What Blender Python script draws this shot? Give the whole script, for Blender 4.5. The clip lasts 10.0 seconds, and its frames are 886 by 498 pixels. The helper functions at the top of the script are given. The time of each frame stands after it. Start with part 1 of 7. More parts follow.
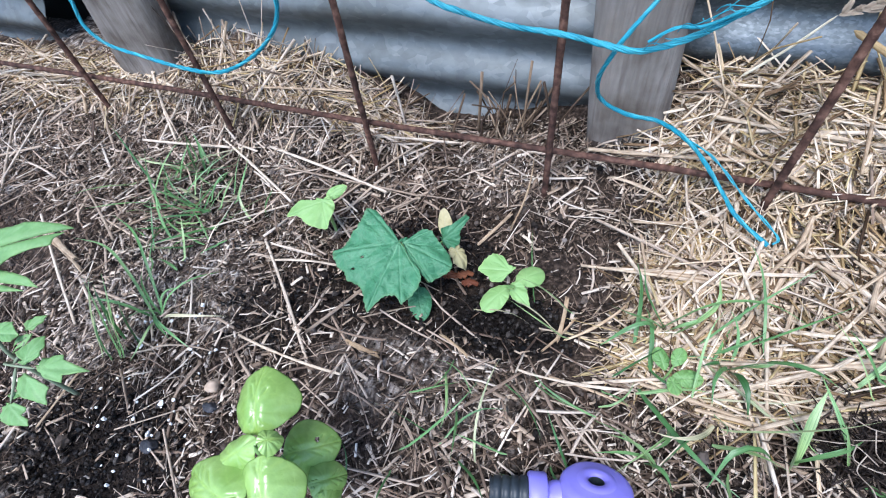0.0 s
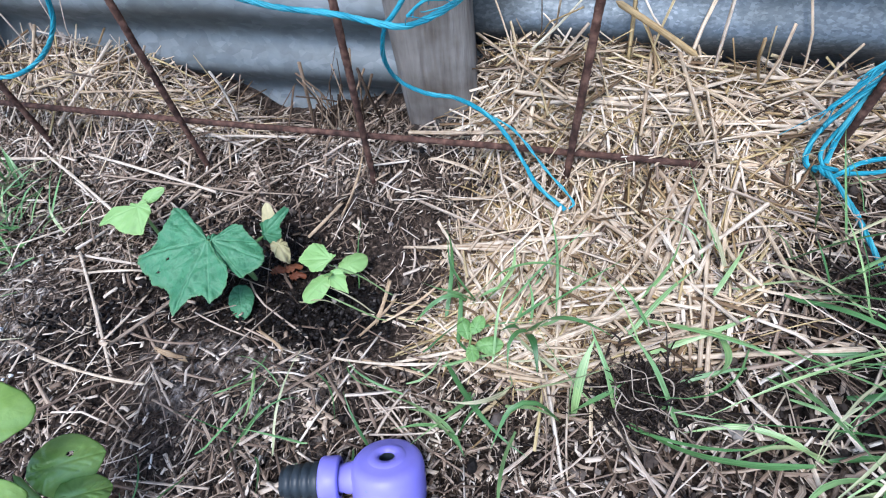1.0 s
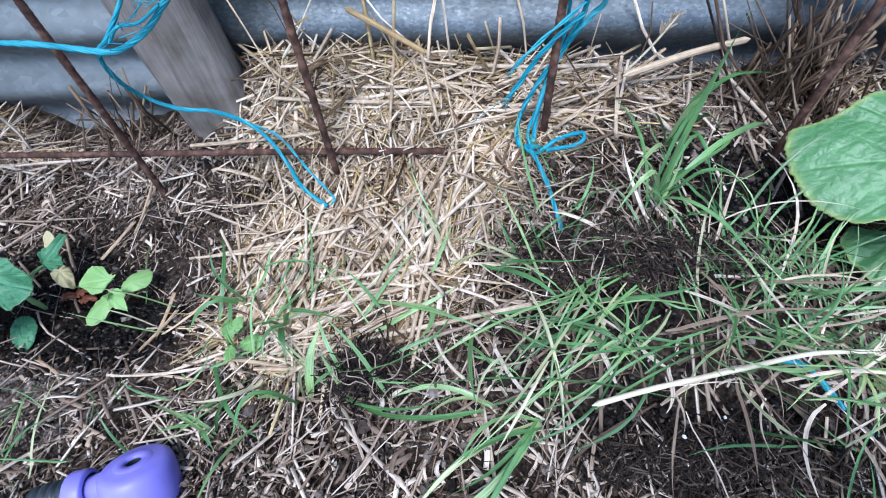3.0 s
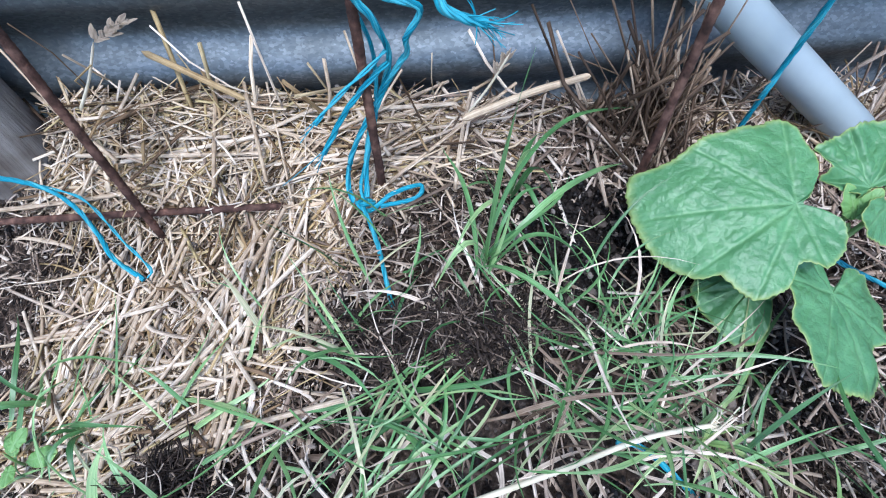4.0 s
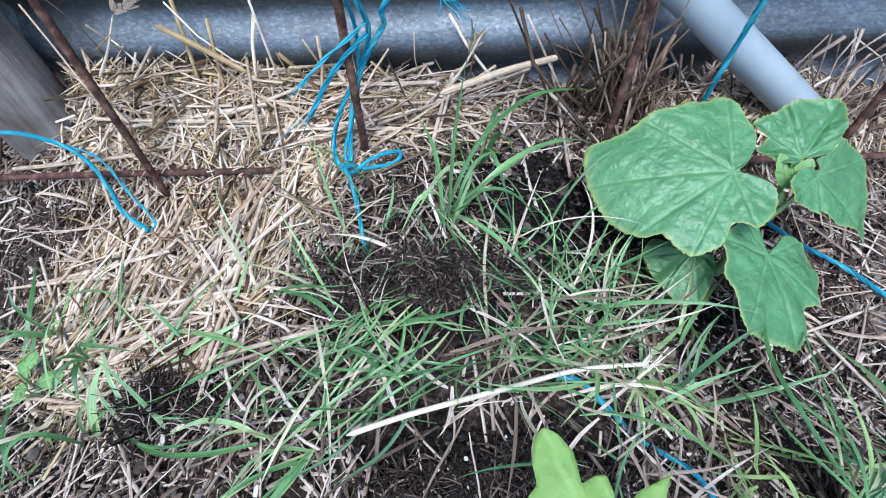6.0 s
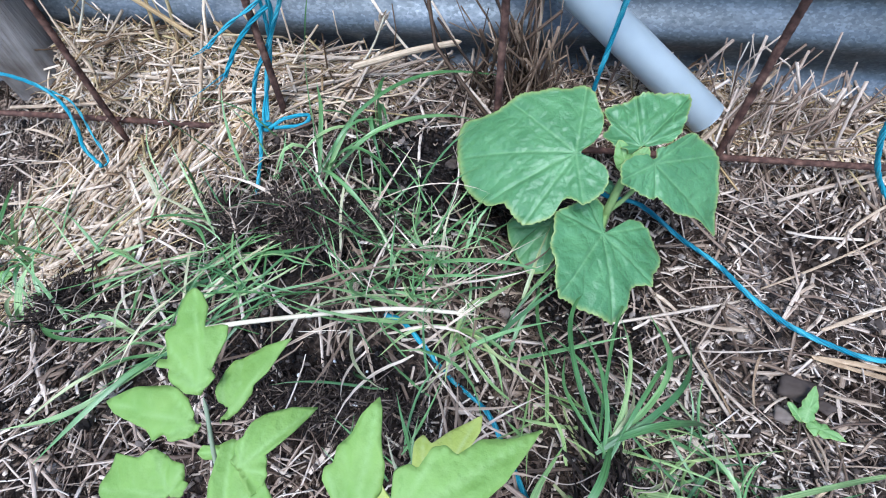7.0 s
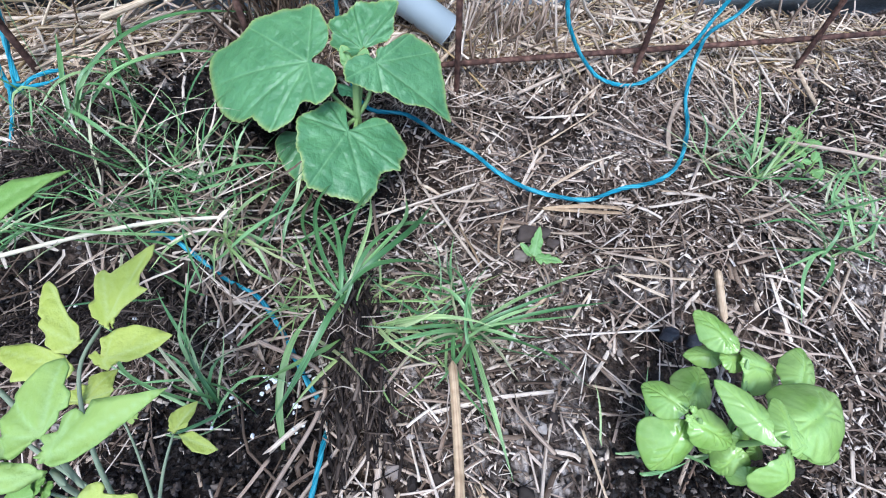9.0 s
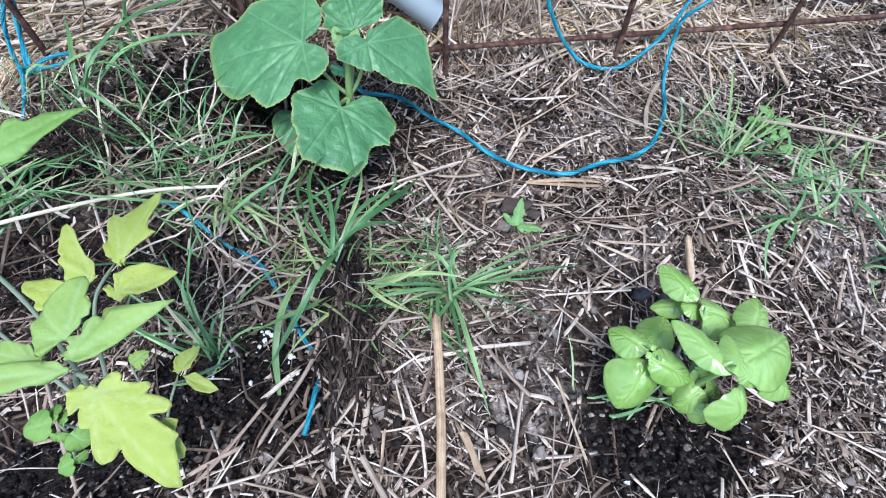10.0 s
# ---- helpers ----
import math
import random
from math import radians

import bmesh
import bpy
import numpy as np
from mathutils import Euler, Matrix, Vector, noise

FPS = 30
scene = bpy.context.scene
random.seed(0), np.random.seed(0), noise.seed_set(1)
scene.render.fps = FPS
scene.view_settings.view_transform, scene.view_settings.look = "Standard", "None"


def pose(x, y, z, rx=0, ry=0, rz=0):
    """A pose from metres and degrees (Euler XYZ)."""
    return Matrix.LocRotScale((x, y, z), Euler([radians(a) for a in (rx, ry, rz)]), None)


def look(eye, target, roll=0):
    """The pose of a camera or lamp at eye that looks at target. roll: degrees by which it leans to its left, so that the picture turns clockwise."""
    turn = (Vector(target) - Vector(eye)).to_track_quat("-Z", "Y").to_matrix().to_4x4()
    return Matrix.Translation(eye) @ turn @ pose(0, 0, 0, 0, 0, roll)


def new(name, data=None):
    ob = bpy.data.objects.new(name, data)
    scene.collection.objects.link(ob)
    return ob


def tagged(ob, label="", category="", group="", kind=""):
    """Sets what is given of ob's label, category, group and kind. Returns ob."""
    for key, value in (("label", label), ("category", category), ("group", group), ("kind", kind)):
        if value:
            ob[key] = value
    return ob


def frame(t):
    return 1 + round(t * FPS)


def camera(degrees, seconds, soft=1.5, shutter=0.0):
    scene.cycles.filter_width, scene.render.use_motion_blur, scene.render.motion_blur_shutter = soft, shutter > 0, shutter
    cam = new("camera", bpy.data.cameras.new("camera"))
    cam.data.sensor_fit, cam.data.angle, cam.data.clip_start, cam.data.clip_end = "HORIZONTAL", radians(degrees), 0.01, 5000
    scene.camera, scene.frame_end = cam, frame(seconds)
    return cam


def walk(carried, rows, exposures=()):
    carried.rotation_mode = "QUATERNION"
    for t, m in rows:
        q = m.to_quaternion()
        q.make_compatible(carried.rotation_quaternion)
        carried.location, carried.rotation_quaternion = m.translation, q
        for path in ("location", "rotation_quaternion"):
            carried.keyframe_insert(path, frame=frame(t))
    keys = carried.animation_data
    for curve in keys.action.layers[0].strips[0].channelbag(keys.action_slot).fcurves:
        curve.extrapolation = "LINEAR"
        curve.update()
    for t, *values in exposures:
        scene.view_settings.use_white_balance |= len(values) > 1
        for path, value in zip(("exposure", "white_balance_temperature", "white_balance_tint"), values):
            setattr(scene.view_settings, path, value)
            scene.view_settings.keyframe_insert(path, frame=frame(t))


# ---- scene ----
import collections
from mathutils.geometry import delaunay_2d_cdt

cam = camera(85.57, 10.0, soft=1.1)
PATH = [
    (0, (0.0099, 0.0353, 0.3390), (-0.5440, 1.1328, -1.2385), -8.66),
    (0.5, (0.0666, 0.0413, 0.3269), (-0.3842, 1.1913, -1.2461), -6.81),
    (1, (0.1198, 0.0549, 0.3159), (-0.2229, 1.2321, -1.2642), -5.68),
    (1.5, (0.1654, 0.0711, 0.3139), (-0.0997, 1.2503, -1.2796), -5.64),
    (2, (0.2101, 0.0704, 0.3076), (0.0095, 1.2350, -1.3060), -6.11),
    (2.2, (0.2208, 0.0659, 0.3096), (0.0382, 1.2211, -1.3128), -6.23),
    (3.3, (0.3117, 0.0624, 0.3376), (0.1971, 1.2234, -1.2868), -4.42),
    (3.5, (0.3343, 0.0837, 0.3353), (0.2484, 1.2439, -1.2916), -3.79),
    (4, (0.3723, 0.1274, 0.3260), (0.4143, 1.2848, -1.3045), -1.70),
    (4.5, (0.3775, 0.1358, 0.3294), (0.5033, 1.2824, -1.3044), -1.10),
    (5, (0.3827, 0.1236, 0.3318), (0.5039, 1.2700, -1.3025), -1.99),
    (5.2, (0.3848, 0.1196, 0.3311), (0.4917, 1.2662, -1.3041), -2.22),
    (6.3, (0.4254, 0.0615, 0.3306), (0.3592, 1.2555, -1.2725), -1.53),
    (6.5, (0.4591, 0.0552, 0.3374), (0.3506, 1.2146, -1.2886), -1.86),
    (7, (0.5401, 0.0319, 0.3438), (0.3503, 1.1988, -1.2693), -2.64),
    (7.5, (0.5846, 0.0241, 0.3383), (0.4272, 1.1720, -1.2919), -2.79),
    (8, (0.6341, 0.0060, 0.3336), (0.6158, 1.1595, -1.3001), -1.49),
    (8.5, (0.6573, -0.0191, 0.3360), (0.7572, 1.1203, -1.3047), -0.05),
    (9, (0.6622, -0.0570, 0.3364), (0.8204, 1.0699, -1.3083), 0.58),
    (9.5, (0.6634, -0.0927, 0.3412), (0.8280, 1.0341, -1.3030), 0.11),
    (10, (0.6687, -0.0970, 0.3406), (0.8272, 1.0361, -1.2998), 0.31),
]
walk(cam, [(t, look(eye, target, roll)) for t, eye, target, roll in PATH], [(0, 1.42, 5720, 10), (2, 1.32, 5560, 10), (4, 1.34, 5430, 10), (10, 1.38, 5530, 10)])

# ---- world and light: a bright overcast sky ----
world = bpy.data.worlds.new("overcast_sky")
scene.world = world
world.use_nodes = True
wn = world.node_tree
sky = wn.nodes.new("ShaderNodeTexSky")
sky.sky_type = "NISHITA"
sky.sun_disc = False
sky.sun_elevation, sky.sun_rotation = radians(62), radians(200)
sky.dust_density, sky.air_density = 1.5, 1.0
wn.nodes["Background"].inputs["Strength"].default_value = 0.13
wn.links.new(sky.outputs[0], wn.nodes["Background"].inputs["Color"])
sun = new("sun", bpy.data.lights.new("sun", "SUN"))
sun.data.energy, sun.data.angle, sun.data.color = 1.5, radians(25), (1.0, 0.97, 0.93)
sun.matrix_world = look((0.3, -1.2, 3.0), (0.4, 0.2, 0))


# ---- material helpers ----
def material(name, rough=0.7, metal=0.0, spec=0.3):
    m = bpy.data.materials.new(name)
    m.use_nodes = True
    b = m.node_tree.nodes["Principled BSDF"]
    b.inputs["Roughness"].default_value = rough
    b.inputs["Metallic"].default_value = metal
    b.inputs["Specular IOR Level"].default_value = spec
    return m, m.node_tree, b


def ramp(nt, source, stops, mode="LINEAR"):
    r = nt.nodes.new("ShaderNodeValToRGB")
    r.color_ramp.interpolation = mode
    e = r.color_ramp.elements
    while len(e) < len(stops):
        e.new(0.5)
    for el, (p, c) in zip(e, stops):
        el.position, el.color = p, (*c, 1)
    nt.links.new(source, r.inputs[0])
    return r.outputs[0]


def tex_noise(nt, scale, detail=4.0, stretch=None):
    n = nt.nodes.new("ShaderNodeTexNoise")
    n.inputs["Scale"].default_value, n.inputs["Detail"].default_value = scale, detail
    co = nt.nodes.new("ShaderNodeTexCoord")
    out = co.outputs["Object"]
    if stretch:
        mp = nt.nodes.new("ShaderNodeMapping")
        mp.inputs["Scale"].default_value = stretch
        nt.links.new(out, mp.inputs[0])
        out = mp.outputs[0]
    nt.links.new(out, n.inputs["Vector"])
    return n.outputs[0]


def mixed(nt, a, b, factor, blend="MIX"):
    m = nt.nodes.new("ShaderNodeMix")
    m.data_type, m.blend_type = "RGBA", blend
    for slot, v in ((6, a), (7, b)):
        if isinstance(v, tuple):
            m.inputs[slot].default_value = (*v, 1)
        else:
            nt.links.new(v, m.inputs[slot])
    if isinstance(factor, float):
        m.inputs[0].default_value = factor
    else:
        nt.links.new(factor, m.inputs[0])
    return m.outputs[2]


def bumped(nt, b, height, strength, distance):
    n = nt.nodes.new("ShaderNodeBump")
    n.inputs["Strength"].default_value, n.inputs["Distance"].default_value = strength, distance
    nt.links.new(height, n.inputs["Height"])
    nt.links.new(n.outputs[0], b.inputs["Normal"])


def island(nt):
    """A number of its own for each piece, in one mesh or in many objects."""
    total = nt.nodes.new("ShaderNodeMath")
    total.operation = "ADD"
    nt.links.new(nt.nodes.new("ShaderNodeNewGeometry").outputs["Random Per Island"], total.inputs[0])
    nt.links.new(nt.nodes.new("ShaderNodeObjectInfo").outputs["Random"], total.inputs[1])
    part_of_one = nt.nodes.new("ShaderNodeMath")
    part_of_one.operation = "FRACT"
    nt.links.new(total.outputs[0], part_of_one.inputs[0])
    return part_of_one.outputs[0]


# ---- materials ----
def soil_material():
    m, nt, b = material("damp_soil", 0.7, 0, 0.14)
    fine = ramp(nt, tex_noise(nt, 240, 6), [(0.3, (0.010, 0.008, 0.006)), (0.52, (0.055, 0.041, 0.032)), (0.75, (0.20, 0.155, 0.125))])
    wide = ramp(nt, tex_noise(nt, 9, 5), [(0.35, (0.45, 0.43, 0.43)), (0.65, (1.4, 1.3, 1.22))])
    fibre = ramp(nt, tex_noise(nt, 260, 6, (1.0, 0.22, 1.0)), [(0.34, (0.05, 0.039, 0.033)), (0.48, (0.22, 0.18, 0.15)), (0.64, (0.52, 0.46, 0.41))])
    at = nt.nodes.new("ShaderNodeAttribute")
    at.attribute_name = "damp"
    state = nt.nodes.new("ShaderNodeSeparateColor")
    nt.links.new(at.outputs["Color"], state.inputs[0])
    broken = nt.nodes.new("ShaderNodeMath")
    broken.operation = "MULTIPLY"
    nt.links.new(ramp(nt, tex_noise(nt, 110, 6), [(0.42, (0, 0, 0)), (0.56, (1, 1, 1))]), broken.inputs[0])
    nt.links.new(state.outputs[1], broken.inputs[1])
    dry = mixed(nt, mixed(nt, fine, wide, 1.0, "MULTIPLY"), fibre, broken.outputs[0])
    black = ramp(nt, tex_noise(nt, 300, 5), [(0.35, (0.005, 0.004, 0.004)), (0.7, (0.03, 0.024, 0.021))])
    nt.links.new(mixed(nt, dry, black, state.outputs[0]), b.inputs["Base Color"])
    bumped(nt, b, tex_noise(nt, 420, 8), 0.9, 0.004)
    return m


def straw_material(name, stops, rough=0.55, dirt=0.5):
    """Each piece its own tone, with fibres along it and weathered patches across the bed."""
    m, nt, b = material(name, rough, 0, 0.16)
    col = ramp(nt, island(nt), stops)
    at = nt.nodes.new("ShaderNodeAttribute")
    at.attribute_name = "grain"
    fib = nt.nodes.new("ShaderNodeTexNoise")
    fib.inputs["Scale"].default_value, fib.inputs["Detail"].default_value = 1.0, 3.0
    nt.links.new(at.outputs["Vector"], fib.inputs["Vector"])
    fibre = ramp(nt, fib.outputs[0], [(0.3, (0.5, 0.43, 0.37)), (0.5, (0.92, 0.9, 0.88)), (0.68, (1.18, 1.17, 1.15))])
    streak = ramp(nt, tex_noise(nt, 160, 5), [(0.3, (0.55, 0.5, 0.45)), (0.6, (1.0, 1.0, 1.0))])
    patch = ramp(nt, tex_noise(nt, 13, 4), [(0.32, (0.42, 0.38, 0.36)), (0.5, (0.9, 0.88, 0.86)), (0.68, (1.22, 1.2, 1.18))])
    c = mixed(nt, mixed(nt, col, streak, dirt, "MULTIPLY"), patch, dirt, "MULTIPLY")
    nt.links.new(mixed(nt, c, fibre, 0.85, "MULTIPLY"), b.inputs["Base Color"])
    bumped(nt, b, fib.outputs[0], 0.5, 0.0006)
    return m


def leaf_material(name, base, light, vein, margin, rough=0.5, through_light=0.28, vein_mix=0.75, gloss=0.4, bump=0.8, net=0):
    """Blotched leaf tissue, paler along the veins, with a net of fine veins between them."""
    m, nt, b = material(name, rough, 0, gloss)
    blotch = ramp(nt, tex_noise(nt, 45, 5), [(0.3, base), (0.7, light)])
    at = nt.nodes.new("ShaderNodeAttribute")
    at.attribute_name = "veins"
    sep = nt.nodes.new("ShaderNodeSeparateColor")
    nt.links.new(at.outputs["Color"], sep.inputs[0])
    scaled = nt.nodes.new("ShaderNodeMath")
    scaled.operation = "MULTIPLY"
    scaled.inputs[1].default_value = vein_mix
    nt.links.new(sep.outputs[0], scaled.inputs[0])
    c = mixed(nt, blotch, vein, scaled.outputs[0])
    c = mixed(nt, c, margin, sep.outputs[1])
    relief = tex_noise(nt, 170, 6)
    if net:
        cells = nt.nodes.new("ShaderNodeTexVoronoi")
        cells.feature = "DISTANCE_TO_EDGE"
        cells.inputs["Scale"].default_value = net
        warp = nt.nodes.new("ShaderNodeVectorMath")
        warp.operation = "MULTIPLY_ADD"
        wobble = nt.nodes.new("ShaderNodeTexNoise")
        wobble.inputs["Scale"].default_value = 60
        co = nt.nodes.new("ShaderNodeTexCoord")
        nt.links.new(co.outputs["Object"], wobble.inputs["Vector"])
        nt.links.new(wobble.outputs["Color"], warp.inputs[0])
        warp.inputs[1].default_value = (0.008, 0.008, 0.008)
        nt.links.new(co.outputs["Object"], warp.inputs[2])
        nt.links.new(warp.outputs[0], cells.inputs["Vector"])
        swell = ramp(nt, cells.outputs["Distance"], [(0.0, (0, 0, 0)), (0.3, (1, 1, 1))])
        c = mixed(nt, c, ramp(nt, cells.outputs["Distance"], [(0.0, (1.06, 1.05, 1.04)), (0.08, (1, 1, 1)), (0.5, (0.97, 0.98, 0.97))]), 1.0, "MULTIPLY")
        relief = mixed(nt, relief, swell, 0.14)
    nt.links.new(c, b.inputs["Base Color"])
    bumped(nt, b, relief, bump, 0.0024)
    tr = nt.nodes.new("ShaderNodeBsdfTranslucent")
    nt.links.new(c, tr.inputs["Color"])
    mx = nt.nodes.new("ShaderNodeMixShader")
    mx.inputs[0].default_value = through_light
    out = nt.nodes["Material Output"]
    nt.links.new(b.outputs[0], mx.inputs[1])
    nt.links.new(tr.outputs[0], mx.inputs[2])
    nt.links.new(mx.outputs[0], out.inputs["Surface"])
    return m


def grass_material(name, stops):
    m, nt, b = material(name, 0.34, 0, 0.55)
    c = mixed(nt, ramp(nt, island(nt), stops), ramp(nt, tex_noise(nt, 30, 3), [(0.35, (0.7, 0.75, 0.7)), (0.65, (1.1, 1.1, 1.0))]), 1.0, "MULTIPLY")
    at = nt.nodes.new("ShaderNodeAttribute")
    at.attribute_name = "grain"
    rib = nt.nodes.new("ShaderNodeTexNoise")
    rib.inputs["Scale"].default_value, rib.inputs["Detail"].default_value = 1.0, 3.0
    nt.links.new(at.outputs["Vector"], rib.inputs["Vector"])
    c = mixed(nt, c, ramp(nt, rib.outputs[0], [(0.3, (0.55, 0.62, 0.5)), (0.5, (1.0, 1.0, 1.0)), (0.7, (1.3, 1.22, 1.25))]), 1.0, "MULTIPLY")
    bumped(nt, b, rib.outputs[0], 0.4, 0.0006)
    nt.links.new(c, b.inputs["Base Color"])
    tr = nt.nodes.new("ShaderNodeBsdfTranslucent")
    nt.links.new(c, tr.inputs["Color"])
    mx = nt.nodes.new("ShaderNodeMixShader")
    mx.inputs[0].default_value = 0.22
    nt.links.new(b.outputs[0], mx.inputs[1])
    nt.links.new(tr.outputs[0], mx.inputs[2])
    nt.links.new(mx.outputs[0], nt.nodes["Material Output"].inputs["Surface"])
    return m


def zinc_material(name="galvanised_steel", tones=((0.14, 0.17, 0.19), (0.205, 0.235, 0.26), (0.32, 0.355, 0.385)), scale=230, metal=0.7):
    m, nt, b = material(name, 0.5, metal, 0.5)
    v = nt.nodes.new("ShaderNodeTexVoronoi")
    v.inputs["Scale"].default_value = scale
    co = nt.nodes.new("ShaderNodeTexCoord")
    mp = nt.nodes.new("ShaderNodeMapping")
    mp.inputs["Scale"].default_value = (0.75, 1, 1.35)
    nt.links.new(co.outputs["Object"], mp.inputs[0])
    nt.links.new(mp.outputs[0], v.inputs["Vector"])
    sep = nt.nodes.new("ShaderNodeSeparateColor")
    nt.links.new(v.outputs["Color"], sep.inputs[0])
    spangle = ramp(nt, sep.outputs[0], [(0.0, tones[0]), (0.6, tones[1]), (1.0, tones[2])])
    stain = ramp(nt, tex_noise(nt, 7, 6, (1, 1, 3)), [(0.35, (0.62, 0.6, 0.56)), (0.6, (1.0, 1.0, 1.0))])
    grime = ramp(nt, tex_noise(nt, 60, 6), [(0.3, (0.7, 0.7, 0.68)), (0.55, (1.0, 1.0, 1.0))])
    c = mixed(nt, mixed(nt, spangle, stain, 0.8, "MULTIPLY"), grime, 0.6, "MULTIPLY")
    nt.links.new(c, b.inputs["Base Color"])
    nt.links.new(ramp(nt, sep.outputs[1], [(0, (0.44,) * 3), (1, (0.62,) * 3)]), b.inputs["Roughness"])
    bumped(nt, b, tex_noise(nt, 30, 4), 0.12, 0.003)
    return m


def rust_material():
    m, nt, b = material("rusted_steel", 0.85, 0.1, 0.25)
    c = ramp(nt, tex_noise(nt, 130, 6), [(0.3, (0.03, 0.017, 0.013)), (0.5, (0.085, 0.045, 0.034)), (0.72, (0.20, 0.115, 0.085))])
    pale = ramp(nt, tex_noise(nt, 14, 4), [(0.4, (0.8, 0.78, 0.78)), (0.7, (1.2, 1.12, 1.05))])
    nt.links.new(mixed(nt, c, pale, 1.0, "MULTIPLY"), b.inputs["Base Color"])
    bumped(nt, b, tex_noise(nt, 700, 5), 0.6, 0.0012)
    return m


def timber_material():
    m, nt, b = material("weathered_timber", 0.85, 0, 0.2)
    grain = ramp(nt, tex_noise(nt, 30, 7, (7, 7, 0.6)), [(0.3, (0.16, 0.14, 0.125)), (0.5, (0.205, 0.185, 0.165)), (0.72, (0.26, 0.24, 0.22))])
    patch = ramp(nt, tex_noise(nt, 24, 7), [(0.32, (0.55, 0.5, 0.45)), (0.52, (0.98, 0.96, 0.94)), (0.7, (1.2, 1.18, 1.16))])
    nt.links.new(mixed(nt, grain, patch, 1.0, "MULTIPLY"), b.inputs["Base Color"])
    bumped(nt, b, tex_noise(nt, 60, 7, (7, 7, 0.6)), 0.6, 0.003)
    return m


def plain_material(name, a, b_, scale, rough, bump=0.2, spec=0.4, depth=0.001):
    m, nt, b = material(name, rough, 0, spec)
    nt.links.new(ramp(nt, tex_noise(nt, scale, 5), [(0.3, a), (0.7, b_)]), b.inputs["Base Color"])
    bumped(nt, b, tex_noise(nt, scale * 8, 4), bump, depth)
    return m


SOIL = soil_material()
STRAW = straw_material("pale_straw", [(0.0, (0.05, 0.032, 0.02)), (0.15, (0.24, 0.158, 0.09)), (0.29, (0.49, 0.36, 0.18)), (0.36, (0.55, 0.45, 0.235)), (0.48, (0.61, 0.48, 0.345)), (0.64, (0.73, 0.595, 0.42)), (0.82, (0.80, 0.68, 0.54)), (1.0, (0.89, 0.785, 0.64))])
OLD_STRAW = straw_material("greyed_straw", [(0.0, (0.09, 0.064, 0.05)), (0.25, (0.25, 0.185, 0.14)), (0.55, (0.48, 0.385, 0.305)), (0.85, (0.68, 0.585, 0.49)), (1.0, (0.82, 0.75, 0.66))])
MULCH = straw_material("rotted_mulch", [(0.0, (0.008, 0.006, 0.005)), (0.33, (0.028, 0.020, 0.015)), (0.60, (0.125, 0.09, 0.066)), (0.83, (0.32, 0.245, 0.19)), (0.95, (0.60, 0.51, 0.42)), (1.0, (0.84, 0.77, 0.68))], 0.45)
CHAFF = straw_material("brown_chaff", [(0.0, (0.07, 0.05, 0.038)), (0.3, (0.24, 0.178, 0.13)), (0.55, (0.47, 0.375, 0.285)), (0.8, (0.70, 0.60, 0.49)), (1.0, (0.84, 0.75, 0.64))], 0.5)
DRY_MULCH = straw_material("dried_mulch", [(0.0, (0.03, 0.023, 0.019)), (0.3, (0.17, 0.132, 0.105)), (0.58, (0.45, 0.37, 0.305)), (0.82, (0.72, 0.63, 0.54)), (1.0, (0.86, 0.80, 0.72))], 0.45)
GREY_STALK = straw_material("greyed_stalk", [(0.0, (0.34, 0.27, 0.21)), (0.5, (0.52, 0.43, 0.34)), (1.0, (0.74, 0.65, 0.54))])
PALE_STALK = straw_material("pale_stalk", [(0.0, (0.50, 0.39, 0.27)), (0.5, (0.64, 0.53, 0.40)), (1.0, (0.78, 0.68, 0.55))], 0.6, 0.7)
BROWN_STALK = straw_material("brown_stalk", [(0.0, (0.20, 0.145, 0.11)), (1.0, (0.40, 0.31, 0.24))])
RUSSET_LEAF = straw_material("russet_leaf", [(0.0, (0.16, 0.055, 0.03)), (1.0, (0.26, 0.10, 0.05))], 0.5)
GOLD_STRAW = straw_material("golden_straw", [(0.0, (0.47, 0.35, 0.22)), (1.0, (0.62, 0.48, 0.33))], 0.55, 0.7)
ROOTS = straw_material("dark_roots", [(0.0, (0.012, 0.009, 0.008)), (0.5, (0.04, 0.03, 0.025)), (0.8, (0.10, 0.078, 0.063)), (0.95, (0.22, 0.175, 0.14)), (1.0, (0.38, 0.31, 0.25))], 0.7)
BROWN_STEM = straw_material("brown_dead_stems", [(0.0, (0.045, 0.03, 0.022)), (0.5, (0.15, 0.105, 0.072)), (0.88, (0.33, 0.245, 0.17)), (1.0, (0.52, 0.42, 0.31))])
ROOT_HAIR = plain_material("pale_root", (0.22, 0.17, 0.13), (0.46, 0.38, 0.30), 70, 0.6)
WET_CRUMB = straw_material("wet_soil_crumb", [(0.0, (0.004, 0.004, 0.004)), (0.6, (0.015, 0.012, 0.011)), (0.9, (0.035, 0.03, 0.027)), (1.0, (0.09, 0.08, 0.072))], 0.4)
CRUMB = straw_material("soil_crumb", [(0.0, (0.012, 0.010, 0.009)), (0.45, (0.045, 0.036, 0.031)), (0.75, (0.11, 0.09, 0.078)), (0.95, (0.22, 0.19, 0.165)), (1.0, (0.36, 0.33, 0.30))], 0.8)
DRY_CRUMB = straw_material("dry_soil_lump", [(0.0, (0.035, 0.028, 0.024)), (0.4, (0.11, 0.09, 0.077)), (0.75, (0.22, 0.187, 0.163)), (1.0, (0.36, 0.32, 0.285))], 0.85, 0.8)
STALK = plain_material("bleached_stalk", (0.52, 0.45, 0.31), (0.68, 0.61, 0.46), 60, 0.5)
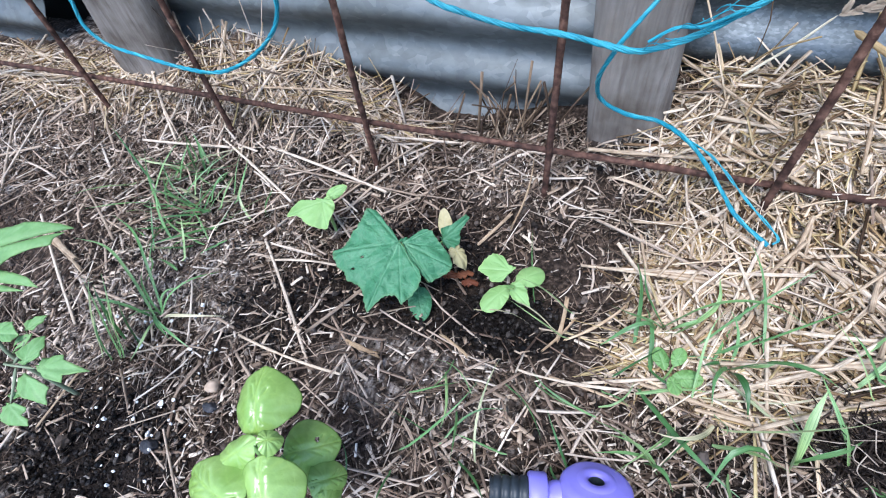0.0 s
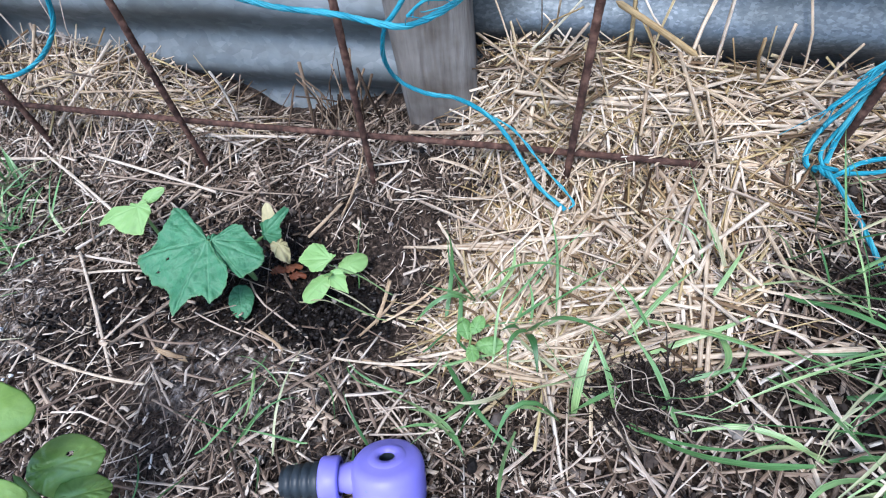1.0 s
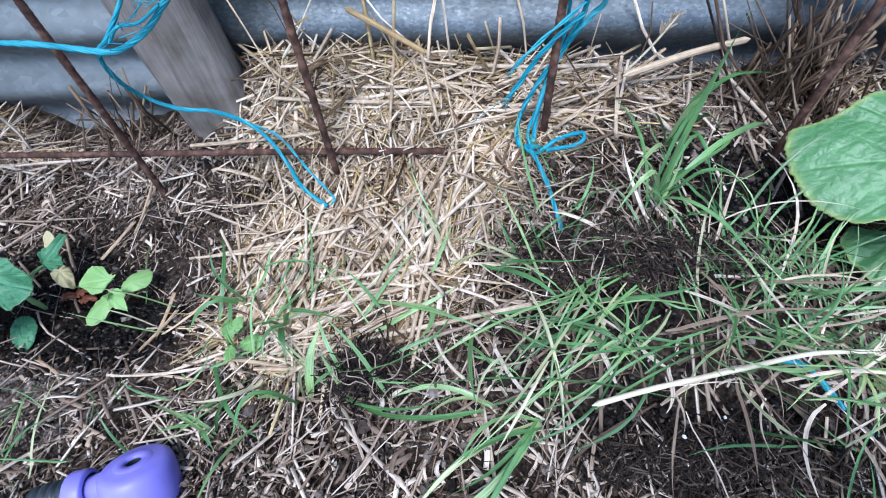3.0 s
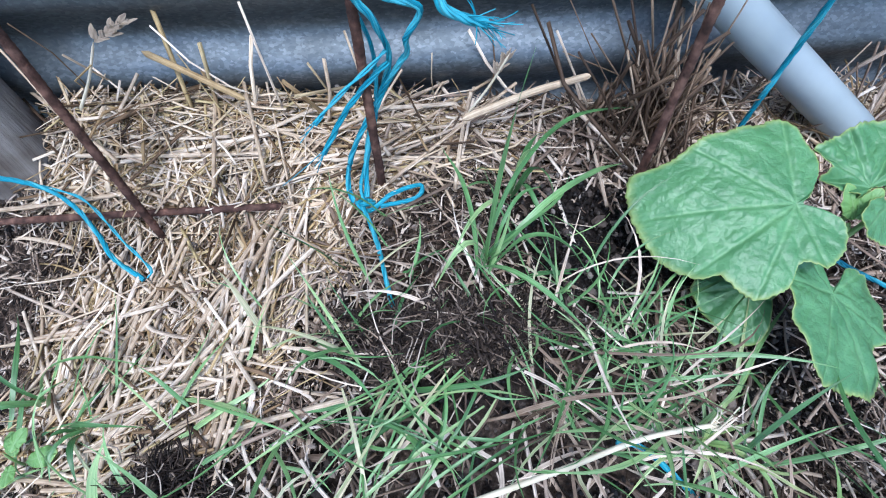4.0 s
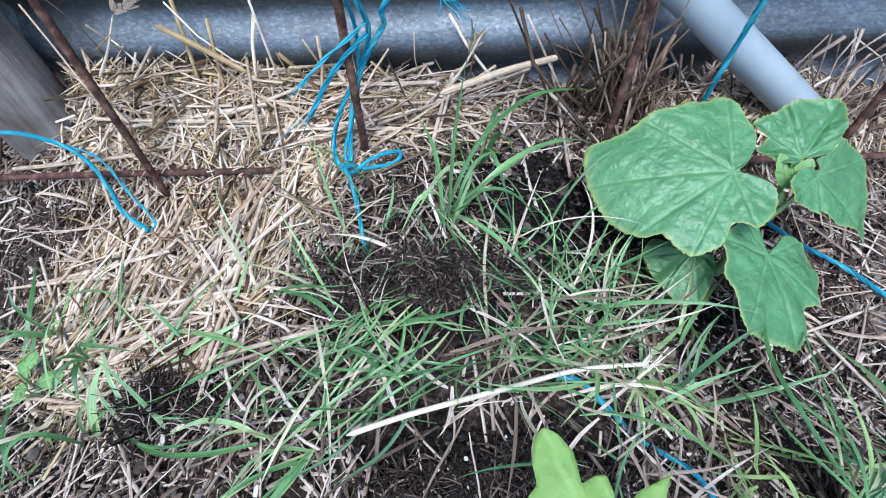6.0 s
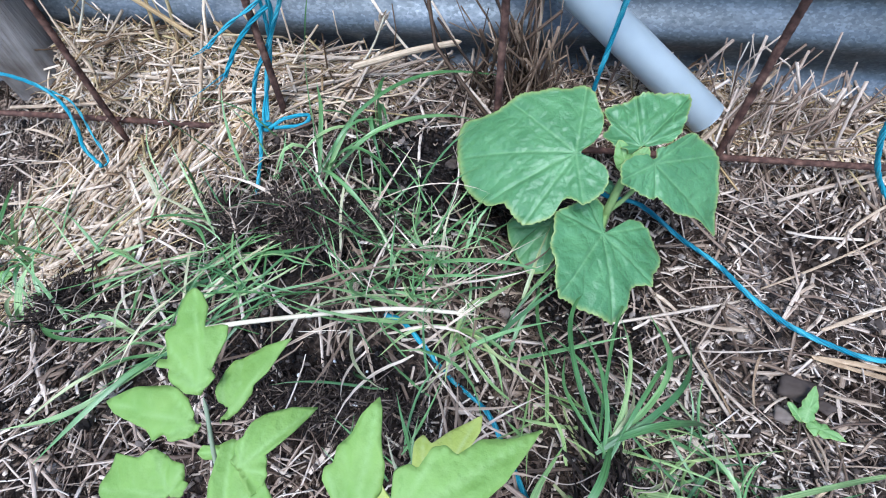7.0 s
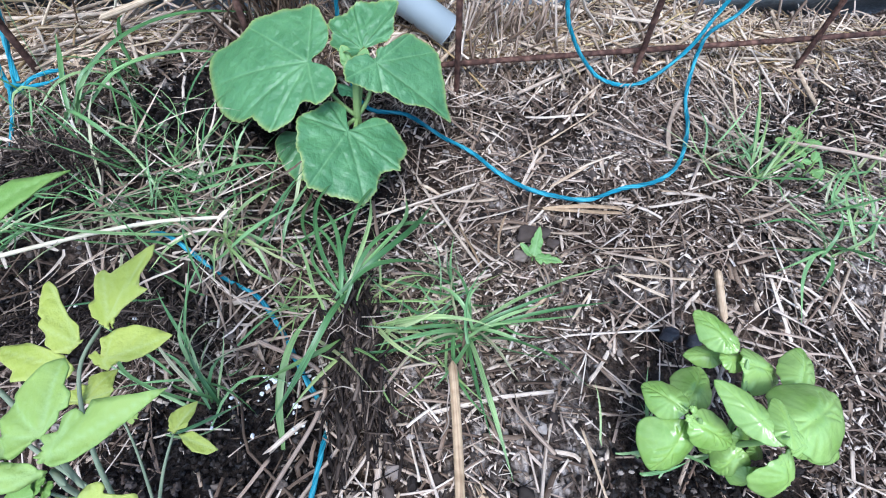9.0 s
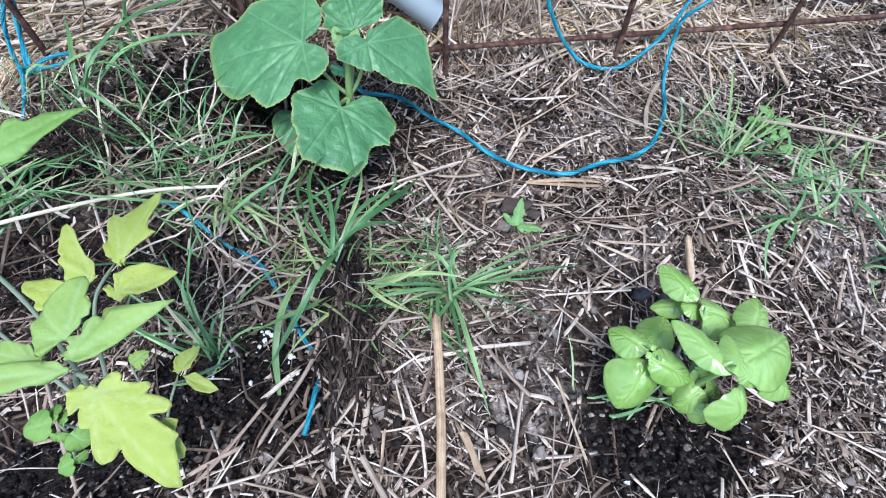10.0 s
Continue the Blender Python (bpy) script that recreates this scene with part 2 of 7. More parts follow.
GRASS = grass_material("green_grass", [(0.0, (0.055, 0.145, 0.048)), (0.3, (0.12, 0.26, 0.095)), (0.65, (0.21, 0.38, 0.155)), (0.88, (0.33, 0.46, 0.21)), (0.95, (0.44, 0.43, 0.27)), (1.0, (0.58, 0.51, 0.36))])
PALE_GRASS = grass_material("yellowed_grass", [(0.0, (0.19, 0.31, 0.11)), (0.5, (0.32, 0.44, 0.17)), (0.85, (0.44, 0.51, 0.24)), (1.0, (0.56, 0.50, 0.31))])
ZINC = zinc_material(tones=((0.115, 0.137, 0.153), (0.15, 0.174, 0.192), (0.205, 0.232, 0.255)), scale=430)
DULL_ZINC = zinc_material("dull_galvanised_steel", ((0.15, 0.168, 0.175), (0.175, 0.195, 0.20), (0.21, 0.23, 0.237)), 120, 0.35)
RUST = rust_material()
TIMBER = timber_material()
# Near-black in place of the shade inside the fence gap.
GAP_SHADE = plain_material("gap_shade", (0.008, 0.007, 0.006), (0.02, 0.017, 0.015), 30, 0.9)
ROPE = straw_material("blue_twine", [(0.0, (0.022, 0.195, 0.285)), (0.5, (0.036, 0.30, 0.405)), (1.0, (0.095, 0.42, 0.52))], 0.45, 0.35)
PVC = plain_material("grey_pvc", (0.26, 0.305, 0.315), (0.32, 0.365, 0.375), 25, 0.4, 0.08, 0.35)
PURPLE = plain_material("purple_plastic", (0.20, 0.175, 0.60), (0.24, 0.215, 0.67), 40, 0.42, 0.1)
# The barb's rubber; also blackens the cap's hole in place of shade.
BLACK = plain_material("black_rubber_and_hole_shade", (0.012, 0.018, 0.024), (0.03, 0.038, 0.045), 80, 0.45)
DARK_CHIP = plain_material("damp_bark", (0.012, 0.012, 0.015), (0.035, 0.035, 0.042), 120, 0.55, 0.5)
PERLITE = plain_material("white_perlite", (0.75, 0.75, 0.74), (0.88, 0.88, 0.87), 200, 0.8)
STONE = plain_material("buff_stone", (0.33, 0.24, 0.17), (0.48, 0.37, 0.28), 90, 0.8)
CUCUMBER = leaf_material("cucumber_leaf", (0.078, 0.212, 0.080), (0.128, 0.30, 0.120), (0.22, 0.41, 0.18), (0.38, 0.45, 0.14), 0.38, 0.25, 0.5, gloss=0.5, bump=0.65, net=150)
DARK_LEAF = leaf_material("dark_cucumber_leaf", (0.045, 0.175, 0.080), (0.084, 0.25, 0.122), (0.14, 0.32, 0.17), (0.12, 0.24, 0.11), 0.5, 0.18, 0.6, net=190)
YOUNG_LEAF = leaf_material("young_leaf", (0.15, 0.31, 0.09), (0.24, 0.43, 0.14), (0.30, 0.48, 0.20), (0.42, 0.50, 0.16), 0.45, 0.3)
SEEDLING_LEAF = leaf_material("seedling_leaf", (0.25, 0.44, 0.14), (0.34, 0.54, 0.20), (0.36, 0.55, 0.24), (0.42, 0.58, 0.22), 0.5, 0.3, 0.5, bump=0.25)
BASIL = leaf_material("basil_leaf", (0.235, 0.405, 0.075), (0.38, 0.56, 0.17), (0.34, 0.51, 0.10), (0.20, 0.35, 0.07), 0.27, 0.24, 0.55, 0.85, 0.3, net=110)
TOMATO = leaf_material("tomato_leaf", (0.25, 0.375, 0.075), (0.34, 0.46, 0.11), (0.36, 0.51, 0.19), (0.30, 0.45, 0.12), 0.6, 0.3, bump=0.6)
TOMATO_TOP = leaf_material("upper_tomato_leaf", (0.175, 0.325, 0.06), (0.255, 0.415, 0.095), (0.30, 0.47, 0.15), (0.24, 0.38, 0.09), 0.6, 0.3, bump=0.6)
HUSK = leaf_material("pale_husk", (0.36, 0.275, 0.195), (0.52, 0.42, 0.32), (0.34, 0.26, 0.18), (0.5, 0.41, 0.31), 0.7, 0.3)
TOMATO_PALE = leaf_material("yellowing_tomato_leaf", (0.34, 0.42, 0.06), (0.45, 0.51, 0.10), (0.46, 0.54, 0.18), (0.5, 0.55, 0.14), 0.6, 0.3)
DRY_LEAF = leaf_material("withered_leaf", (0.45, 0.40, 0.20), (0.62, 0.56, 0.34), (0.5, 0.45, 0.28), (0.5, 0.42, 0.25), 0.7, 0.25)
STEM = plain_material("green_stem", (0.16, 0.28, 0.08), (0.26, 0.38, 0.14), 60, 0.5)
PURPLE_STEM = plain_material("hairy_green_stem", (0.17, 0.21, 0.13), (0.25, 0.29, 0.19), 60, 0.8, spec=0.2)
TOMATO_GREEN = leaf_material("green_tomato_leaf", (0.16, 0.33, 0.105), (0.25, 0.44, 0.165), (0.28, 0.46, 0.2), (0.24, 0.40, 0.14), 0.5, 0.28, bump=0.3)


# ---- mesh helpers ----
def quads(name, v, q, mat, smooth=True, grain=None):
    """A mesh object from arrays of corners and of faces, all with as many corners."""
    me = bpy.data.meshes.new(name)
    v, q = np.asarray(v, np.float32), np.asarray(q, np.int32)
    me.vertices.add(len(v))
    me.vertices.foreach_set("co", v.ravel())
    me.loops.add(q.size)
    me.loops.foreach_set("vertex_index", q.ravel())
    me.polygons.add(len(q))
    me.polygons.foreach_set("loop_start", np.arange(0, q.size, q.shape[1], dtype=np.int32))
    me.update(calc_edges=True)
    if smooth:
        me.polygons.foreach_set("use_smooth", np.ones(len(q), bool))
    me.materials.append(mat)
    if grain is not None:
        me.attributes.new("grain", "FLOAT_VECTOR", "POINT").data.foreach_set("vector", np.asarray(grain, np.float32).ravel())
    return new(name, me)


def part(name, bm, mat, parent, label=""):
    me = bpy.data.meshes.new(name)
    bm.to_mesh(me)
    bm.free()
    for p in me.polygons:
        p.use_smooth = True
    me.materials.append(mat)
    ob = new(name, me)
    ob.parent = parent
    return tagged(ob, label)


def thing(name, at, label, category, group=""):
    ob = new(name)
    ob.location = at
    ob.empty_display_size = 0.02
    return tagged(ob, label, category, group)


def below(ob, owner, label=""):
    """Make ob a piece of a part that was itself built in world places."""
    ob.parent = owner
    return tagged(ob, label)


def under(ob, parent, label=""):
    """Make ob, built in world places, a part of parent."""
    ob.parent = parent
    ob.matrix_parent_inverse = Matrix.Translation(-parent.location)
    return tagged(ob, label)


RNG = np.random.default_rng(7)

# The ground's height: broad swells on a grid of centres.
SWELL_X, SWELL_Y, SWELL_SX, SWELL_SY = np.linspace(-0.9, 1.3, 14), np.linspace(-0.02, 0.48, 6), 0.14, 0.085
SWELLS = np.array([
    [-0, -0.002, -0.004, 0.001, 0.005, 0.001], [-0.002, -0.007, -0.015, 0.002, 0.011, -0.002], [-0.006, -0.006, 0.001, 0.009, -0.033, 0.024], [-0.003, -0.011, -0.012, 0.005, -0.024, 0.053],
    [-0.006, -0.019, 0.006, -0.016, -0, 0.011], [-0.015, 0.01, 0.007, -0.024, -0.016, -0.006], [-0.009, 0.013, -0.031, 0.013, 0.009, 0.064], [0.03, 0.024, 0.004, 0.015, -0.016, 0.008],
    [-0.015, -0.049, 0.056, 0.034, 0.048, 0.035], [0.029, 0.027, -0.015, -0.035, -0.03, 0.018], [0.003, 0, -0.03, 0.038, -0.004, 0.029], [-0.02, 0.009, 0.026, -0.012, -0.011, 0.016],
    [0.005, -0.006, -0.005, -0.014, 0.004, 0.006], [0.006, -0, -0.001, 0.001, 0.002, 0.002]])
# Small hollows and heaps: x, y, radius, height
LUMPS = [(0.09, 0.385, 0.032, -0.018), (0.16, 0.385, 0.036, -0.02), (0.23, 0.385, 0.034, -0.02), (0.15, 0.462, 0.035, 0.032), (0.22, 0.468, 0.04, 0.024), (-0.045, 0.235, 0.035, -0.008), (0.375, 0.262, 0.035, 0.004), (0.40, 0.225, 0.05, -0.014), (0.42, 0.135, 0.04, -0.022), (0.20, 0.19, 0.03, 0.008), (0.84, -0.03, 0.05, -0.010), (0.62, 0.10, 0.025, 0.018), (0.56, 0.345, 0.04, -0.014), (0.052, 0.105, 0.045, -0.020)]
LUMPS += [(0.345, 0.285, 0.022, -0.010), (-0.50, 0.485, 0.06, 0.014), (-0.20, 0.48, 0.055, -0.028), (-0.10, 0.475, 0.05, -0.014), (-0.03, 0.47, 0.025, -0.012), (0.08, 0.47, 0.03, 0.03), (0.17, 0.475, 0.035, -0.014), (0.34, 0.48, 0.035, 0.014), (0.67, 0.48, 0.06, 0.03), (0.76, 0.48, 0.05, 0.012), (0.98, 0.48, 0.08, 0.022)]


def ground_z(x, y):
    x, y = np.asarray(x, float), np.asarray(y, float)
    ex = np.exp(-((x[..., None] - SWELL_X) ** 2) / (2 * SWELL_SX**2))
    ey = np.exp(-((y[..., None] - SWELL_Y) ** 2) / (2 * SWELL_SY**2))
    z = np.einsum("...i,ij,...j->...", ex, SWELLS, ey) - 0.01
    for cx, cy, r, h in LUMPS:
        z = z + h * np.exp(-((x - cx) ** 2 + (y - cy) ** 2) / (2 * r * r))
    return z


def gz(x, y):
    return float(ground_z(x, y))


def waves(x, y):
    """Smooth unevenness from a few crossing waves, about one high."""
    w = np.zeros_like(x)
    for i in range(14):
        a, k = i * 2.399, 14 * 1.33**i
        w += np.sin(k * (x * math.cos(a) + y * math.sin(a)) + i * 1.7) * 1.33 ** (-0.8 * i)
    return w / 3.0


def blobs(x, y, some):
    d = np.zeros_like(x)
    for cx, cy, rx, ry, w in some:
        d = np.maximum(d, w * np.clip(1.6 - ((x - cx) / rx) ** 2 - ((y - cy) / ry) ** 2, 0, 1))
    return d


WET_SOIL = [(0.475, 0.315, 0.035, 0.03, 0.75), (0.495, 0.03, 0.045, 0.04, 0.9), (0.43, -0.005, 0.06, 0.04, 0.85), (0.462, 0.15, 0.03, 0.02, 0.85), (0.385, 0.15, 0.04, 0.025, 0.8), (-0.255, 0.185, 0.05, 0.035, 0.5), (-0.10, 0.24, 0.08, 0.04, 0.5), (-0.21, 0.225, 0.045, 0.03, 0.5), (-0.045, 0.24, 0.06, 0.035, 1), (-0.12, 0.30, 0.06, 0.03, 0.8), (-0.18, 0.30, 0.05, 0.03, 0.7), (0.385, 0.245, 0.06, 0.03, 0.8), (0.50, 0.335, 0.055, 0.05, 0.95), (0.84, -0.035, 0.07, 0.04, 0.9), (-0.33, 0.03, 0.07, 0.05, 0.8), (0.43, 0.135, 0.07, 0.022, 0.9), (0.56, 0.035, 0.05, 0.04, 0.85), (0.57, 0.35, 0.05, 0.035, 0.9), (0.63, 0.235, 0.05, 0.04, 0.8), (1.15, 0.30, 0.10, 0.06, 0.45)]
PALE_BED = [(0.14, 0.31, 0.07, 0.10, 1), (0.18, 0.33, 0.085, 0.09, 1), (0.17, 0.42, 0.10, 0.06, 1), (0.25, 0.42, 0.12, 0.05, 1), (0.33, 0.43, 0.10, 0.035, 0.8), (0.11, 0.24, 0.05, 0.03, 0.7), (0.27, 0.355, 0.045, 0.045, 0.6), (0.19, 0.235, 0.07, 0.025, 0.5), (0.85, 0.445, 0.2, 0.03, 0.5), (1.08, 0.43, 0.18, 0.04, 0.4), (-0.36, 0.445, 0.16, 0.03, 0.25), (-0.75, 0.43, 0.2, 0.05, 0.5)]
OLD_BED = [(0.33, 0.06, 0.07, 0.05, 0.3), (-0.45, 0.44, 0.22, 0.05, 0.9), (-0.32, 0.44, 0.12, 0.05, 1), (-0.75, 0.43, 0.25, 0.06, 1), (-0.15, 0.43, 0.15, 0.045, 0.5), (-0.5, 0.34, 0.28, 0.11, 0.45), (-0.3, 0.36, 0.16, 0.06, 0.3), (0.44, 0.43, 0.10, 0.04, 0.9), (0.58, 0.44, 0.10, 0.045, 0.9), (0.80, 0.44, 0.18, 0.045, 1), (1.05, 0.42, 0.22, 0.055, 0.9), (0.95, 0.16, 0.28, 0.13, 0.12), (0.75, 0.0, 0.2, 0.09, 0.10), (0.74, 0.21, 0.13, 0.09, 0.14), (1.02, 0.33, 0.10, 0.05, 0.4), (0.82, 0.385, 0.14, 0.03, 0.5), (-0.1, 0.12, 0.3, 0.07, 0.12), (0.3, 0.1, 0.2, 0.08, 0.22), (0.305, 0.27, 0.05, 0.06, 0.3)]


CRUST = [(0.92, 0.285, 0.06, 0.045, 1), (0.755, 0.08, 0.045, 0.04, 0.9), (0.745, 0.008, 0.04, 0.035, 0.9), (0.86, 0.13, 0.05, 0.025, 0.7), (-0.10, 0.165, 0.08, 0.035, 0.8)]
CLODS = [(0.26, 0.155, 0.09, 0.035, 0.9), (-0.20, 0.335, 0.10, 0.03, 0.8), (-0.36, 0.36, 0.07, 0.025, 0.6), (0.81, 0.345, 0.06, 0.03, 1), (0.70, 0.30, 0.04, 0.04, 0.8), (0.80, 0.055, 0.035, 0.03, 0.9), (0.97, 0.11, 0.05, 0.04, 0.7), (0.62, 0.02, 0.06, 0.05, 0.7), (0.45, 0.17, 0.08, 0.03, 0.8)]


def bare(x, y):
    """Where the mulch is thin and dark clods show, 0 to 1."""
    return np.maximum(blobs(x, y, CLODS), np.clip(waves(x * 1.5 + 7, y * 1.5 + 2) * 3.4 - 0.6, 0, 0.9) * np.clip(0.3 + 1.5 * x, 0.2, 1))


def crusted(x, y):
    """Where the mulch has dried to a pale matted crust, 0 to 1."""
    return np.clip(np.maximum(blobs(x, y, CRUST), (waves(x * 1.2 - 3, y * 1.2 + 9) * 4.0 - 0.7) * np.clip(np.abs(x - 0.3) / 0.3 - 0.9, 0, 1)), 0, 1) * (1 - blobs(x, y, WET_SOIL)) * (1 - blobs(x, y, PALE_BED))


def ground_sheet():
    def axis(lo, hi, step):
        core = np.arange(lo, hi + step / 2, step)
        out = np.cumsum(0.006 * 1.45 ** np.arange(1, 26))
        return np.r_[lo - out[::-1], core, hi + out]
    xs, ys = axis(-1.0, 1.5, 0.004), axis(-0.35, 0.62, 0.004)
    gx, gy = np.meshgrid(xs, ys, indexing="ij")
    near = np.exp(-np.maximum(0, np.maximum(np.abs(gx - 0.25) - 1.2, np.abs(gy - 0.13) - 0.5)) * 4)
    z = ground_z(gx, gy) * near + (waves(gx, gy) * 0.0045 + waves(gx * 3 + 5, gy * 3) * 0.0025 + waves(gx * 9 + 2, gy * 9 + 4) * 0.0013) * near - (0.010 - 0.007 * crusted(gx, gy) + 0.02 * blobs(gx, gy, PALE_BED) + 0.010 * blobs(gx, gy, OLD_BED)) * near
    n, m = gx.shape
    idx = np.arange(n * m).reshape(n, m)
    q = np.stack([idx[:-1, :-1], idx[1:, :-1], idx[1:, 1:], idx[:-1, 1:]], -1).reshape(-1, 4)
    ob = quads("ground", np.stack([gx, gy, z], -1).reshape(-1, 3), q, SOIL)
    wet = np.stack([blobs(gx, gy, WET_SOIL), crusted(gx, gy) * near**4, 0 * gx, 0 * gx + 1], -1)
    ob.data.color_attributes.new("damp", "FLOAT_COLOR", "POINT").data.foreach_set("color", wet.astype(np.float32).ravel())
    return tagged(ob, "dark damp garden soil under rotted mulch", "ground", kind="structure")


def strips(c, head, pitch, length, width, thick, bend, sides=4, rows=4, roll=None, taper=None):
    """Corners and faces of many bent, flattened stalks: one entry per stalk in each array."""
    n = len(c)
    s = np.linspace(-1, 1, rows)
    d = np.stack([np.cos(head) * np.cos(pitch), np.sin(head) * np.cos(pitch), np.sin(pitch)], -1)
    side = np.stack([-np.sin(head), np.cos(head), 0 * head], -1)
    up = np.cross(d, side)
    if roll is not None:
        side, up = side * np.cos(roll)[:, None] + up * np.sin(roll)[:, None], up * np.cos(roll)[:, None] - side * np.sin(roll)[:, None]
    at = RNG.uniform(-0.6, 0.6, (n, 1))
    bow = np.where(RNG.random((n, 1)) < 0.3, s[None] ** 2 - 0.4, 1.3 * np.abs(s[None] - at) - 0.7)
    mid = c[:, None] + d[:, None] * (s * 0.5)[None, :, None] * length[:, None, None] + side[:, None] * (bend[:, None] * bow)[..., None] - up[:, None] * (np.abs(bend)[:, None] * 0.6 * bow)[..., None]
    a = np.arange(sides) / sides * 2 * np.pi + np.pi / sides
    r = np.ones(rows) if taper is None else taper
    ring = (side[:, None] * (np.cos(a)[None, :, None] * width[:, None, None] * 0.5) + up[:, None] * (np.sin(a)[None, :, None] * thick[:, None, None] * 0.5)) * (2**0.5 if sides == 4 else 1)
    v = mid[:, :, None] + ring[:, None] * r[None, :, None, None]
    k = np.arange(sides)
    one = [np.stack([i * sides + k, i * sides + (k + 1) % sides, (i + 1) * sides + (k + 1) % sides, (i + 1) * sides + k], -1) for i in range(rows - 1)]
    if sides == 4:
        one += [np.array([[3, 2, 1, 0]]), np.array([[0, 1, 2, 3]]) + (rows - 1) * 4]
    one = np.concatenate(one)
    q = (one[None] + (np.arange(n) * rows * sides)[:, None, None]).reshape(-1, 4)
    fan = np.stack([np.cos(a), np.sin(a)], -1) * 1500
    grain = np.concatenate([np.broadcast_to((s[None, :, None, None] * length[:, None, None, None] * 20), (n, rows, sides, 1)), np.broadcast_to(fan[None, None] * width[:, None, None, None], (n, rows, sides, 2))], -1) + RNG.uniform(0, 900, (n, 1, 1, 3))
    return v.reshape(-1, 3), q, grain.reshape(-1, 3)


def spread(count, density, box, rng):
    """Places in box (x0, x1, y0, y1), as thick as density(x, y) between 0 and 1 says."""
    out = np.zeros((0, 2))
    while len(out) < count:
        p = rng.uniform((box[0], box[2]), (box[1], box[3]), (count * 4, 2))
        out = np.r_[out, p[rng.random(len(p)) < density(p[:, 0], p[:, 1])]]
    return out[:count]


def litter(name, count, density, box, length, width, mat, label, lift, flat=0.5, rows=4, tilt=0.2, thick=0.55, lay=None, bow=0.06):
    xy = spread(count, density, box, RNG)
    ln = RNG.uniform(*length, count) * RNG.uniform(0.55, 1.0, count)
    z = ground_z(xy[:, 0], xy[:, 1]) - (1 - RNG.random(count) ** 1.2) * lift(xy[:, 0], xy[:, 1]) + 0.002
    w = width[0] + (width[1] - width[0]) * RNG.random(count) ** 1.8
    head = RNG.uniform(0, 2 * np.pi, count) if lay is None else lay(xy[:, 0], xy[:, 1])
    dx, dy = np.cos(head) * ln * 0.35, np.sin(head) * ln * 0.35
    fall = np.arctan2(ground_z(xy[:, 0] + dx, xy[:, 1] + dy) - ground_z(xy[:, 0] - dx, xy[:, 1] - dy), 0.7 * ln)
    v, q, g = strips(np.c_[xy, z], head, 0.9 * fall + RNG.normal(0, tilt, count), ln, w, w * RNG.uniform(thick * 0.5, thick, count), RNG.normal(0, 1, count) * ln * bow, rows=rows, roll=RNG.normal(0, flat, count))
    return tagged(quads(name, v, q, mat, rows > 2, g), label, "mulch", kind="stuff")


# ---- the corrugated fence and its posts ----
def sheet(name, x0, x1, y, label, mat, z0=-0.05, z1=0.8):
    pitch, depth, t = 0.066, 0.009, 0.0012
    zs, xs = np.arange(z0, z1, 0.066 / 14), np.linspace(x0, x1, 24)
    yy = y - depth * np.cos(2 * np.pi * (zs - 0.0915) / pitch)
    v = []
    for off in (0.0, t):
        for x in xs:
            v += [(x, a + off + 0.0015 * math.sin(7 * x + 2), z + 0.0006 * math.sin(19 * x)) for a, z in zip(yy, zs)]
    n, m = len(xs), len(zs)
    idx = np.arange(2 * n * m).reshape(2, n, m)
    f_, b_ = idx
    q = [np.stack([f_[:-1, :-1], f_[1:, :-1], f_[1:, 1:], f_[:-1, 1:]], -1).reshape(-1, 4), np.stack([b_[:-1, :-1], b_[:-1, 1:], b_[1:, 1:], b_[1:, :-1]], -1).reshape(-1, 4)]
    for e in (0, n - 1):
        q.append(np.stack([f_[e, :-1], f_[e, 1:], b_[e, 1:], b_[e, :-1]], -1))
    for e in (0, m - 1):
        q.append(np.stack([f_[:-1, e], f_[1:, e], b_[1:, e], b_[:-1, e]], -1))
    return tagged(quads(name, v, np.concatenate(q), mat), label, "wall", kind="structure")


def post(name, at, w, d, h, lean, label, seed):
    rng = random.Random(seed)
    th = thing(name, at, label, "post")
    bm = bmesh.new()
    rows, ring = 26, 20
    prev = None
    ph = [rng.uniform(0, 6.28) for _ in range(4)]
    for i in range(rows):
        z = -0.08 + (h + 0.08) * i / (rows - 1)
        now = []
        for k in range(ring):
            a = 2 * math.pi * k / ring
            ca, sa = math.cos(a), math.sin(a)
            p = 5.0
            r = (abs(ca) ** p + abs(sa) ** p) ** (-1 / p)
            wob = 1 + 0.02 * math.sin(3 * a + ph[0] + 9 * z) + 0.015 * math.sin(7 * a + ph[1]) + 0.012 * math.sin(23 * z + ph[2] + a)
            now.append(bm.verts.new((w / 2 * r * ca * wob + lean * z, d / 2 * r * sa * wob, z)))
        if prev:
            for k in range(ring):
                bm.faces.new((prev[k], prev[(k + 1) % ring], now[(k + 1) % ring], now[k]))
        else:
            bm.faces.new(now[::-1])
        prev = now
    bm.faces.new(prev)
    part("shaft", bm, TIMBER, th)
    return th


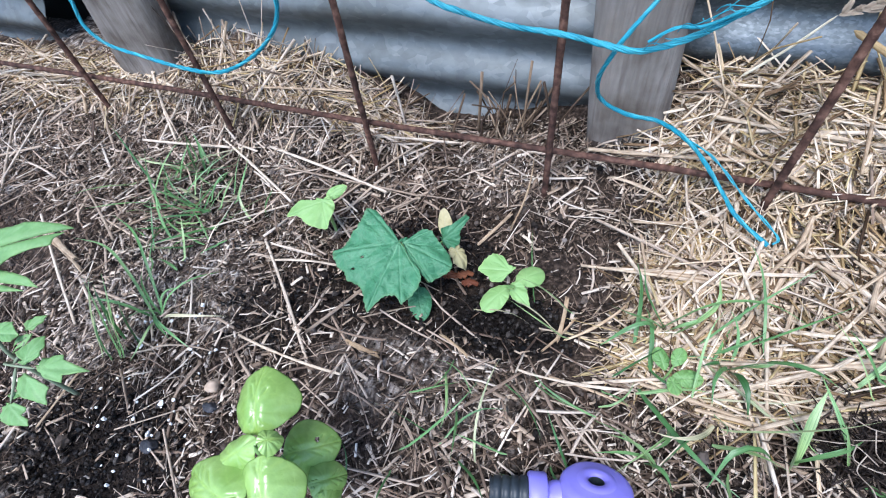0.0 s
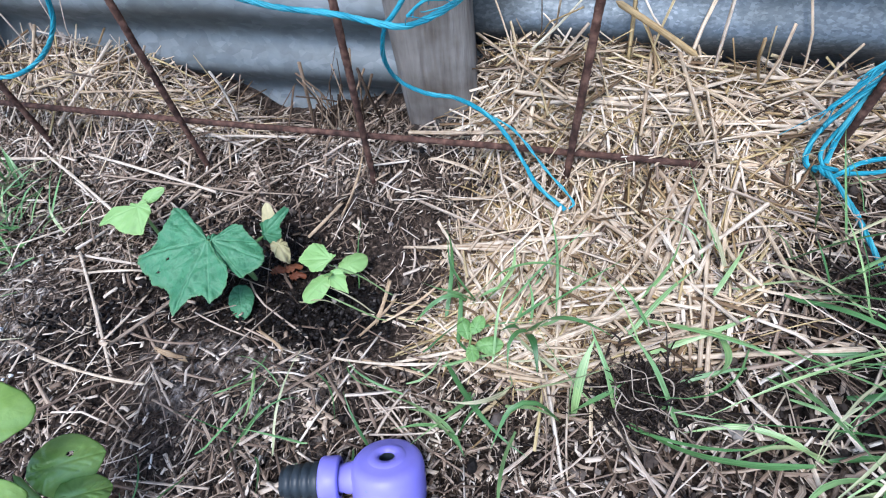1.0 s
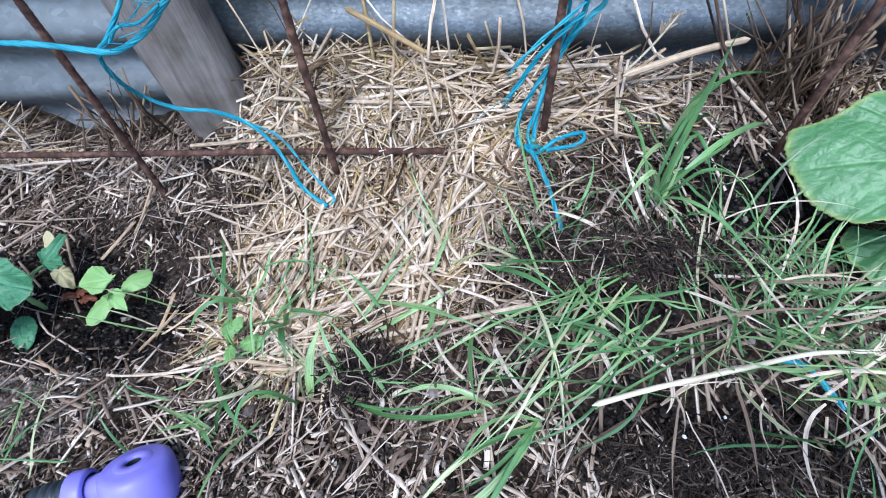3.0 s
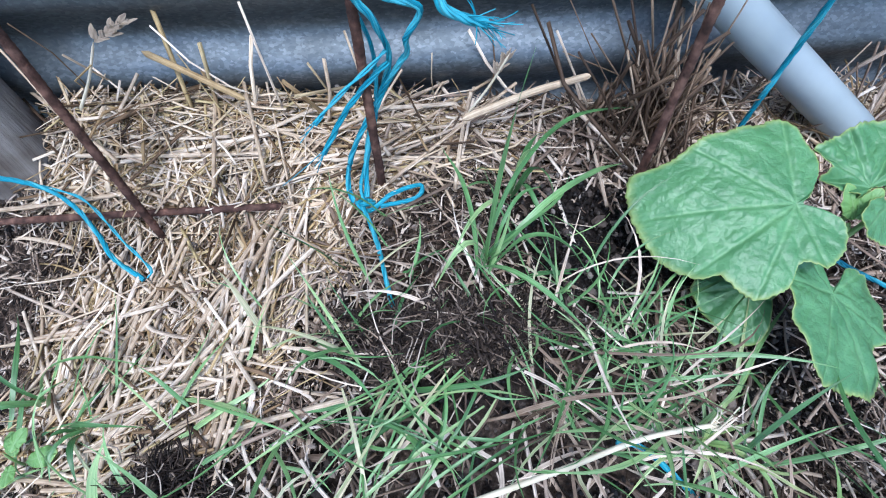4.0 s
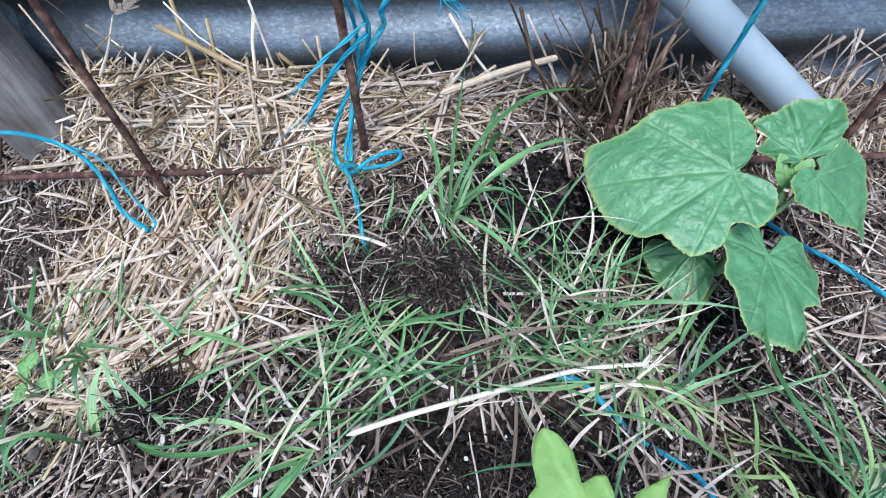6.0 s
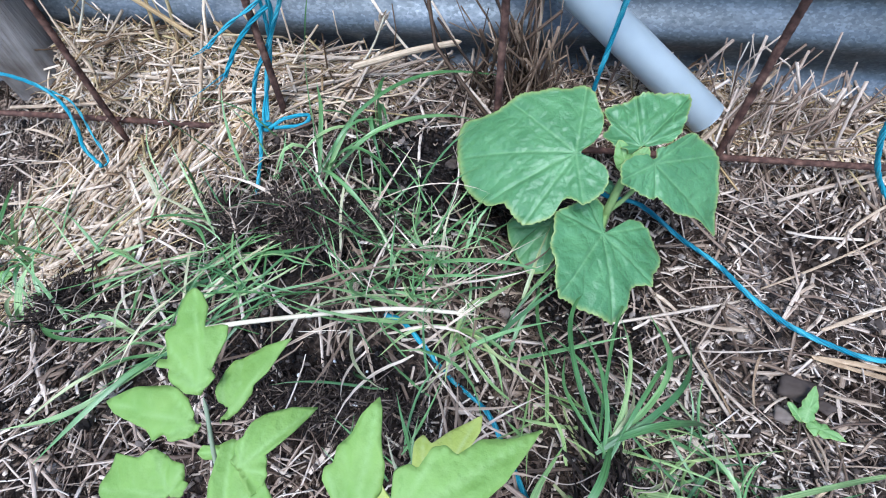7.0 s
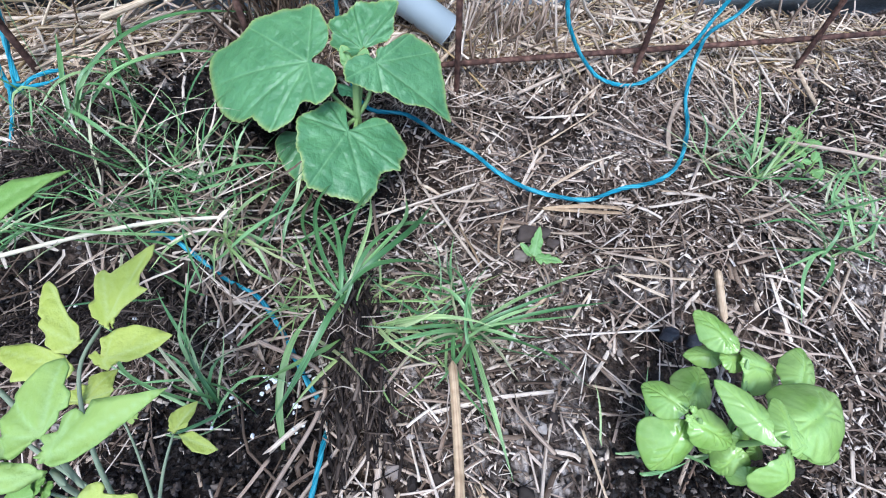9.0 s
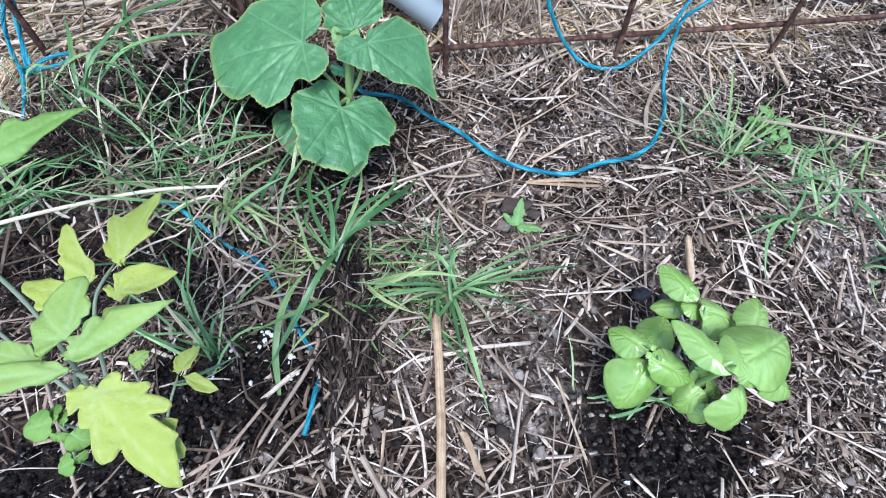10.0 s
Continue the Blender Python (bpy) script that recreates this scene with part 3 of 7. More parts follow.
# ---- the reinforcing mesh ----
def rod(name, a, b, r, parent, rib=0.00028, pitch=0.005):
    a, b = Vector(a), Vector(b)
    length = (b - a).length
    rows, sides = int(length / pitch * 4), 12
    turn = (b - a).to_track_quat("Z", "Y").to_matrix()
    s = np.linspace(0, length, rows)[:, None]
    th = (np.arange(sides) / sides * 2 * np.pi)[None, :]
    lug = np.clip(np.sin(2 * np.pi * s / pitch + th * 1.0) * 3 - 1.6, 0, 1) * rib
    seam = 0.5 * rib * (np.abs(np.cos(th)) > 0.96)
    rr = r + np.maximum(lug, seam + 0 * s) + 0.0001 * np.sin(s * 130 + th) + 0.0001 * np.sin(s * 333 + 2 * th)
    rr[0] *= 0.9
    rr[-1] *= 0.9
    wob = 0.0012 * np.sin(s * 9 + a.x * 40)
    loc = np.stack([rr * np.cos(th) + wob, rr * np.sin(th) + 0 * wob, s + 0 * th], -1).reshape(-1, 3)
    v = loc @ np.array(turn).T + np.array(a)
    k = np.arange(sides)
    q = np.concatenate([np.stack([i * sides + k, i * sides + (k + 1) % sides, (i + 1) * sides + (k + 1) % sides, (i + 1) * sides + k], -1) for i in range(rows - 1)])
    return under(quads(name, v, q, RUST), parent)


# ---- twine ----
def smooth_path(points, step=0.003):
    """Points along a smooth curve through those given."""
    p = np.array(points, float)
    p = np.r_[[2 * p[0] - p[1]], p, [2 * p[-1] - p[-2]]]
    out = []
    for i in range(1, len(p) - 2):
        n = max(2, int(np.linalg.norm(p[i + 1] - p[i]) / step))
        t = np.linspace(0, 1, n, endpoint=False)[:, None]
        a, b, c, d = p[i - 1], p[i], p[i + 1], p[i + 2]
        out.append(0.5 * (2 * b + (c - a) * t + (2 * a - 5 * b + 4 * c - d) * t**2 + (3 * b - a - 3 * c + d) * t**3))
    return np.r_[np.concatenate(out), [p[-2]]]


def frames_along(c):
    d = np.gradient(c, axis=0)
    d /= np.linalg.norm(d, axis=1)[:, None]
    u = np.cross(d, (0.3, 0.2, 1.0))
    u /= np.linalg.norm(u, axis=1)[:, None]
    return d, u, np.cross(d, u)


def tube_along(c, r, sides=8):
    """Corners and faces of a tube round the line c; r is one radius or one for each point."""
    d, u, w = frames_along(c)
    a = np.arange(sides) / sides * 2 * np.pi
    r = np.broadcast_to(r, len(c))
    v = c[:, None] + (u[:, None] * np.cos(a)[None, :, None] + w[:, None] * np.sin(a)[None, :, None]) * r[:, None, None]
    k = np.arange(sides)
    q = [np.stack([i * sides + k, i * sides + (k + 1) % sides, (i + 1) * sides + (k + 1) % sides, (i + 1) * sides + k], -1) for i in range(len(c) - 1)]
    return v.reshape(-1, 3), np.concatenate(q)


def gather(some):
    v, q, n = [], [], 0
    for a, b in some:
        v.append(a)
        q.append(b + n)
        n += len(a)
    return np.concatenate(v), np.concatenate(q)


def twine(points, r=0.0021, strands=5, lay=0.045, fray_end=0, seed=1):
    """Twisted strands along a line, with loose fibres at the end if it is frayed."""
    rng = np.random.default_rng(seed)
    c = smooth_path(points, 0.0018)
    d, u, w = frames_along(c)
    s = np.r_[0, np.cumsum(np.linalg.norm(np.diff(c, axis=0), axis=1))]
    pieces, grain = [], []
    for k in range(strands):
        a = 2 * np.pi * (s / lay + k / strands)
        line = c + (u * np.cos(a)[:, None] + w * np.sin(a)[:, None]) * (r * (0.5 + 0.1 * np.sin(s * 130 + 2 * k)))[:, None]
        pieces.append(tube_along(line, r * 0.45 * (1 + 0.15 * np.sin(s * 240 + 3 * k)), 7))
        turn = np.arange(7) / 7 * 2 * np.pi
        grain.append(np.stack([np.repeat(s[:, None] * 45, 7, 1), np.tile(np.cos(turn) * 2.6, (len(s), 1)), np.tile(np.sin(turn) * 2.6, (len(s), 1))], -1).reshape(-1, 3) + 37.0 * k + seed)
    for k in range(fray_end):
        base = c[-1 - rng.integers(0, 8)]
        out = d[-1] * rng.uniform(0.006, 0.02) + rng.normal(0, 0.007, 3)
        bend = rng.normal(0, 0.004, 3)
        t = np.linspace(0, 1, 7)[:, None]
        pieces.append(tube_along(base + out * t + bend * t**2, np.linspace(0.0005, 0.00025, 7), 4))
        grain.append(np.zeros((28, 3)) + k)
    return *gather(pieces), np.concatenate(grain)


def twine_part(name, points, parent, **kw):
    v, q, g = twine(points, **kw)
    return under(quads(name, v, q, ROPE, True, g), parent)


# ---- leaves ----
def filled_outline(b, step):
    """Corners and triangles that fill a closed outline, lobes and notches and all, about step apart."""
    lo, hi = b.min(0), b.max(0)
    p = np.stack(np.meshgrid(np.arange(lo[0], hi[0], step), np.arange(lo[1], hi[1], step)), -1).reshape(-1, 2)
    p[:, 0] += 0.5 * step * (np.round((p[:, 1] - lo[1]) / step) % 2)
    c, d = b[None], np.roll(b, -1, 0)[None]
    x, y = p[:, None, 0], p[:, None, 1]
    over = (c[..., 1] > y) != (d[..., 1] > y)
    cross = c[..., 0] + (y - c[..., 1]) * (d[..., 0] - c[..., 0]) / np.where(over, d[..., 1] - c[..., 1], 1)
    inside = (over & (x < cross)).sum(1) % 2 == 1
    clear = np.linalg.norm(p[:, None] - c, axis=-1).min(1) > 0.5 * step
    every = np.r_[b, p[inside & clear]]
    got = delaunay_2d_cdt([Vector(q) for q in every], [], [list(range(len(b)))], 1, 1e-7)
    tri = [(f if (got[0][f[1]] - got[0][f[0]]).cross(got[0][f[2]] - got[0][f[0]]) > 0 else f[::-1]) for f in got[2]]
    return np.array([tuple(v) for v in got[0]]), np.array(tri)


def leaf_object(name, rim, tips, place, x_axis, normal, mat, parent, rings=12, samples=96, cup=0.0, droop=0.0, ruffle=0.0008, vein=0.0007, tooth=0.0, holes=(), seed=0, label="", width=0.0016, arch=0.0, side_step=0.24, side_gain=0.3, side_turn=(0.6, 0.95), crease=2.6, fall=(0.0, 0.0, 0.0), filled=False):
    """A leaf blade: rim is its outline round the stalk's joint (0, 0), in metres; tips are the ends of its main veins. Side veins
    branch off them; fall is a way in the blade and how far it hangs down that way. The blade is furrowed along the veins and swells between them."""
    rng = np.random.default_rng(seed)
    rim, tips = np.array(rim, float), [np.array(t, float) for t in tips]
    p = np.r_[rim, rim[:1]]
    seg = np.r_[0, np.cumsum(np.linalg.norm(np.diff(p, axis=0), axis=1))]
    at = np.linspace(0, seg[-1], samples, endpoint=False)
    b = np.stack([np.interp(at, seg, p[:, i]) for i in (0, 1)], -1)
    for _ in range(2 if filled else 1 + samples // 40):
        b = (np.roll(b, 1, 0) + 2 * b + np.roll(b, -1, 0)) / 4 if samples > 130 else (np.roll(b, 1, 0) + 5 * b + np.roll(b, -1, 0)) / 7
    size = np.abs(b).max()
    if tooth:
        reach = np.linalg.norm(b, axis=1)
        saw = (at / 0.0052 + 0.35 * np.sin(at * 260 + seed)) % 1
        b *= (1 + tooth * (np.where(saw < 0.7, saw / 0.7, (1 - saw) / 0.3) - 0.4) / reach.clip(0.2 * size))[:, None]
    s = (np.arange(rings + 1) / rings) ** 0.85
    flat, near = b[None] * s[:, None, None], s[:, None]
    edge = np.repeat(np.clip((s - 0.93) / 0.07, 0, 1)[:, None] ** 1.5 * 0.8, samples, 1)
    if filled:
        flat, faces = filled_outline(b, size / 24)
        gap = np.linalg.norm(flat[:, None] - b[None], axis=-1).min(1)
        flat, near, edge = flat[None], (1 - np.clip(gap / (0.4 * size), 0, 1))[None], (np.clip(1 - gap / 0.0012, 0, 1) * 0.8)[None]
    lines = []
    for t in tips:
        lines.append((np.zeros(2), t, 1.0))
        ln = np.linalg.norm(t)
        for k in np.arange(0.2, 0.9, side_step):
            for sgn in (-1, 1):
                a = math.atan2(t[1], t[0]) + sgn * rng.uniform(*side_turn)
                o = t * (k + 0.06 * sgn + rng.uniform(-0.03, 0.03))
                lines.append((o, o + np.array([math.cos(a), math.sin(a)]) * ln * 0.45 * (1 - 0.5 * k), side_gain))
    shade, furrow = np.zeros(flat.shape[:2]), np.zeros(flat.shape[:2])
    for o, e, g in lines:
        w = e - o
        t = np.clip(((flat - o) @ w) / (w @ w), 0, 1)
        dist = np.linalg.norm(flat - o - t[..., None] * w, axis=-1)
        wd = width * (1.15 - 0.7 * t) * (0.6 + 0.4 * g)
        shade = np.maximum(shade, g * np.exp(-((dist / wd) ** 2)))
        furrow = np.maximum(furrow, g * np.exp(-((dist / (wd * crease)) ** 2)))
    ang = np.arctan2(flat[..., 1], flat[..., 0]) if filled else np.arctan2(b[:, 1], b[:, 0])[None]
    rad = np.linalg.norm(flat, axis=-1)
    z = -vein * furrow - cup * (rad / size) ** 2 - droop * (rad / size) ** 3 * (1 + 0.6 * np.sin(ang + seed))
    z -= fall[2] * np.clip((flat[..., 0] * fall[0] + flat[..., 1] * fall[1]) / size, 0, 1) ** 2
    half = np.abs(b[:, 1]).max()
    z -= arch * (np.abs(flat[..., 1]) / half) ** 1.7 + 0.5 * arch * (flat[..., 0] / size) ** 2
    k1, k2 = rng.uniform(0, 6.28, 2)
    z += ruffle * near ** 2 * (np.sin(ang * 7 + k1) + 0.7 * np.sin(ang * 13 + k2)) + ruffle * 0.4 * np.sin(flat[..., 0] * 330 + k1 + 2 * np.sin(flat[..., 1] * 150)) * np.sin(flat[..., 1] * 290 + k2)
    n = Vector(normal).normalized()
    x = Vector(x_axis)
    x = (x - n * x.dot(n)).normalized()
    m = Matrix((x, n.cross(x), n)).transposed()
    v = np.concatenate([flat, z[..., None]], -1).reshape(-1, 3)
    if filled:
        q = faces
    else:
        idx = np.arange((rings + 1) * samples).reshape(rings + 1, samples)
        nxt = np.roll(idx, -1, 1)
        q = np.stack([idx[:-1], idx[1:], nxt[1:], nxt[:-1]], -1)
        keep = np.ones(q.shape[:2], bool)
        for hx, hy, hr in holes:
            c = flat[:-1].copy()
            keep &= np.linalg.norm(c - (hx, hy), axis=-1) > hr
        q = q[keep]
    world_v = v @ np.array(m).T + np.array(place)
    ob = quads(name, world_v, q, mat)
    ca = ob.data.color_attributes.new("veins", "FLOAT_COLOR", "POINT")
    ca.data.foreach_set("color", np.stack([shade, edge, 0 * shade, 0 * shade + 1], -1).astype(np.float32).ravel())
    sol = ob.modifiers.new("thickness", "SOLIDIFY")
    sol.thickness, sol.offset = 0.0005, -1
    return under(ob, parent, label)


def oval(length, width, point=0.6, n=28, wide_at=0.42):
    """The outline of a simple leaf along +x from its base at (0, 0)."""
    t = np.linspace(0, 1, n // 2 + 1)
    k = math.log(0.5) / math.log(wide_at)
    h = width / 2 * np.sin(np.pi * t**k) ** point
    up = np.c_[t * length, h]
    return np.r_[up, np.c_[t[1:-1][::-1] * length, -h[1:-1][::-1]]]


LOBES = [(0, 0), (0.03, 0.3), (0.09, 0.8), (0.2, 1.0), (0.28, 0.9), (0.31, 0.55), (0.37, 0.58), (0.43, 0.95), (0.53, 0.86), (0.57, 0.72), (0.59, 0.46), (0.65, 0.46), (0.73, 0.5), (0.8, 0.38), (0.88, 0.22), (1, 0)]


def lobed(length, width, seed=0, depth=1.0):
    """The outline of a tomato leaflet: pointed, with blunt forward lobes each side."""
    rng = np.random.default_rng(seed)
    side = []
    for sgn in (1, -1):
        pts = []
        for t, h in LOBES:
            full = math.sin(math.pi * t**0.62) ** 0.8
            h = h * depth + full * (1 - depth) if 0 < t < 1 else 0
            tt = min(1, max(0, t + (0.03 * rng.normal() if 0.05 < t < 0.95 else 0)))
            pts.append((tt * length, sgn * width / 2 * h * (1 + 0.1 * rng.normal())))
        side.append(pts)
    return np.array(side[0] + side[1][1:-1][::-1])


def leaf_between(name, base, tip, width, mat, parent, shape="oval", face=(0, 0, 1), cup=0.1, arch=0.12, vein=0.0006, seed=0, label="", side_gain=0.4, ruffle=0.0004, samples=72, holes=(), depth=0.7, side_turn=(0.6, 0.95), crease=2.6, side_step=0.2, rings=14, **kw):
    """A leaf from base to tip, its face turned towards face."""
    base, tip = Vector(base), Vector(tip)
    d = tip - base
    ln = d.length
    rim = oval(ln, width, **kw) if shape == "oval" else lobed(ln, width, seed, depth)
    at = np.array([0.34 * ln, 0.0])
    n = Vector(face) - d.normalized() * Vector(face).dot(d.normalized())
    rim = rim - at
    tips = [np.array([ln * 0.62, 0]), np.array([-ln * 0.33, 0])]
    ob = leaf_object(name, rim, tips, base + d * 0.34, d, n, mat, parent, rings=rings, samples=samples, cup=cup * width, arch=arch * width, vein=vein, side_step=side_step, side_turn=side_turn, crease=crease, side_gain=side_gain, ruffle=ruffle, seed=seed, label=label, holes=holes, width=max(0.0006, width * 0.022))
    return ob


def stalk_part(name, points, r0, r1, mat, parent, label=""):
    c = smooth_path(points, 0.004)
    r = np.linspace(r0, r1, len(c))
    r[-1], r[0] = r1 * 0.15, r0 * 0.15
    v, q = tube_along(c, r, 10)
    run = np.r_[0, np.cumsum(np.linalg.norm(np.diff(c, axis=0), axis=1))]
    turn = np.arange(10) / 10 * 2 * np.pi
    g = np.stack([np.repeat(run[:, None] * 25, 10, 1), np.tile(np.cos(turn) * 3, (len(c), 1)), np.tile(np.sin(turn) * 3, (len(c), 1))], -1) + points[0][0] * 300
    return under(quads(name, v, q, mat, True, g.reshape(-1, 3)), parent, label)


# ---- grass ----
def blades(bases, heads, lengths, widths, lean, droop, rng, segs=9):
    """Corners and faces of grass blades: folded strips that rise, lean over and hang."""
    v, q, g, n = [], [], [], 0
    t = np.linspace(0, 1, segs)
    for b, h, ln, w, le, dr in zip(bases, heads, lengths, widths, lean, droop):
        ang = le + dr * t**1.4
        step = ln / (segs - 1)
        out = np.r_[0, np.cumsum(np.sin((ang[1:] + ang[:-1]) / 2))] * step
        up = np.r_[0, np.cumsum(np.cos((ang[1:] + ang[:-1]) / 2))] * step
        turn = h + rng.normal(0, 0.2) * t + rng.normal(0, 0.25) * t**2
        c = np.stack([b[0] + out * np.cos(turn), b[1] + out * np.sin(turn), b[2] + up], -1)
        floor = ground_z(c[:, 0], c[:, 1]) + 0.003
        c[:, 2] = np.where(c[:, 2] < floor, floor + 0.002 * rng.random(), c[:, 2])
        sd = np.stack([-np.sin(turn), np.cos(turn), 0 * t], -1)
        tw = rng.normal(0, 0.7) * t
        sd = sd * np.cos(tw)[:, None] + np.array([0, 0, 1.0]) * np.sin(tw)[:, None]
        wd = w * np.minimum(1, (1 - t) * 2.2 + 0.04) * np.minimum(1, 0.55 + t * 3)
        fold = np.stack([np.cos(turn) * np.cos(ang), np.sin(turn) * np.cos(ang), -np.sin(ang)], -1) * (wd * 0.10)[:, None]
        rows = np.stack([c - sd * wd[:, None] / 2 - fold * 0, c - fold, c + sd * wd[:, None] / 2], 1)
        v.append(rows.reshape(-1, 3))
        i = np.arange(segs - 1)[:, None] * 3
        q.append(np.concatenate([np.concatenate([i + a, i + a + 1, i + a + 4, i + a + 3], 1) for a in (0, 1)]) + n)
        n += segs * 3
        across = np.tile([-1.0, 0.0, 1.0], segs) * w * 900
        g.append(np.stack([np.repeat(t * ln * 30, 3), across, 0 * across], -1) + rng.uniform(0, 500, 3))
    return np.concatenate(v), np.concatenate(q), np.concatenate(g)


def tuft(x, y, count, length, width, mat, label, spread_r=0.012, heading=None, fan=math.pi, lean=(0.15, 0.9), droop=(0.2, 1.4), seed=0, name="grass_tuft", up=0.0):
    rng = np.random.default_rng(seed)
    xy = np.c_[x + rng.normal(0, spread_r, count), y + rng.normal(0, spread_r, count)]
    b = np.c_[xy, ground_z(xy[:, 0], xy[:, 1]) + up]
    heads = rng.uniform(-math.pi, math.pi, count) if heading is None else heading + rng.uniform(-fan, fan, count)
    v, q, g = blades(b, heads, rng.uniform(*length, count), rng.uniform(*width, count), rng.uniform(*lean, count), rng.uniform(*droop, count), rng)
    return tagged(quads(name, v, q, mat, True, g), label, "grass", "grass tufts", "stuff")


def ribbon(points, width, seed):
    """One grass blade along a smooth line: a tapering strip folded along its middle."""
    rng = np.random.default_rng(seed)
    c = smooth_path(points, 0.006)
    d, u, w = frames_along(c)
    t = np.linspace(0, 1, len(c))
    tw = rng.normal(0, 0.3) + rng.normal(0, 0.4) * t
    sd = u * np.cos(tw)[:, None] + w * np.sin(tw)[:, None]
    nm = np.cross(d, sd)
    wd = width * np.minimum(1, (1 - t) * 2.4 + 0.05) * np.minimum(1, 0.5 + t * 3)
    v = np.stack([c - sd * wd[:, None] / 2, c + nm * (wd * 0.14)[:, None], c + sd * wd[:, None] / 2], 1).reshape(-1, 3)
    i = np.arange(len(c) - 1)[:, None] * 3
    q = np.concatenate([np.concatenate([i + a, i + a + 1, i + a + 4, i + a + 3], 1) for a in (0, 1)])
    run = np.r_[0, np.cumsum(np.linalg.norm(np.diff(c, axis=0), axis=1))]
    grain = np.stack([np.repeat(run * 30, 3), np.tile([-1.0, 0.0, 1.0], len(c)) * width * 900, 0 * np.repeat(run, 3)], -1) + rng.uniform(0, 500, 3)
    return v, q, grain


def grass_plant(label, base, ends, mat, seed=0, spread_r=0.004):
    """A tuft whose blades run from base to ends (x, y, z, arch, width in mm), each bowed up by its arch."""
    rng = np.random.default_rng(seed)
    th = thing("grass_tuft", base, label, "grass", "grass tufts")
    for i, (x, y, z, arch, w) in enumerate(ends):
        b = np.array(base) + np.r_[rng.normal(0, spread_r, 2), -0.002]
        e = np.array((x, y, z))
        side = np.cross(e - b, (0, 0, 1)) * rng.normal(0, 0.10)
        low = b + (e - b) * 0.28 + side * 0.8 + (0, 0, arch)
        mid = b + (e - b) * 0.62 + side + (0, 0, arch * 0.95)
        for p in (low, mid, e):
            p[2] = max(p[2], gz(p[0], p[1]) + 0.002)
        v, q, g = ribbon([b, low, mid, e], w / 1000, seed * 50 + i)
        under(quads("blade", v, q, mat, True, g), th)
    return th


# ---- large structure ----
ground_sheet()
sheet("wall_1", -0.62, 0.045, 0.497, "grey galvanised corrugated iron sheet, dull and stained", DULL_ZINC)
sheet("wall_2", 0.03, 1.9, 0.487, "spangled galvanised corrugated iron sheet behind the straw", ZINC)
sheet("wall_3", -1.6, -0.83, 0.50, "pale galvanised corrugated iron sheet past the post", DULL_ZINC)
# Board added behind the gap; its near-black colour stands for the shade there.
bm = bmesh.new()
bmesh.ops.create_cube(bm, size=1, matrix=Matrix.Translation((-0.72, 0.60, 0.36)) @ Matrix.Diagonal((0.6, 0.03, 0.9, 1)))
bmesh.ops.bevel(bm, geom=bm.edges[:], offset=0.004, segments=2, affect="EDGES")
gap_shade_board = part("gap_backing", bm, GAP_SHADE, None)
tagged(gap_shade_board, "near-black board added to stand for shade in the gap between sheets", "wall", kind="structure")

post("fence_post", (0.0225, 0.452, 0.0), 0.072, 0.045, 0.7, -0.075, "grey weathered split timber post before the corrugated sheet", 3)
post("fence_post", (-0.604, 0.462, 0.0), 0.104, 0.05, 0.7, 0.17, "broad cracked grey timber post at a gap in the sheets", 8)

trellis = thing("mesh_trellis", (0.146, 0.39, 0.0), "rusty steel reinforcing mesh standing upright in the soil", "trellis")
for x in (-0.83, -0.633, -0.43, -0.233, -0.041, 0.146, 0.336, 0.537, 0.737, 0.941, 1.145, 1.34):
    rod("upright", (x, 0.383, gz(x, 0.383) - 0.05), (x + 0.002, 0.383, 0.62), 0.0031, trellis)
for z in (0.027, 0.227, 0.427):
    rod("crossbar", (-1.0, 0.392, z), (1.5, 0.392, z), 0.0030, trellis)

# ---- waste pipe ----
pipe = thing("plastic_pipe", (0.73, 0.42, 0.048), "pale grey plastic pipe leaning down into the straw", "pipe")
pa, pb = np.array((0.733, 0.4245, 0.047)), np.array((0.40, 0.50, 0.285))
ax = (pb - pa) / np.linalg.norm(pb - pa)
line = np.array([pa, pa + ax * 0.002, pa + ax * 0.2, pb])
ov, oq = tube_along(line, 0.0165, 40)
iv, iq = tube_along(line, 0.0143, 40)
k = np.arange(40)
rim_q = np.stack([k, (k + 1) % 40, 160 + (k + 1) % 40, 160 + k], -1)
under(quads("tube", np.r_[ov, iv], np.r_[oq, iq[:, ::-1] + 160, rim_q], PVC), pipe)

# ---- hose fitting ----
def lathe(profile, sides=40):
    """A turned shape round z from (radius, height) pairs."""
    bm = bmesh.new()
    rings = [[bm.verts.new((r * math.cos(2 * math.pi * i / sides), r * math.sin(2 * math.pi * i / sides), z)) for i in range(sides)] for r, z in profile]
    for a, b in zip(rings, rings[1:]):
        for i in range(sides):
            bm.faces.new((a[i], a[(i + 1) % sides], b[(i + 1) % sides], b[i]))
    return bm


fitting = thing("hose_fitting", (0.0525, 0.109, -0.0205), "purple plastic hose fitting with a black barbed tail", "hose fitting")
fitting.rotation_euler = (radians(39), radians(-2), radians(195))
part("cap", lathe([(0.0, -0.004), (0.0050, -0.004), (0.0052, 0.0236), (0.0058, 0.0246), (0.0085, 0.0250), (0.0112, 0.0247), (0.0120, 0.0240), (0.0126, 0.0237), (0.0175, 0.0232), (0.0206, 0.0220), (0.0226, 0.0195), (0.0236, 0.0150), (0.0238, 0.006), (0.0238, -0.006), (0.0225, -0.010), (0.0, -0.010)]), PURPLE, fitting)
# Black sleeve added in the hole, painting the darkness of its inside.
below(part("hole_shade", lathe([(0.0, 0.0), (0.0048, 0.0005), (0.0050, 0.0226)], 24), BLACK, fitting), fitting)
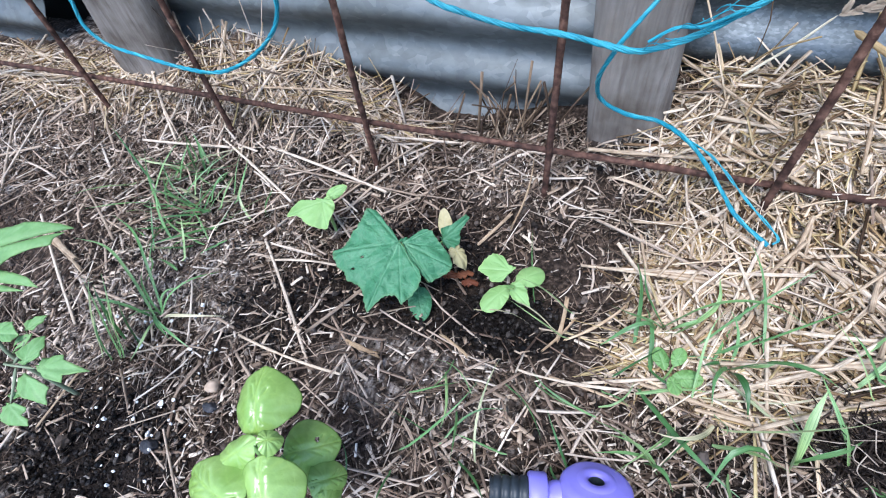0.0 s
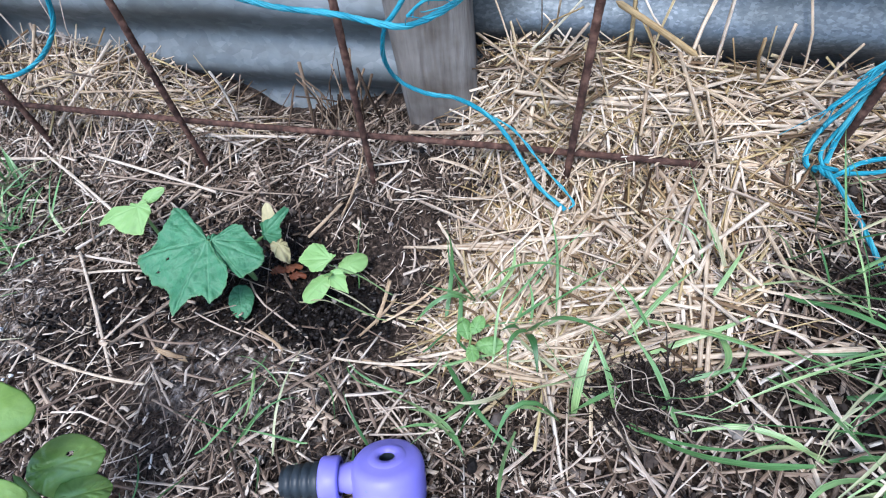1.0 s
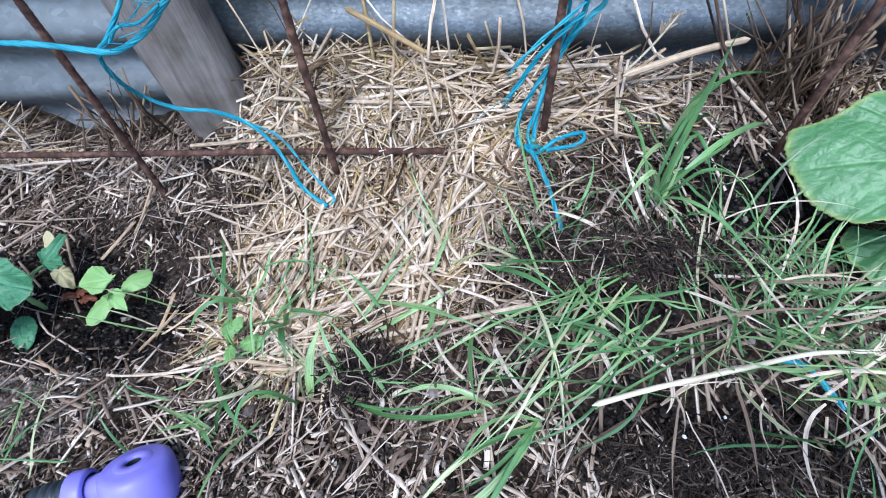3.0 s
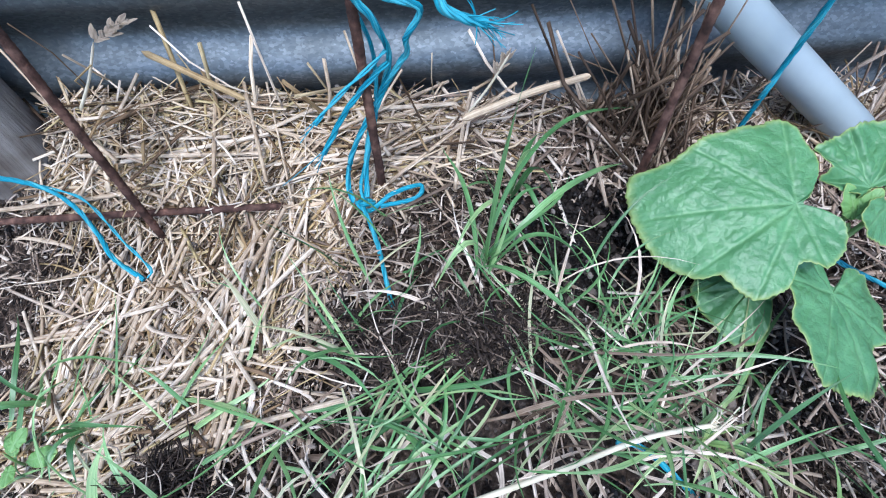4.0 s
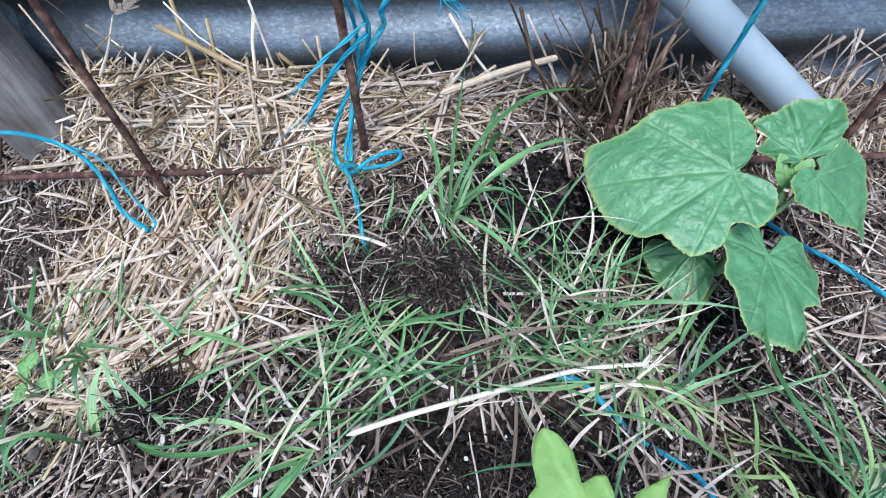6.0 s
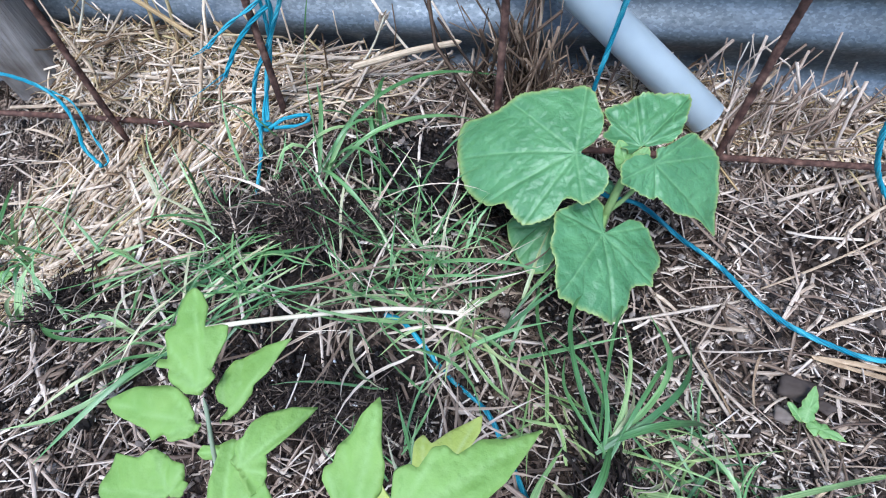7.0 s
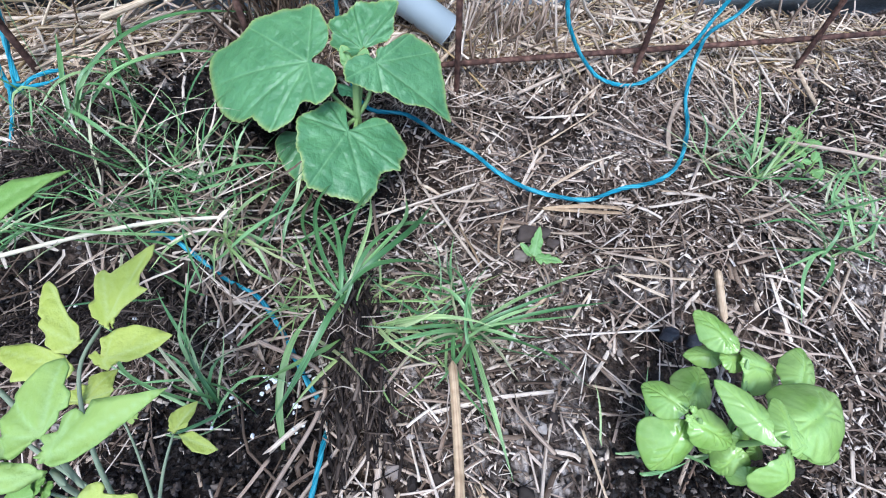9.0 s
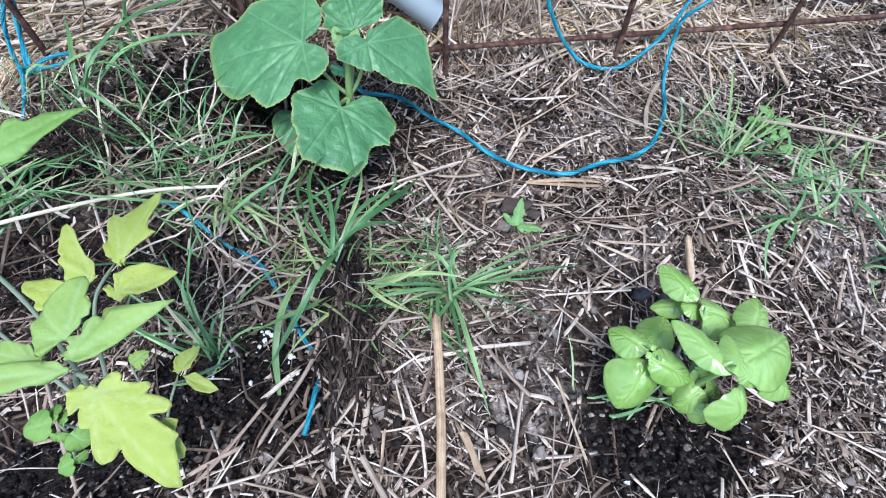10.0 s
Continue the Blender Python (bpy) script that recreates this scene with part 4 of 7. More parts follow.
for nm, prof, mat in (("neck", [(0.0098, 0.020), (0.0092, 0.027), (0.0085, 0.028), (0.0085, 0.034)], PURPLE), ("collar", [(0.0105, 0.0305), (0.0132, 0.031), (0.0138, 0.032), (0.0138, 0.0415), (0.0130, 0.0428), (0.009, 0.043)], PURPLE), ("barb", [(0.0098, 0.042)] + [p for i in range(4) for p in ((0.0108 - 0.0004 * i, 0.0435 + i * 0.0058), (0.0109 - 0.0004 * i, 0.0475 + i * 0.0058), (0.0090 - 0.0004 * i, 0.0486 + i * 0.0058))] + [(0.0088, 0.0675), (0.0066, 0.068), (0.0064, 0.055), (0.0, 0.055)], BLACK)):
    o = part(nm, lathe(prof), mat, fitting, "black ribbed rubber barb" if nm == "barb" else "")
    o.location, o.rotation_euler = (0, 0, 0.010), (0, radians(90), 0)

# ---- blue twine ----
cord = thing("twine", (-0.4, 0.38, 0.08), "blue twisted polypropylene twine hanging in a loop", "twine", "blue twine")
twine_part("cord", [(-0.56, 0.384, 0.18), (-0.555, 0.38, 0.137), (-0.552, 0.374, 0.112), (-0.531, 0.372, 0.094), (-0.489, 0.372, 0.085), (-0.446, 0.372, 0.078), (-0.401, 0.372, 0.076), (-0.367, 0.376, 0.084), (-0.334, 0.38, 0.102), (-0.308, 0.38, 0.123), (-0.293, 0.38, 0.143), (-0.287, 0.38, 0.17), (-0.285, 0.38, 0.24)], cord, r=0.0022)
cord = thing("twine", (0.015, 0.37, 0.147), "blue twine slung before the post, fraying where it crosses", "twine", "blue twine")
main_cord = twine_part("cord", [(-0.20, 0.37, 0.20), (-0.137, 0.37, 0.171), (-0.113, 0.37, 0.164), (-0.078, 0.37, 0.157), (-0.036, 0.37, 0.154), (-0.012, 0.37, 0.15), (0.015, 0.37, 0.147), (0.038, 0.37, 0.156), (0.056, 0.37, 0.167), (0.068, 0.37, 0.177), (0.08, 0.37, 0.187), (0.11, 0.375, 0.21)], cord, r=0.0024)
fr = [tube_along(smooth_path([(0.018 + 0.006 * i, 0.366, 0.150 + 0.005 * i), (0.022 + 0.006 * i, 0.362, 0.158 + 0.004 * i + 0.004 * math.sin(i * 2.4)), (0.034 + 0.007 * i, 0.364 + 0.003 * math.sin(i * 3), 0.156 + 0.006 * i + 0.009 * math.sin(i * 1.7))]), 0.00035, 4) for i in range(9)]
fr.append(tube_along(smooth_path([(0.02, 0.367, 0.156), (0.034, 0.365, 0.168), (0.05, 0.366, 0.170), (0.07, 0.368, 0.181)]), 0.0012, 6))
fv, fq = gather(fr)
below(quads("frayed_fibre", fv, fq, ROPE), main_cord)
cord = thing("twine", (0.0, 0.38, 0.10), "blue twine trailing down the post onto the straw", "twine", "blue twine")
twine_part("cord", [(0.035, 0.405, 0.19), (0.02, 0.40, 0.168), (0.005, 0.385, 0.149), (-0.001, 0.374, 0.142), (-0.009, 0.385, 0.112), (-0.004, 0.398, 0.085), (0.019, 0.398, 0.074), (0.044, 0.40, 0.070), (0.068, 0.402, 0.056), (0.088, 0.394, 0.042), (0.108, 0.373, 0.028), (0.122, 0.354, 0.021), (0.147, 0.337, 0.013)], cord, r=0.002)
twine_part("cord", [(0.068, 0.404, 0.054), (0.096, 0.398, 0.042), (0.129, 0.366, 0.027), (0.152, 0.344, 0.018), (0.150, 0.338, 0.014)], cord, r=0.0014, strands=2)

cord = thing("twine", (0.336, 0.38, 0.06), "bunched blue twine knotted round a rusty upright", "twine", "blue twine")
twine_part("cord", [(0.334, 0.374, 0.24), (0.339, 0.374, 0.205), (0.346, 0.376, 0.193), (0.350, 0.38, 0.18), (0.353, 0.388, 0.161), (0.347, 0.392, 0.138), (0.338, 0.390, 0.121), (0.323, 0.383, 0.098), (0.314, 0.378, 0.075), (0.314, 0.370, 0.058), (0.322, 0.364, 0.055)], cord)
twine_part("cord", [(0.340, 0.374, 0.22), (0.352, 0.376, 0.203), (0.367, 0.378, 0.197), (0.373, 0.38, 0.191), (0.364, 0.382, 0.175), (0.364, 0.386, 0.164), (0.357, 0.39, 0.152), (0.344, 0.391, 0.13), (0.334, 0.388, 0.105), (0.328, 0.378, 0.08), (0.326, 0.368, 0.06)], cord)
twine_part("cord", [(0.336, 0.392, 0.19), (0.343, 0.394, 0.16), (0.340, 0.392, 0.12), (0.331, 0.384, 0.09), (0.322, 0.374, 0.066), (0.325, 0.362, 0.058)], cord, r=0.0016)
twine_part("cord", [(0.352, 0.386, 0.166), (0.340, 0.378, 0.159), (0.322, 0.366, 0.150), (0.306, 0.357, 0.138)], cord, r=0.0017, strands=2, fray_end=3)
twine_part("cord", [(0.352, 0.386, 0.158), (0.338, 0.380, 0.148), (0.322, 0.374, 0.132), (0.312, 0.369, 0.118), (0.304, 0.366, 0.106)], cord, r=0.0021, strands=3, fray_end=4)
twine_part("knot", [(0.318, 0.364, 0.058), (0.324, 0.357, 0.064), (0.331, 0.361, 0.060), (0.326, 0.368, 0.056), (0.320, 0.360, 0.062), (0.328, 0.356, 0.058), (0.345, 0.364, 0.066), (0.366, 0.371, 0.066), (0.362, 0.362, 0.062), (0.336, 0.358, 0.06)], cord, r=0.0019)
twine_part("tail", [(0.323, 0.358, 0.062), (0.329, 0.342, 0.060), (0.335, 0.322, 0.057), (0.340, 0.298, 0.053), (0.344, 0.279, 0.049)], cord, r=0.0018, fray_end=5)

cord = thing("twine", (0.40, 0.37, 0.19), "short frayed end of blue twine", "twine", "blue twine")
twine_part("cord", [(0.372, 0.384, 0.25), (0.380, 0.374, 0.215), (0.384, 0.37, 0.199), (0.395, 0.37, 0.192), (0.408, 0.37, 0.188)], cord, r=0.003, fray_end=30)

cord = thing("twine", (0.62, 0.40, 0.05), "long blue twine running past the cucumber over mulch", "twine", "blue twine")
e_ground = [(0.639, 0.362), (0.679, 0.353), (0.713, 0.323), (0.74, 0.297), (0.76, 0.267), (0.785, 0.24), (0.814, 0.223), (0.838, 0.215), (0.871, 0.221), (0.901, 0.223), (0.924, 0.234), (0.946, 0.257), (0.974, 0.302)]
twine_part("cord", [(0.638, 0.41, 0.30), (0.631, 0.41, 0.20), (0.619, 0.409, 0.06), (0.621, 0.40, 0.02)] + [(x, y, gz(x, y) + 0.006) for x, y in e_ground] + [(0.989, 0.345, -0.003), (0.996, 0.366, 0.022), (0.999, 0.372, 0.036), (1.003, 0.375, 0.054), (1.026, 0.375, 0.074), (1.05, 0.38, 0.11)], cord, r=0.0023)
cord = thing("twine", (0.92, 0.37, 0.0), "blue twine looping down before the rusty mesh", "twine", "blue twine")
twine_part("cord", [(0.826, 0.372, 0.18), (0.832, 0.37, 0.13), (0.841, 0.37, 0.087), (0.851, 0.37, 0.065), (0.866, 0.37, 0.041), (0.892, 0.368, 0.014), (0.927, 0.366, 0.002), (0.956, 0.368, 0.010), (0.984, 0.37, 0.040), (0.997, 0.37, 0.075), (1.02, 0.372, 0.13)], cord, r=0.0023)
cord = thing("twine", (0.55, 0.12, 0.03), "blue twine half buried in grass and soil", "twine", "blue twine")
h_ground = [(0.47, 0.19), (0.486, 0.184), (0.518, 0.16), (0.533, 0.15), (0.549, 0.135), (0.565, 0.11), (0.578, 0.083), (0.587, 0.065), (0.598, 0.043), (0.597, 0.018), (0.592, -0.008)]
twine_part("cord", [(x, y, gz(x, y) + (-0.003 if i in (2, 3, 8) else 0.005) + 0.003 * math.sin(i * 2.1)) for i, (x, y) in enumerate(h_ground)], cord, r=0.0019)


# ---- cucumber plant ----
def joint_leaf(name, rim_mm, joint, origin, normal, tips_mm, mat, parent, **kw):
    """A lobed leaf whose outline and vein ends are given in millimetres round origin, in the leaf's plane."""
    n = Vector(normal).normalized()
    u = (Vector((1, 0, 0)) - n * n.x).normalized()
    w = n.cross(u)
    jx, jy = joint
    first, last = rim_mm[0], rim_mm[-1]
    inner = ((first[0] + last[0]) / 2 * 0.25 + jx * 0.75, (first[1] + last[1]) / 2 * 0.25 + jy * 0.75)
    rim = [((x - jx) / 1000, (y - jy) / 1000) for x, y in list(rim_mm) + [inner]]
    tips = [((x - jx) / 1000, (y - jy) / 1000) for x, y in tips_mm]
    at = Vector(origin) + u * jx / 1000 + w * jy / 1000
    return at, leaf_object(name, rim, tips, at, u, n, mat, parent, **kw)


cuke = thing("cucumber_plant", (0.632, 0.30, gz(0.632, 0.30)), "young cucumber plant with broad crinkled green leaves", "plant", "cucumber plants")
crown = Vector((0.632, 0.298, 0.045))
stalk_part("stem", [(0.632, 0.30, -0.02), (0.633, 0.299, 0.01), tuple(crown), (0.636, 0.300, 0.085)], 0.0042, 0.003, STEM, cuke)
joints = []
joints.append(joint_leaf("leaf", [(11, 2), (18, 9), (24, 19), (25, 32), (21, 40), (18, 51), (12, 59), (4, 60), (-3, 56), (-13, 57), (-24, 54), (-36, 54), (-47, 48), (-59, 41), (-73, 38), (-85, 37), (-89, 25), (-88, 8), (-84, -8), (-78, -22), (-68, -33), (-56, -41), (-46, -38), (-39, -49), (-30, -58), (-19, -55), (-11, -52), (-6, -44), (-4, -38), (1, -36), (7, -41), (12, -43), (18, -38), (25, -32), (29, -21), (26, -13), (20, -7), (13, -3)], (5, 0), (0.593, 0.308, 0.098), (-0.1, -0.33, 1), [(-85, 5), (-60, -37), (-30, -57), (11, -42), (-47, 48), (12, 57)], CUCUMBER, cuke, rings=46, samples=320, ruffle=0.0011, tooth=0.0013, droop=0.004, vein=0.0011, seed=1, width=0.0010, fall=(-0.97, -0.25, 0.025)))
joints.append(joint_leaf("leaf", [(5, 11), (5, 24), (-2, 28), (-9, 28), (-16, 21), (-27, 13), (-36, 7), (-38, -1), (-37, -10), (-38, -22), (-34, -31), (-33, -37), (-34, -44), (-30, -57), (-21, -58), (-12, -61), (-1, -63), (10, -66), (16, -68), (21, -62), (28, -54), (28, -47), (33, -36), (43, -33), (51, -34), (50, -25), (58, -16), (60, -6), (55, 4), (45, 13), (38, 18), (28, 17), (18, 8), (9, 1)], (5, -1), (0.62, 0.266, 0.06), (0.415, -0.27, 1), [(-29, -56), (17, -66), (49, -30), (43, 14), (-31, 8), (-9, 26)], CUCUMBER, cuke, rings=46, samples=320, ruffle=0.0013, tooth=0.0013, droop=0.005, vein=0.0011, seed=2, width=0.0010))
joints.append(joint_leaf("leaf", [(4, 8), (12, 11), (21, 17), (30, 23), (38, 26), (49, 22), (59, 17), (66, 8), (67, -3), (69, -17), (71, -31), (75, -44), (76, -50), (64, -45), (50, -39), (37, -38), (27, -37), (17, -32), (8, -26), (4, -30), (-5, -28), (-15, -23), (-26, -22), (-27, -15), (-24, -5), (-14, 1), (-4, 3)], (4, -3), (0.652, 0.306, 0.098), (0.55, -0.7, 1), [(74, -48), (62, 12), (7, -27), (-25, -19), (38, 25)], CUCUMBER, cuke, rings=46, samples=320, ruffle=0.0011, tooth=0.0013, droop=0.004, vein=0.0011, seed=3, width=0.0010))
joints.append(joint_leaf("leaf", [(-10, -27), (-19, -23), (-25, -16), (-28, -11), (-23, -7), (-27, 1), (-28, 9), (-19, 12), (-10, 16), (-1, 20), (10, 23), (21, 22), (34, 22), (33, 13), (29, 1), (27, -8), (20, -17), (11, -20)], (-1, -21), (0.645, 0.332, 0.112), (-0.1, -0.4, 1), [(33, 20), (-5, 17), (-27, 7), (-28, -12), (27, -6)], CUCUMBER, cuke, rings=46, samples=320, ruffle=0.0024, tooth=0.0014, vein=0.0020, seed=4, width=0.0009))
joints.append(joint_leaf("leaf", [(-14, 39), (-24, 28), (-21, 13), (-13, -3), (-4, -16), (10, -15), (18, -5), (25, 12), (17, 34), (4, 44)], (12, 24), (0.575, 0.262, 0.03), (-0.3, -0.3, 1), [(-12, -4), (-22, 24), (8, -14)], CUCUMBER, cuke, rings=24, samples=160, ruffle=0.0014, droop=0.004, seed=5, width=0.0009))
for j, blade in joints:
    mid = (Vector(j) + crown) / 2 + Vector((0, 0, -0.008))
    stalk_part("leaf_stalk", [tuple(crown), tuple(mid), tuple(Vector(j) - Vector((0, 0, 0.0015)))], 0.0021, 0.0017, STEM, blade)
leaf_between("young_leaf", (0.637, 0.30, 0.088), (0.628, 0.313, 0.108), 0.014, YOUNG_LEAF, cuke, face=(0.2, -0.8, 0.8), seed=3, label="small pale unfolding leaf")
leaf_between("young_leaf", (0.638, 0.30, 0.088), (0.648, 0.309, 0.106), 0.013, YOUNG_LEAF, cuke, face=(-0.2, -0.8, 0.8), seed=5, label="small pale unfolding leaf")
leaf_between("seed_leaf", (0.618, 0.31, 0.07), (0.643, 0.309, 0.06), 0.017, DARK_LEAF, cuke, "lobed", seed=6, depth=0.4)

# ---- small cucumber with drooping dark leaves ----
droopy = thing("cucumber_seedling", (-0.125, 0.255, gz(-0.125, 0.255)), "small cucumber plant with dark drooping holed leaves", "plant", "cucumber plants")
j1 = joint_leaf("leaf", [(3, 16), (-7, 25), (-19, 30), (-23, 37), (-34, 38), (-35, 26), (-35, 15), (-40, 11), (-43, -1), (-43, -5), (-53, -9), (-46, -18), (-40, -24), (-33, -25), (-29, -32), (-17, -33), (-10, -40), (-4, -49), (0, -55), (3, -47), (8, -38), (14, -34), (21, -34), (25, -40), (30, -32), (35, -23), (37, -15), (32, -7), (24, -4), (13, 8)], (6, 13), (-0.15, 0.245, 0.012), (0.05, -0.33, 1), [(-1, -53), (-50, -11), (-33, 37), (25, -38), (35, -14)], DARK_LEAF, droopy, rings=40, samples=300, ruffle=0.0022, droop=0.004, vein=0.0012, holes=[(-0.027, -0.021, 0.0014), (-0.032, -0.033, 0.0014)], seed=11, tooth=0.0012, width=0.0008)
j2 = joint_leaf("leaf", [(-32, 3), (-19, 11), (-15, 19), (-6, 20), (-2, 15), (7, 10), (15, 4), (20, -5), (19, -11), (11, -19), (6, -25), (-3, -20), (-13, -14), (-24, -4)], (-27, 2), (-0.113, 0.257, 0.01), (0.25, -0.3, 1), [(18, -6), (-9, 19), (7, -23), (7, 9)], DARK_LEAF, droopy, rings=32, samples=220, ruffle=0.0020, droop=0.006, vein=0.0012, seed=12, tooth=0.0010, width=0.0008)
j3 = joint_leaf("leaf", [(-24, 6), (-14, 12), (-3, 24), (1, 22), (-5, 7), (-3, -3), (-9, -13), (-18, -8), (-23, -1)], (-19, -4), (-0.098, 0.295, -0.012), (0.2, -0.7, 0.8), [(-1, 22), (-4, -3)], DARK_LEAF, droopy, rings=20, samples=120, ruffle=0.0018, seed=13, tooth=0.0008, width=0.0007)
for j, blade in (j1, j2, j3):
    stalk_part("leaf_stalk", [(-0.125, 0.262, -0.05), (-0.128, 0.262, -0.025), tuple((Vector(j) + Vector((-0.13, 0.262, -0.015))) / 2), tuple(Vector(j) - Vector((0, 0, 0.001)))], 0.002, 0.0014, STEM, blade)
leaf_between("seed_leaf", (-0.118, 0.30, -0.02), (-0.128, 0.322, -0.004), 0.014, DRY_LEAF, droopy, face=(0, -0.6, 1), seed=4, label="yellowed withered seed leaf")
leaf_between("seed_leaf", (-0.108, 0.29, -0.015), (-0.088, 0.272, -0.020), 0.015, DRY_LEAF, droopy, face=(0.7, -0.4, 0.7), cup=0.5, ruffle=0.0015, seed=5, label="yellowed withered seed leaf")
leaf_between("leaf", (-0.128, 0.245, -0.03), (-0.112, 0.215, -0.036), 0.022, DARK_LEAF, droopy, seed=6)

# ---- cucumber seedlings ----
seedling = thing("seedling", (-0.047, 0.266, gz(-0.047, 0.266)), "bright green seedling with round seed leaves in wet soil", "plant", "seedlings")
stalk_part("stem", [(-0.047, 0.266, -0.055), (-0.047, 0.266, -0.04), (-0.047, 0.266, -0.024)], 0.0018, 0.0015, STEM, seedling)
leaf_between("seed_leaf", (-0.046, 0.265, -0.024), (-0.065, 0.239, -0.03), 0.021, SEEDLING_LEAF, seedling, seed=1, point=0.5, wide_at=0.55, cup=0.15, vein=0.0002, side_gain=0.15)
leaf_between("seed_leaf", (-0.041, 0.27, -0.024), (-0.021, 0.291, -0.022), 0.022, SEEDLING_LEAF, seedling, seed=2, point=0.5, wide_at=0.55, cup=0.15, vein=0.0002, side_gain=0.15)
joint_leaf("leaf", [(-1, 5), (-6, 2), (-6, -5), (-15, -7), (-21, -3), (-31, 1), (-26, 14), (-20, 19), (-12, 19), (-5, 12), (3, 11)], (-1, 7), (-0.046, 0.269, -0.018), (0.1, -0.3, 1), [(-30, 2), (-19, 19), (-15, -6)], SEEDLING_LEAF, seedling, rings=20, samples=140, ruffle=0.0007, droop=0.003, tooth=0.001, vein=0.0004, width=0.0006, seed=3)
joint_leaf("leaf", [(-4, 2), (-1, 5), (5, 5), (11, -1), (17, -15), (7, -13), (1, -12), (-5, -5)], (-4, -1), (-0.04, 0.262, -0.018), (0.0, -0.3, 1), [(15, -14), (9, 2), (1, -11)], SEEDLING_LEAF, seedling, rings=20, samples=140, ruffle=0.0007, tooth=0.001, vein=0.0004, width=0.0006, seed=4)
leaf_between("leaf", (-0.046, 0.262, -0.018), (-0.041, 0.255, -0.010), 0.008, YOUNG_LEAF, seedling, seed=5)
seedling = thing("seedling", (-0.242, 0.292, gz(-0.242, 0.292)), "pale green seedling with one broad leaf and a seed leaf", "plant", "seedlings")
stalk_part("stem", [(-0.240, 0.290, -0.04), (-0.241, 0.291, -0.02), (-0.245, 0.294, -0.005)], 0.0018, 0.0015, STEM, seedling)
joint_leaf("leaf", [(-4, 10), (-8, 5), (-23, 3), (-31, -8), (-31, -18), (-18, -14), (-7, -20), (3, -22), (17, -20), (16, -11), (17, -1), (14, 8), (4, 15)], (1, 7), (-0.25, 0.29, -0.004), (0.1, -0.3, 1), [(-30, -17), (16, -18), (14, 5)], SEEDLING_LEAF, seedling, rings=20, samples=140, ruffle=0.0008, droop=0.004, tooth=0.001, vein=0.0004, width=0.0006, seed=6)
leaf_between("seed_leaf", (-0.248, 0.303, -0.003), (-0.231, 0.319, 0.003), 0.012, SEEDLING_LEAF, seedling, seed=7, face=(0.4, -0.6, 1))
seedling = thing("seedling", (0.773, 0.164, gz(0.773, 0.164)), "tiny weed seedling with two narrow green leaves", "plant", "seedlings")
stalk_part("stem", [(0.773, 0.164, -0.03), (0.773, 0.164, -0.012)], 0.001, 0.0008, STEM, seedling)
leaf_between("leaf", (0.773, 0.163, -0.011), (0.784, 0.188, 0.0), 0.012, YOUNG_LEAF, seedling, "lobed", seed=3)
leaf_between("leaf", (0.774, 0.163, -0.011), (0.796, 0.152, -0.006), 0.012, YOUNG_LEAF, seedling, "lobed", seed=4)
leaf_between("leaf", (0.773, 0.164, -0.012), (0.764, 0.176, -0.006), 0.007, YOUNG_LEAF, seedling, seed=5)

def weed(x, y, leaves, size, label, seed):
    rng = np.random.default_rng(seed)
    z = gz(x, y)
    th = thing("weed_plant", (x, y, z), label, "plant", "seedlings")
    stalk_part("stem", [(x, y, z - 0.01), (x + 0.002, y, z + 0.012), (x + 0.003, y + 0.002, z + 0.026)], 0.0011, 0.0008, STEM, th)
    for i in range(leaves):
        a, h = i * 2.4 + rng.normal(0, 0.2), z + 0.008 + 0.018 * i / leaves
        o = Vector((x + 0.002 + 0.003 * math.cos(a), y + 0.003 * math.sin(a), h))
        s = size * rng.uniform(0.7, 1.1)
        leaf_between("leaf", o, o + Vector((s * math.cos(a), s * math.sin(a), 0.25 * s)), s * 0.62, YOUNG_LEAF, th, face=(0, -0.2, 1), seed=seed + i, point=0.6, wide_at=0.55)


weed(1.073, 0.262, 7, 0.016, "small leafy weed with pale green leaves in mulch", 61)
weed(1.058, 0.222, 5, 0.014, "small leafy weed with pale green leaves in mulch", 62)
weed(0.085, 0.214, 4, 0.020, "broad-leaved green weed growing through straw", 63)

# ---- basil ----
def basil(at, label, leaves, twigs):
    th = thing("basil_plant", at, label, "plant", "basil plants")
    for t in twigs:
        stalk_part("stem", t, 0.0024, 0.0015, STEM, th)
    for i, (b, t, w) in enumerate(leaves):
        leaf_between("leaf", b, t, w * 1.08, BASIL, th, cup=0.18, arch=0.32, vein=0.0015 if w > 0.018 else 0.0006, side_gain=0.7, side_turn=(0.45, 0.65), crease=2.6, side_step=0.26, ruffle=0.0005, seed=i, point=0.72, wide_at=0.43, rings=30, samples=128, face=(0.1 * math.sin(i * 2.1), -0.25 + 0.15 * math.sin(i), 1), holes=[(0.008, 0.004, 0.0016)] if (i == 4 and len(leaves) < 10) else ())
    return th


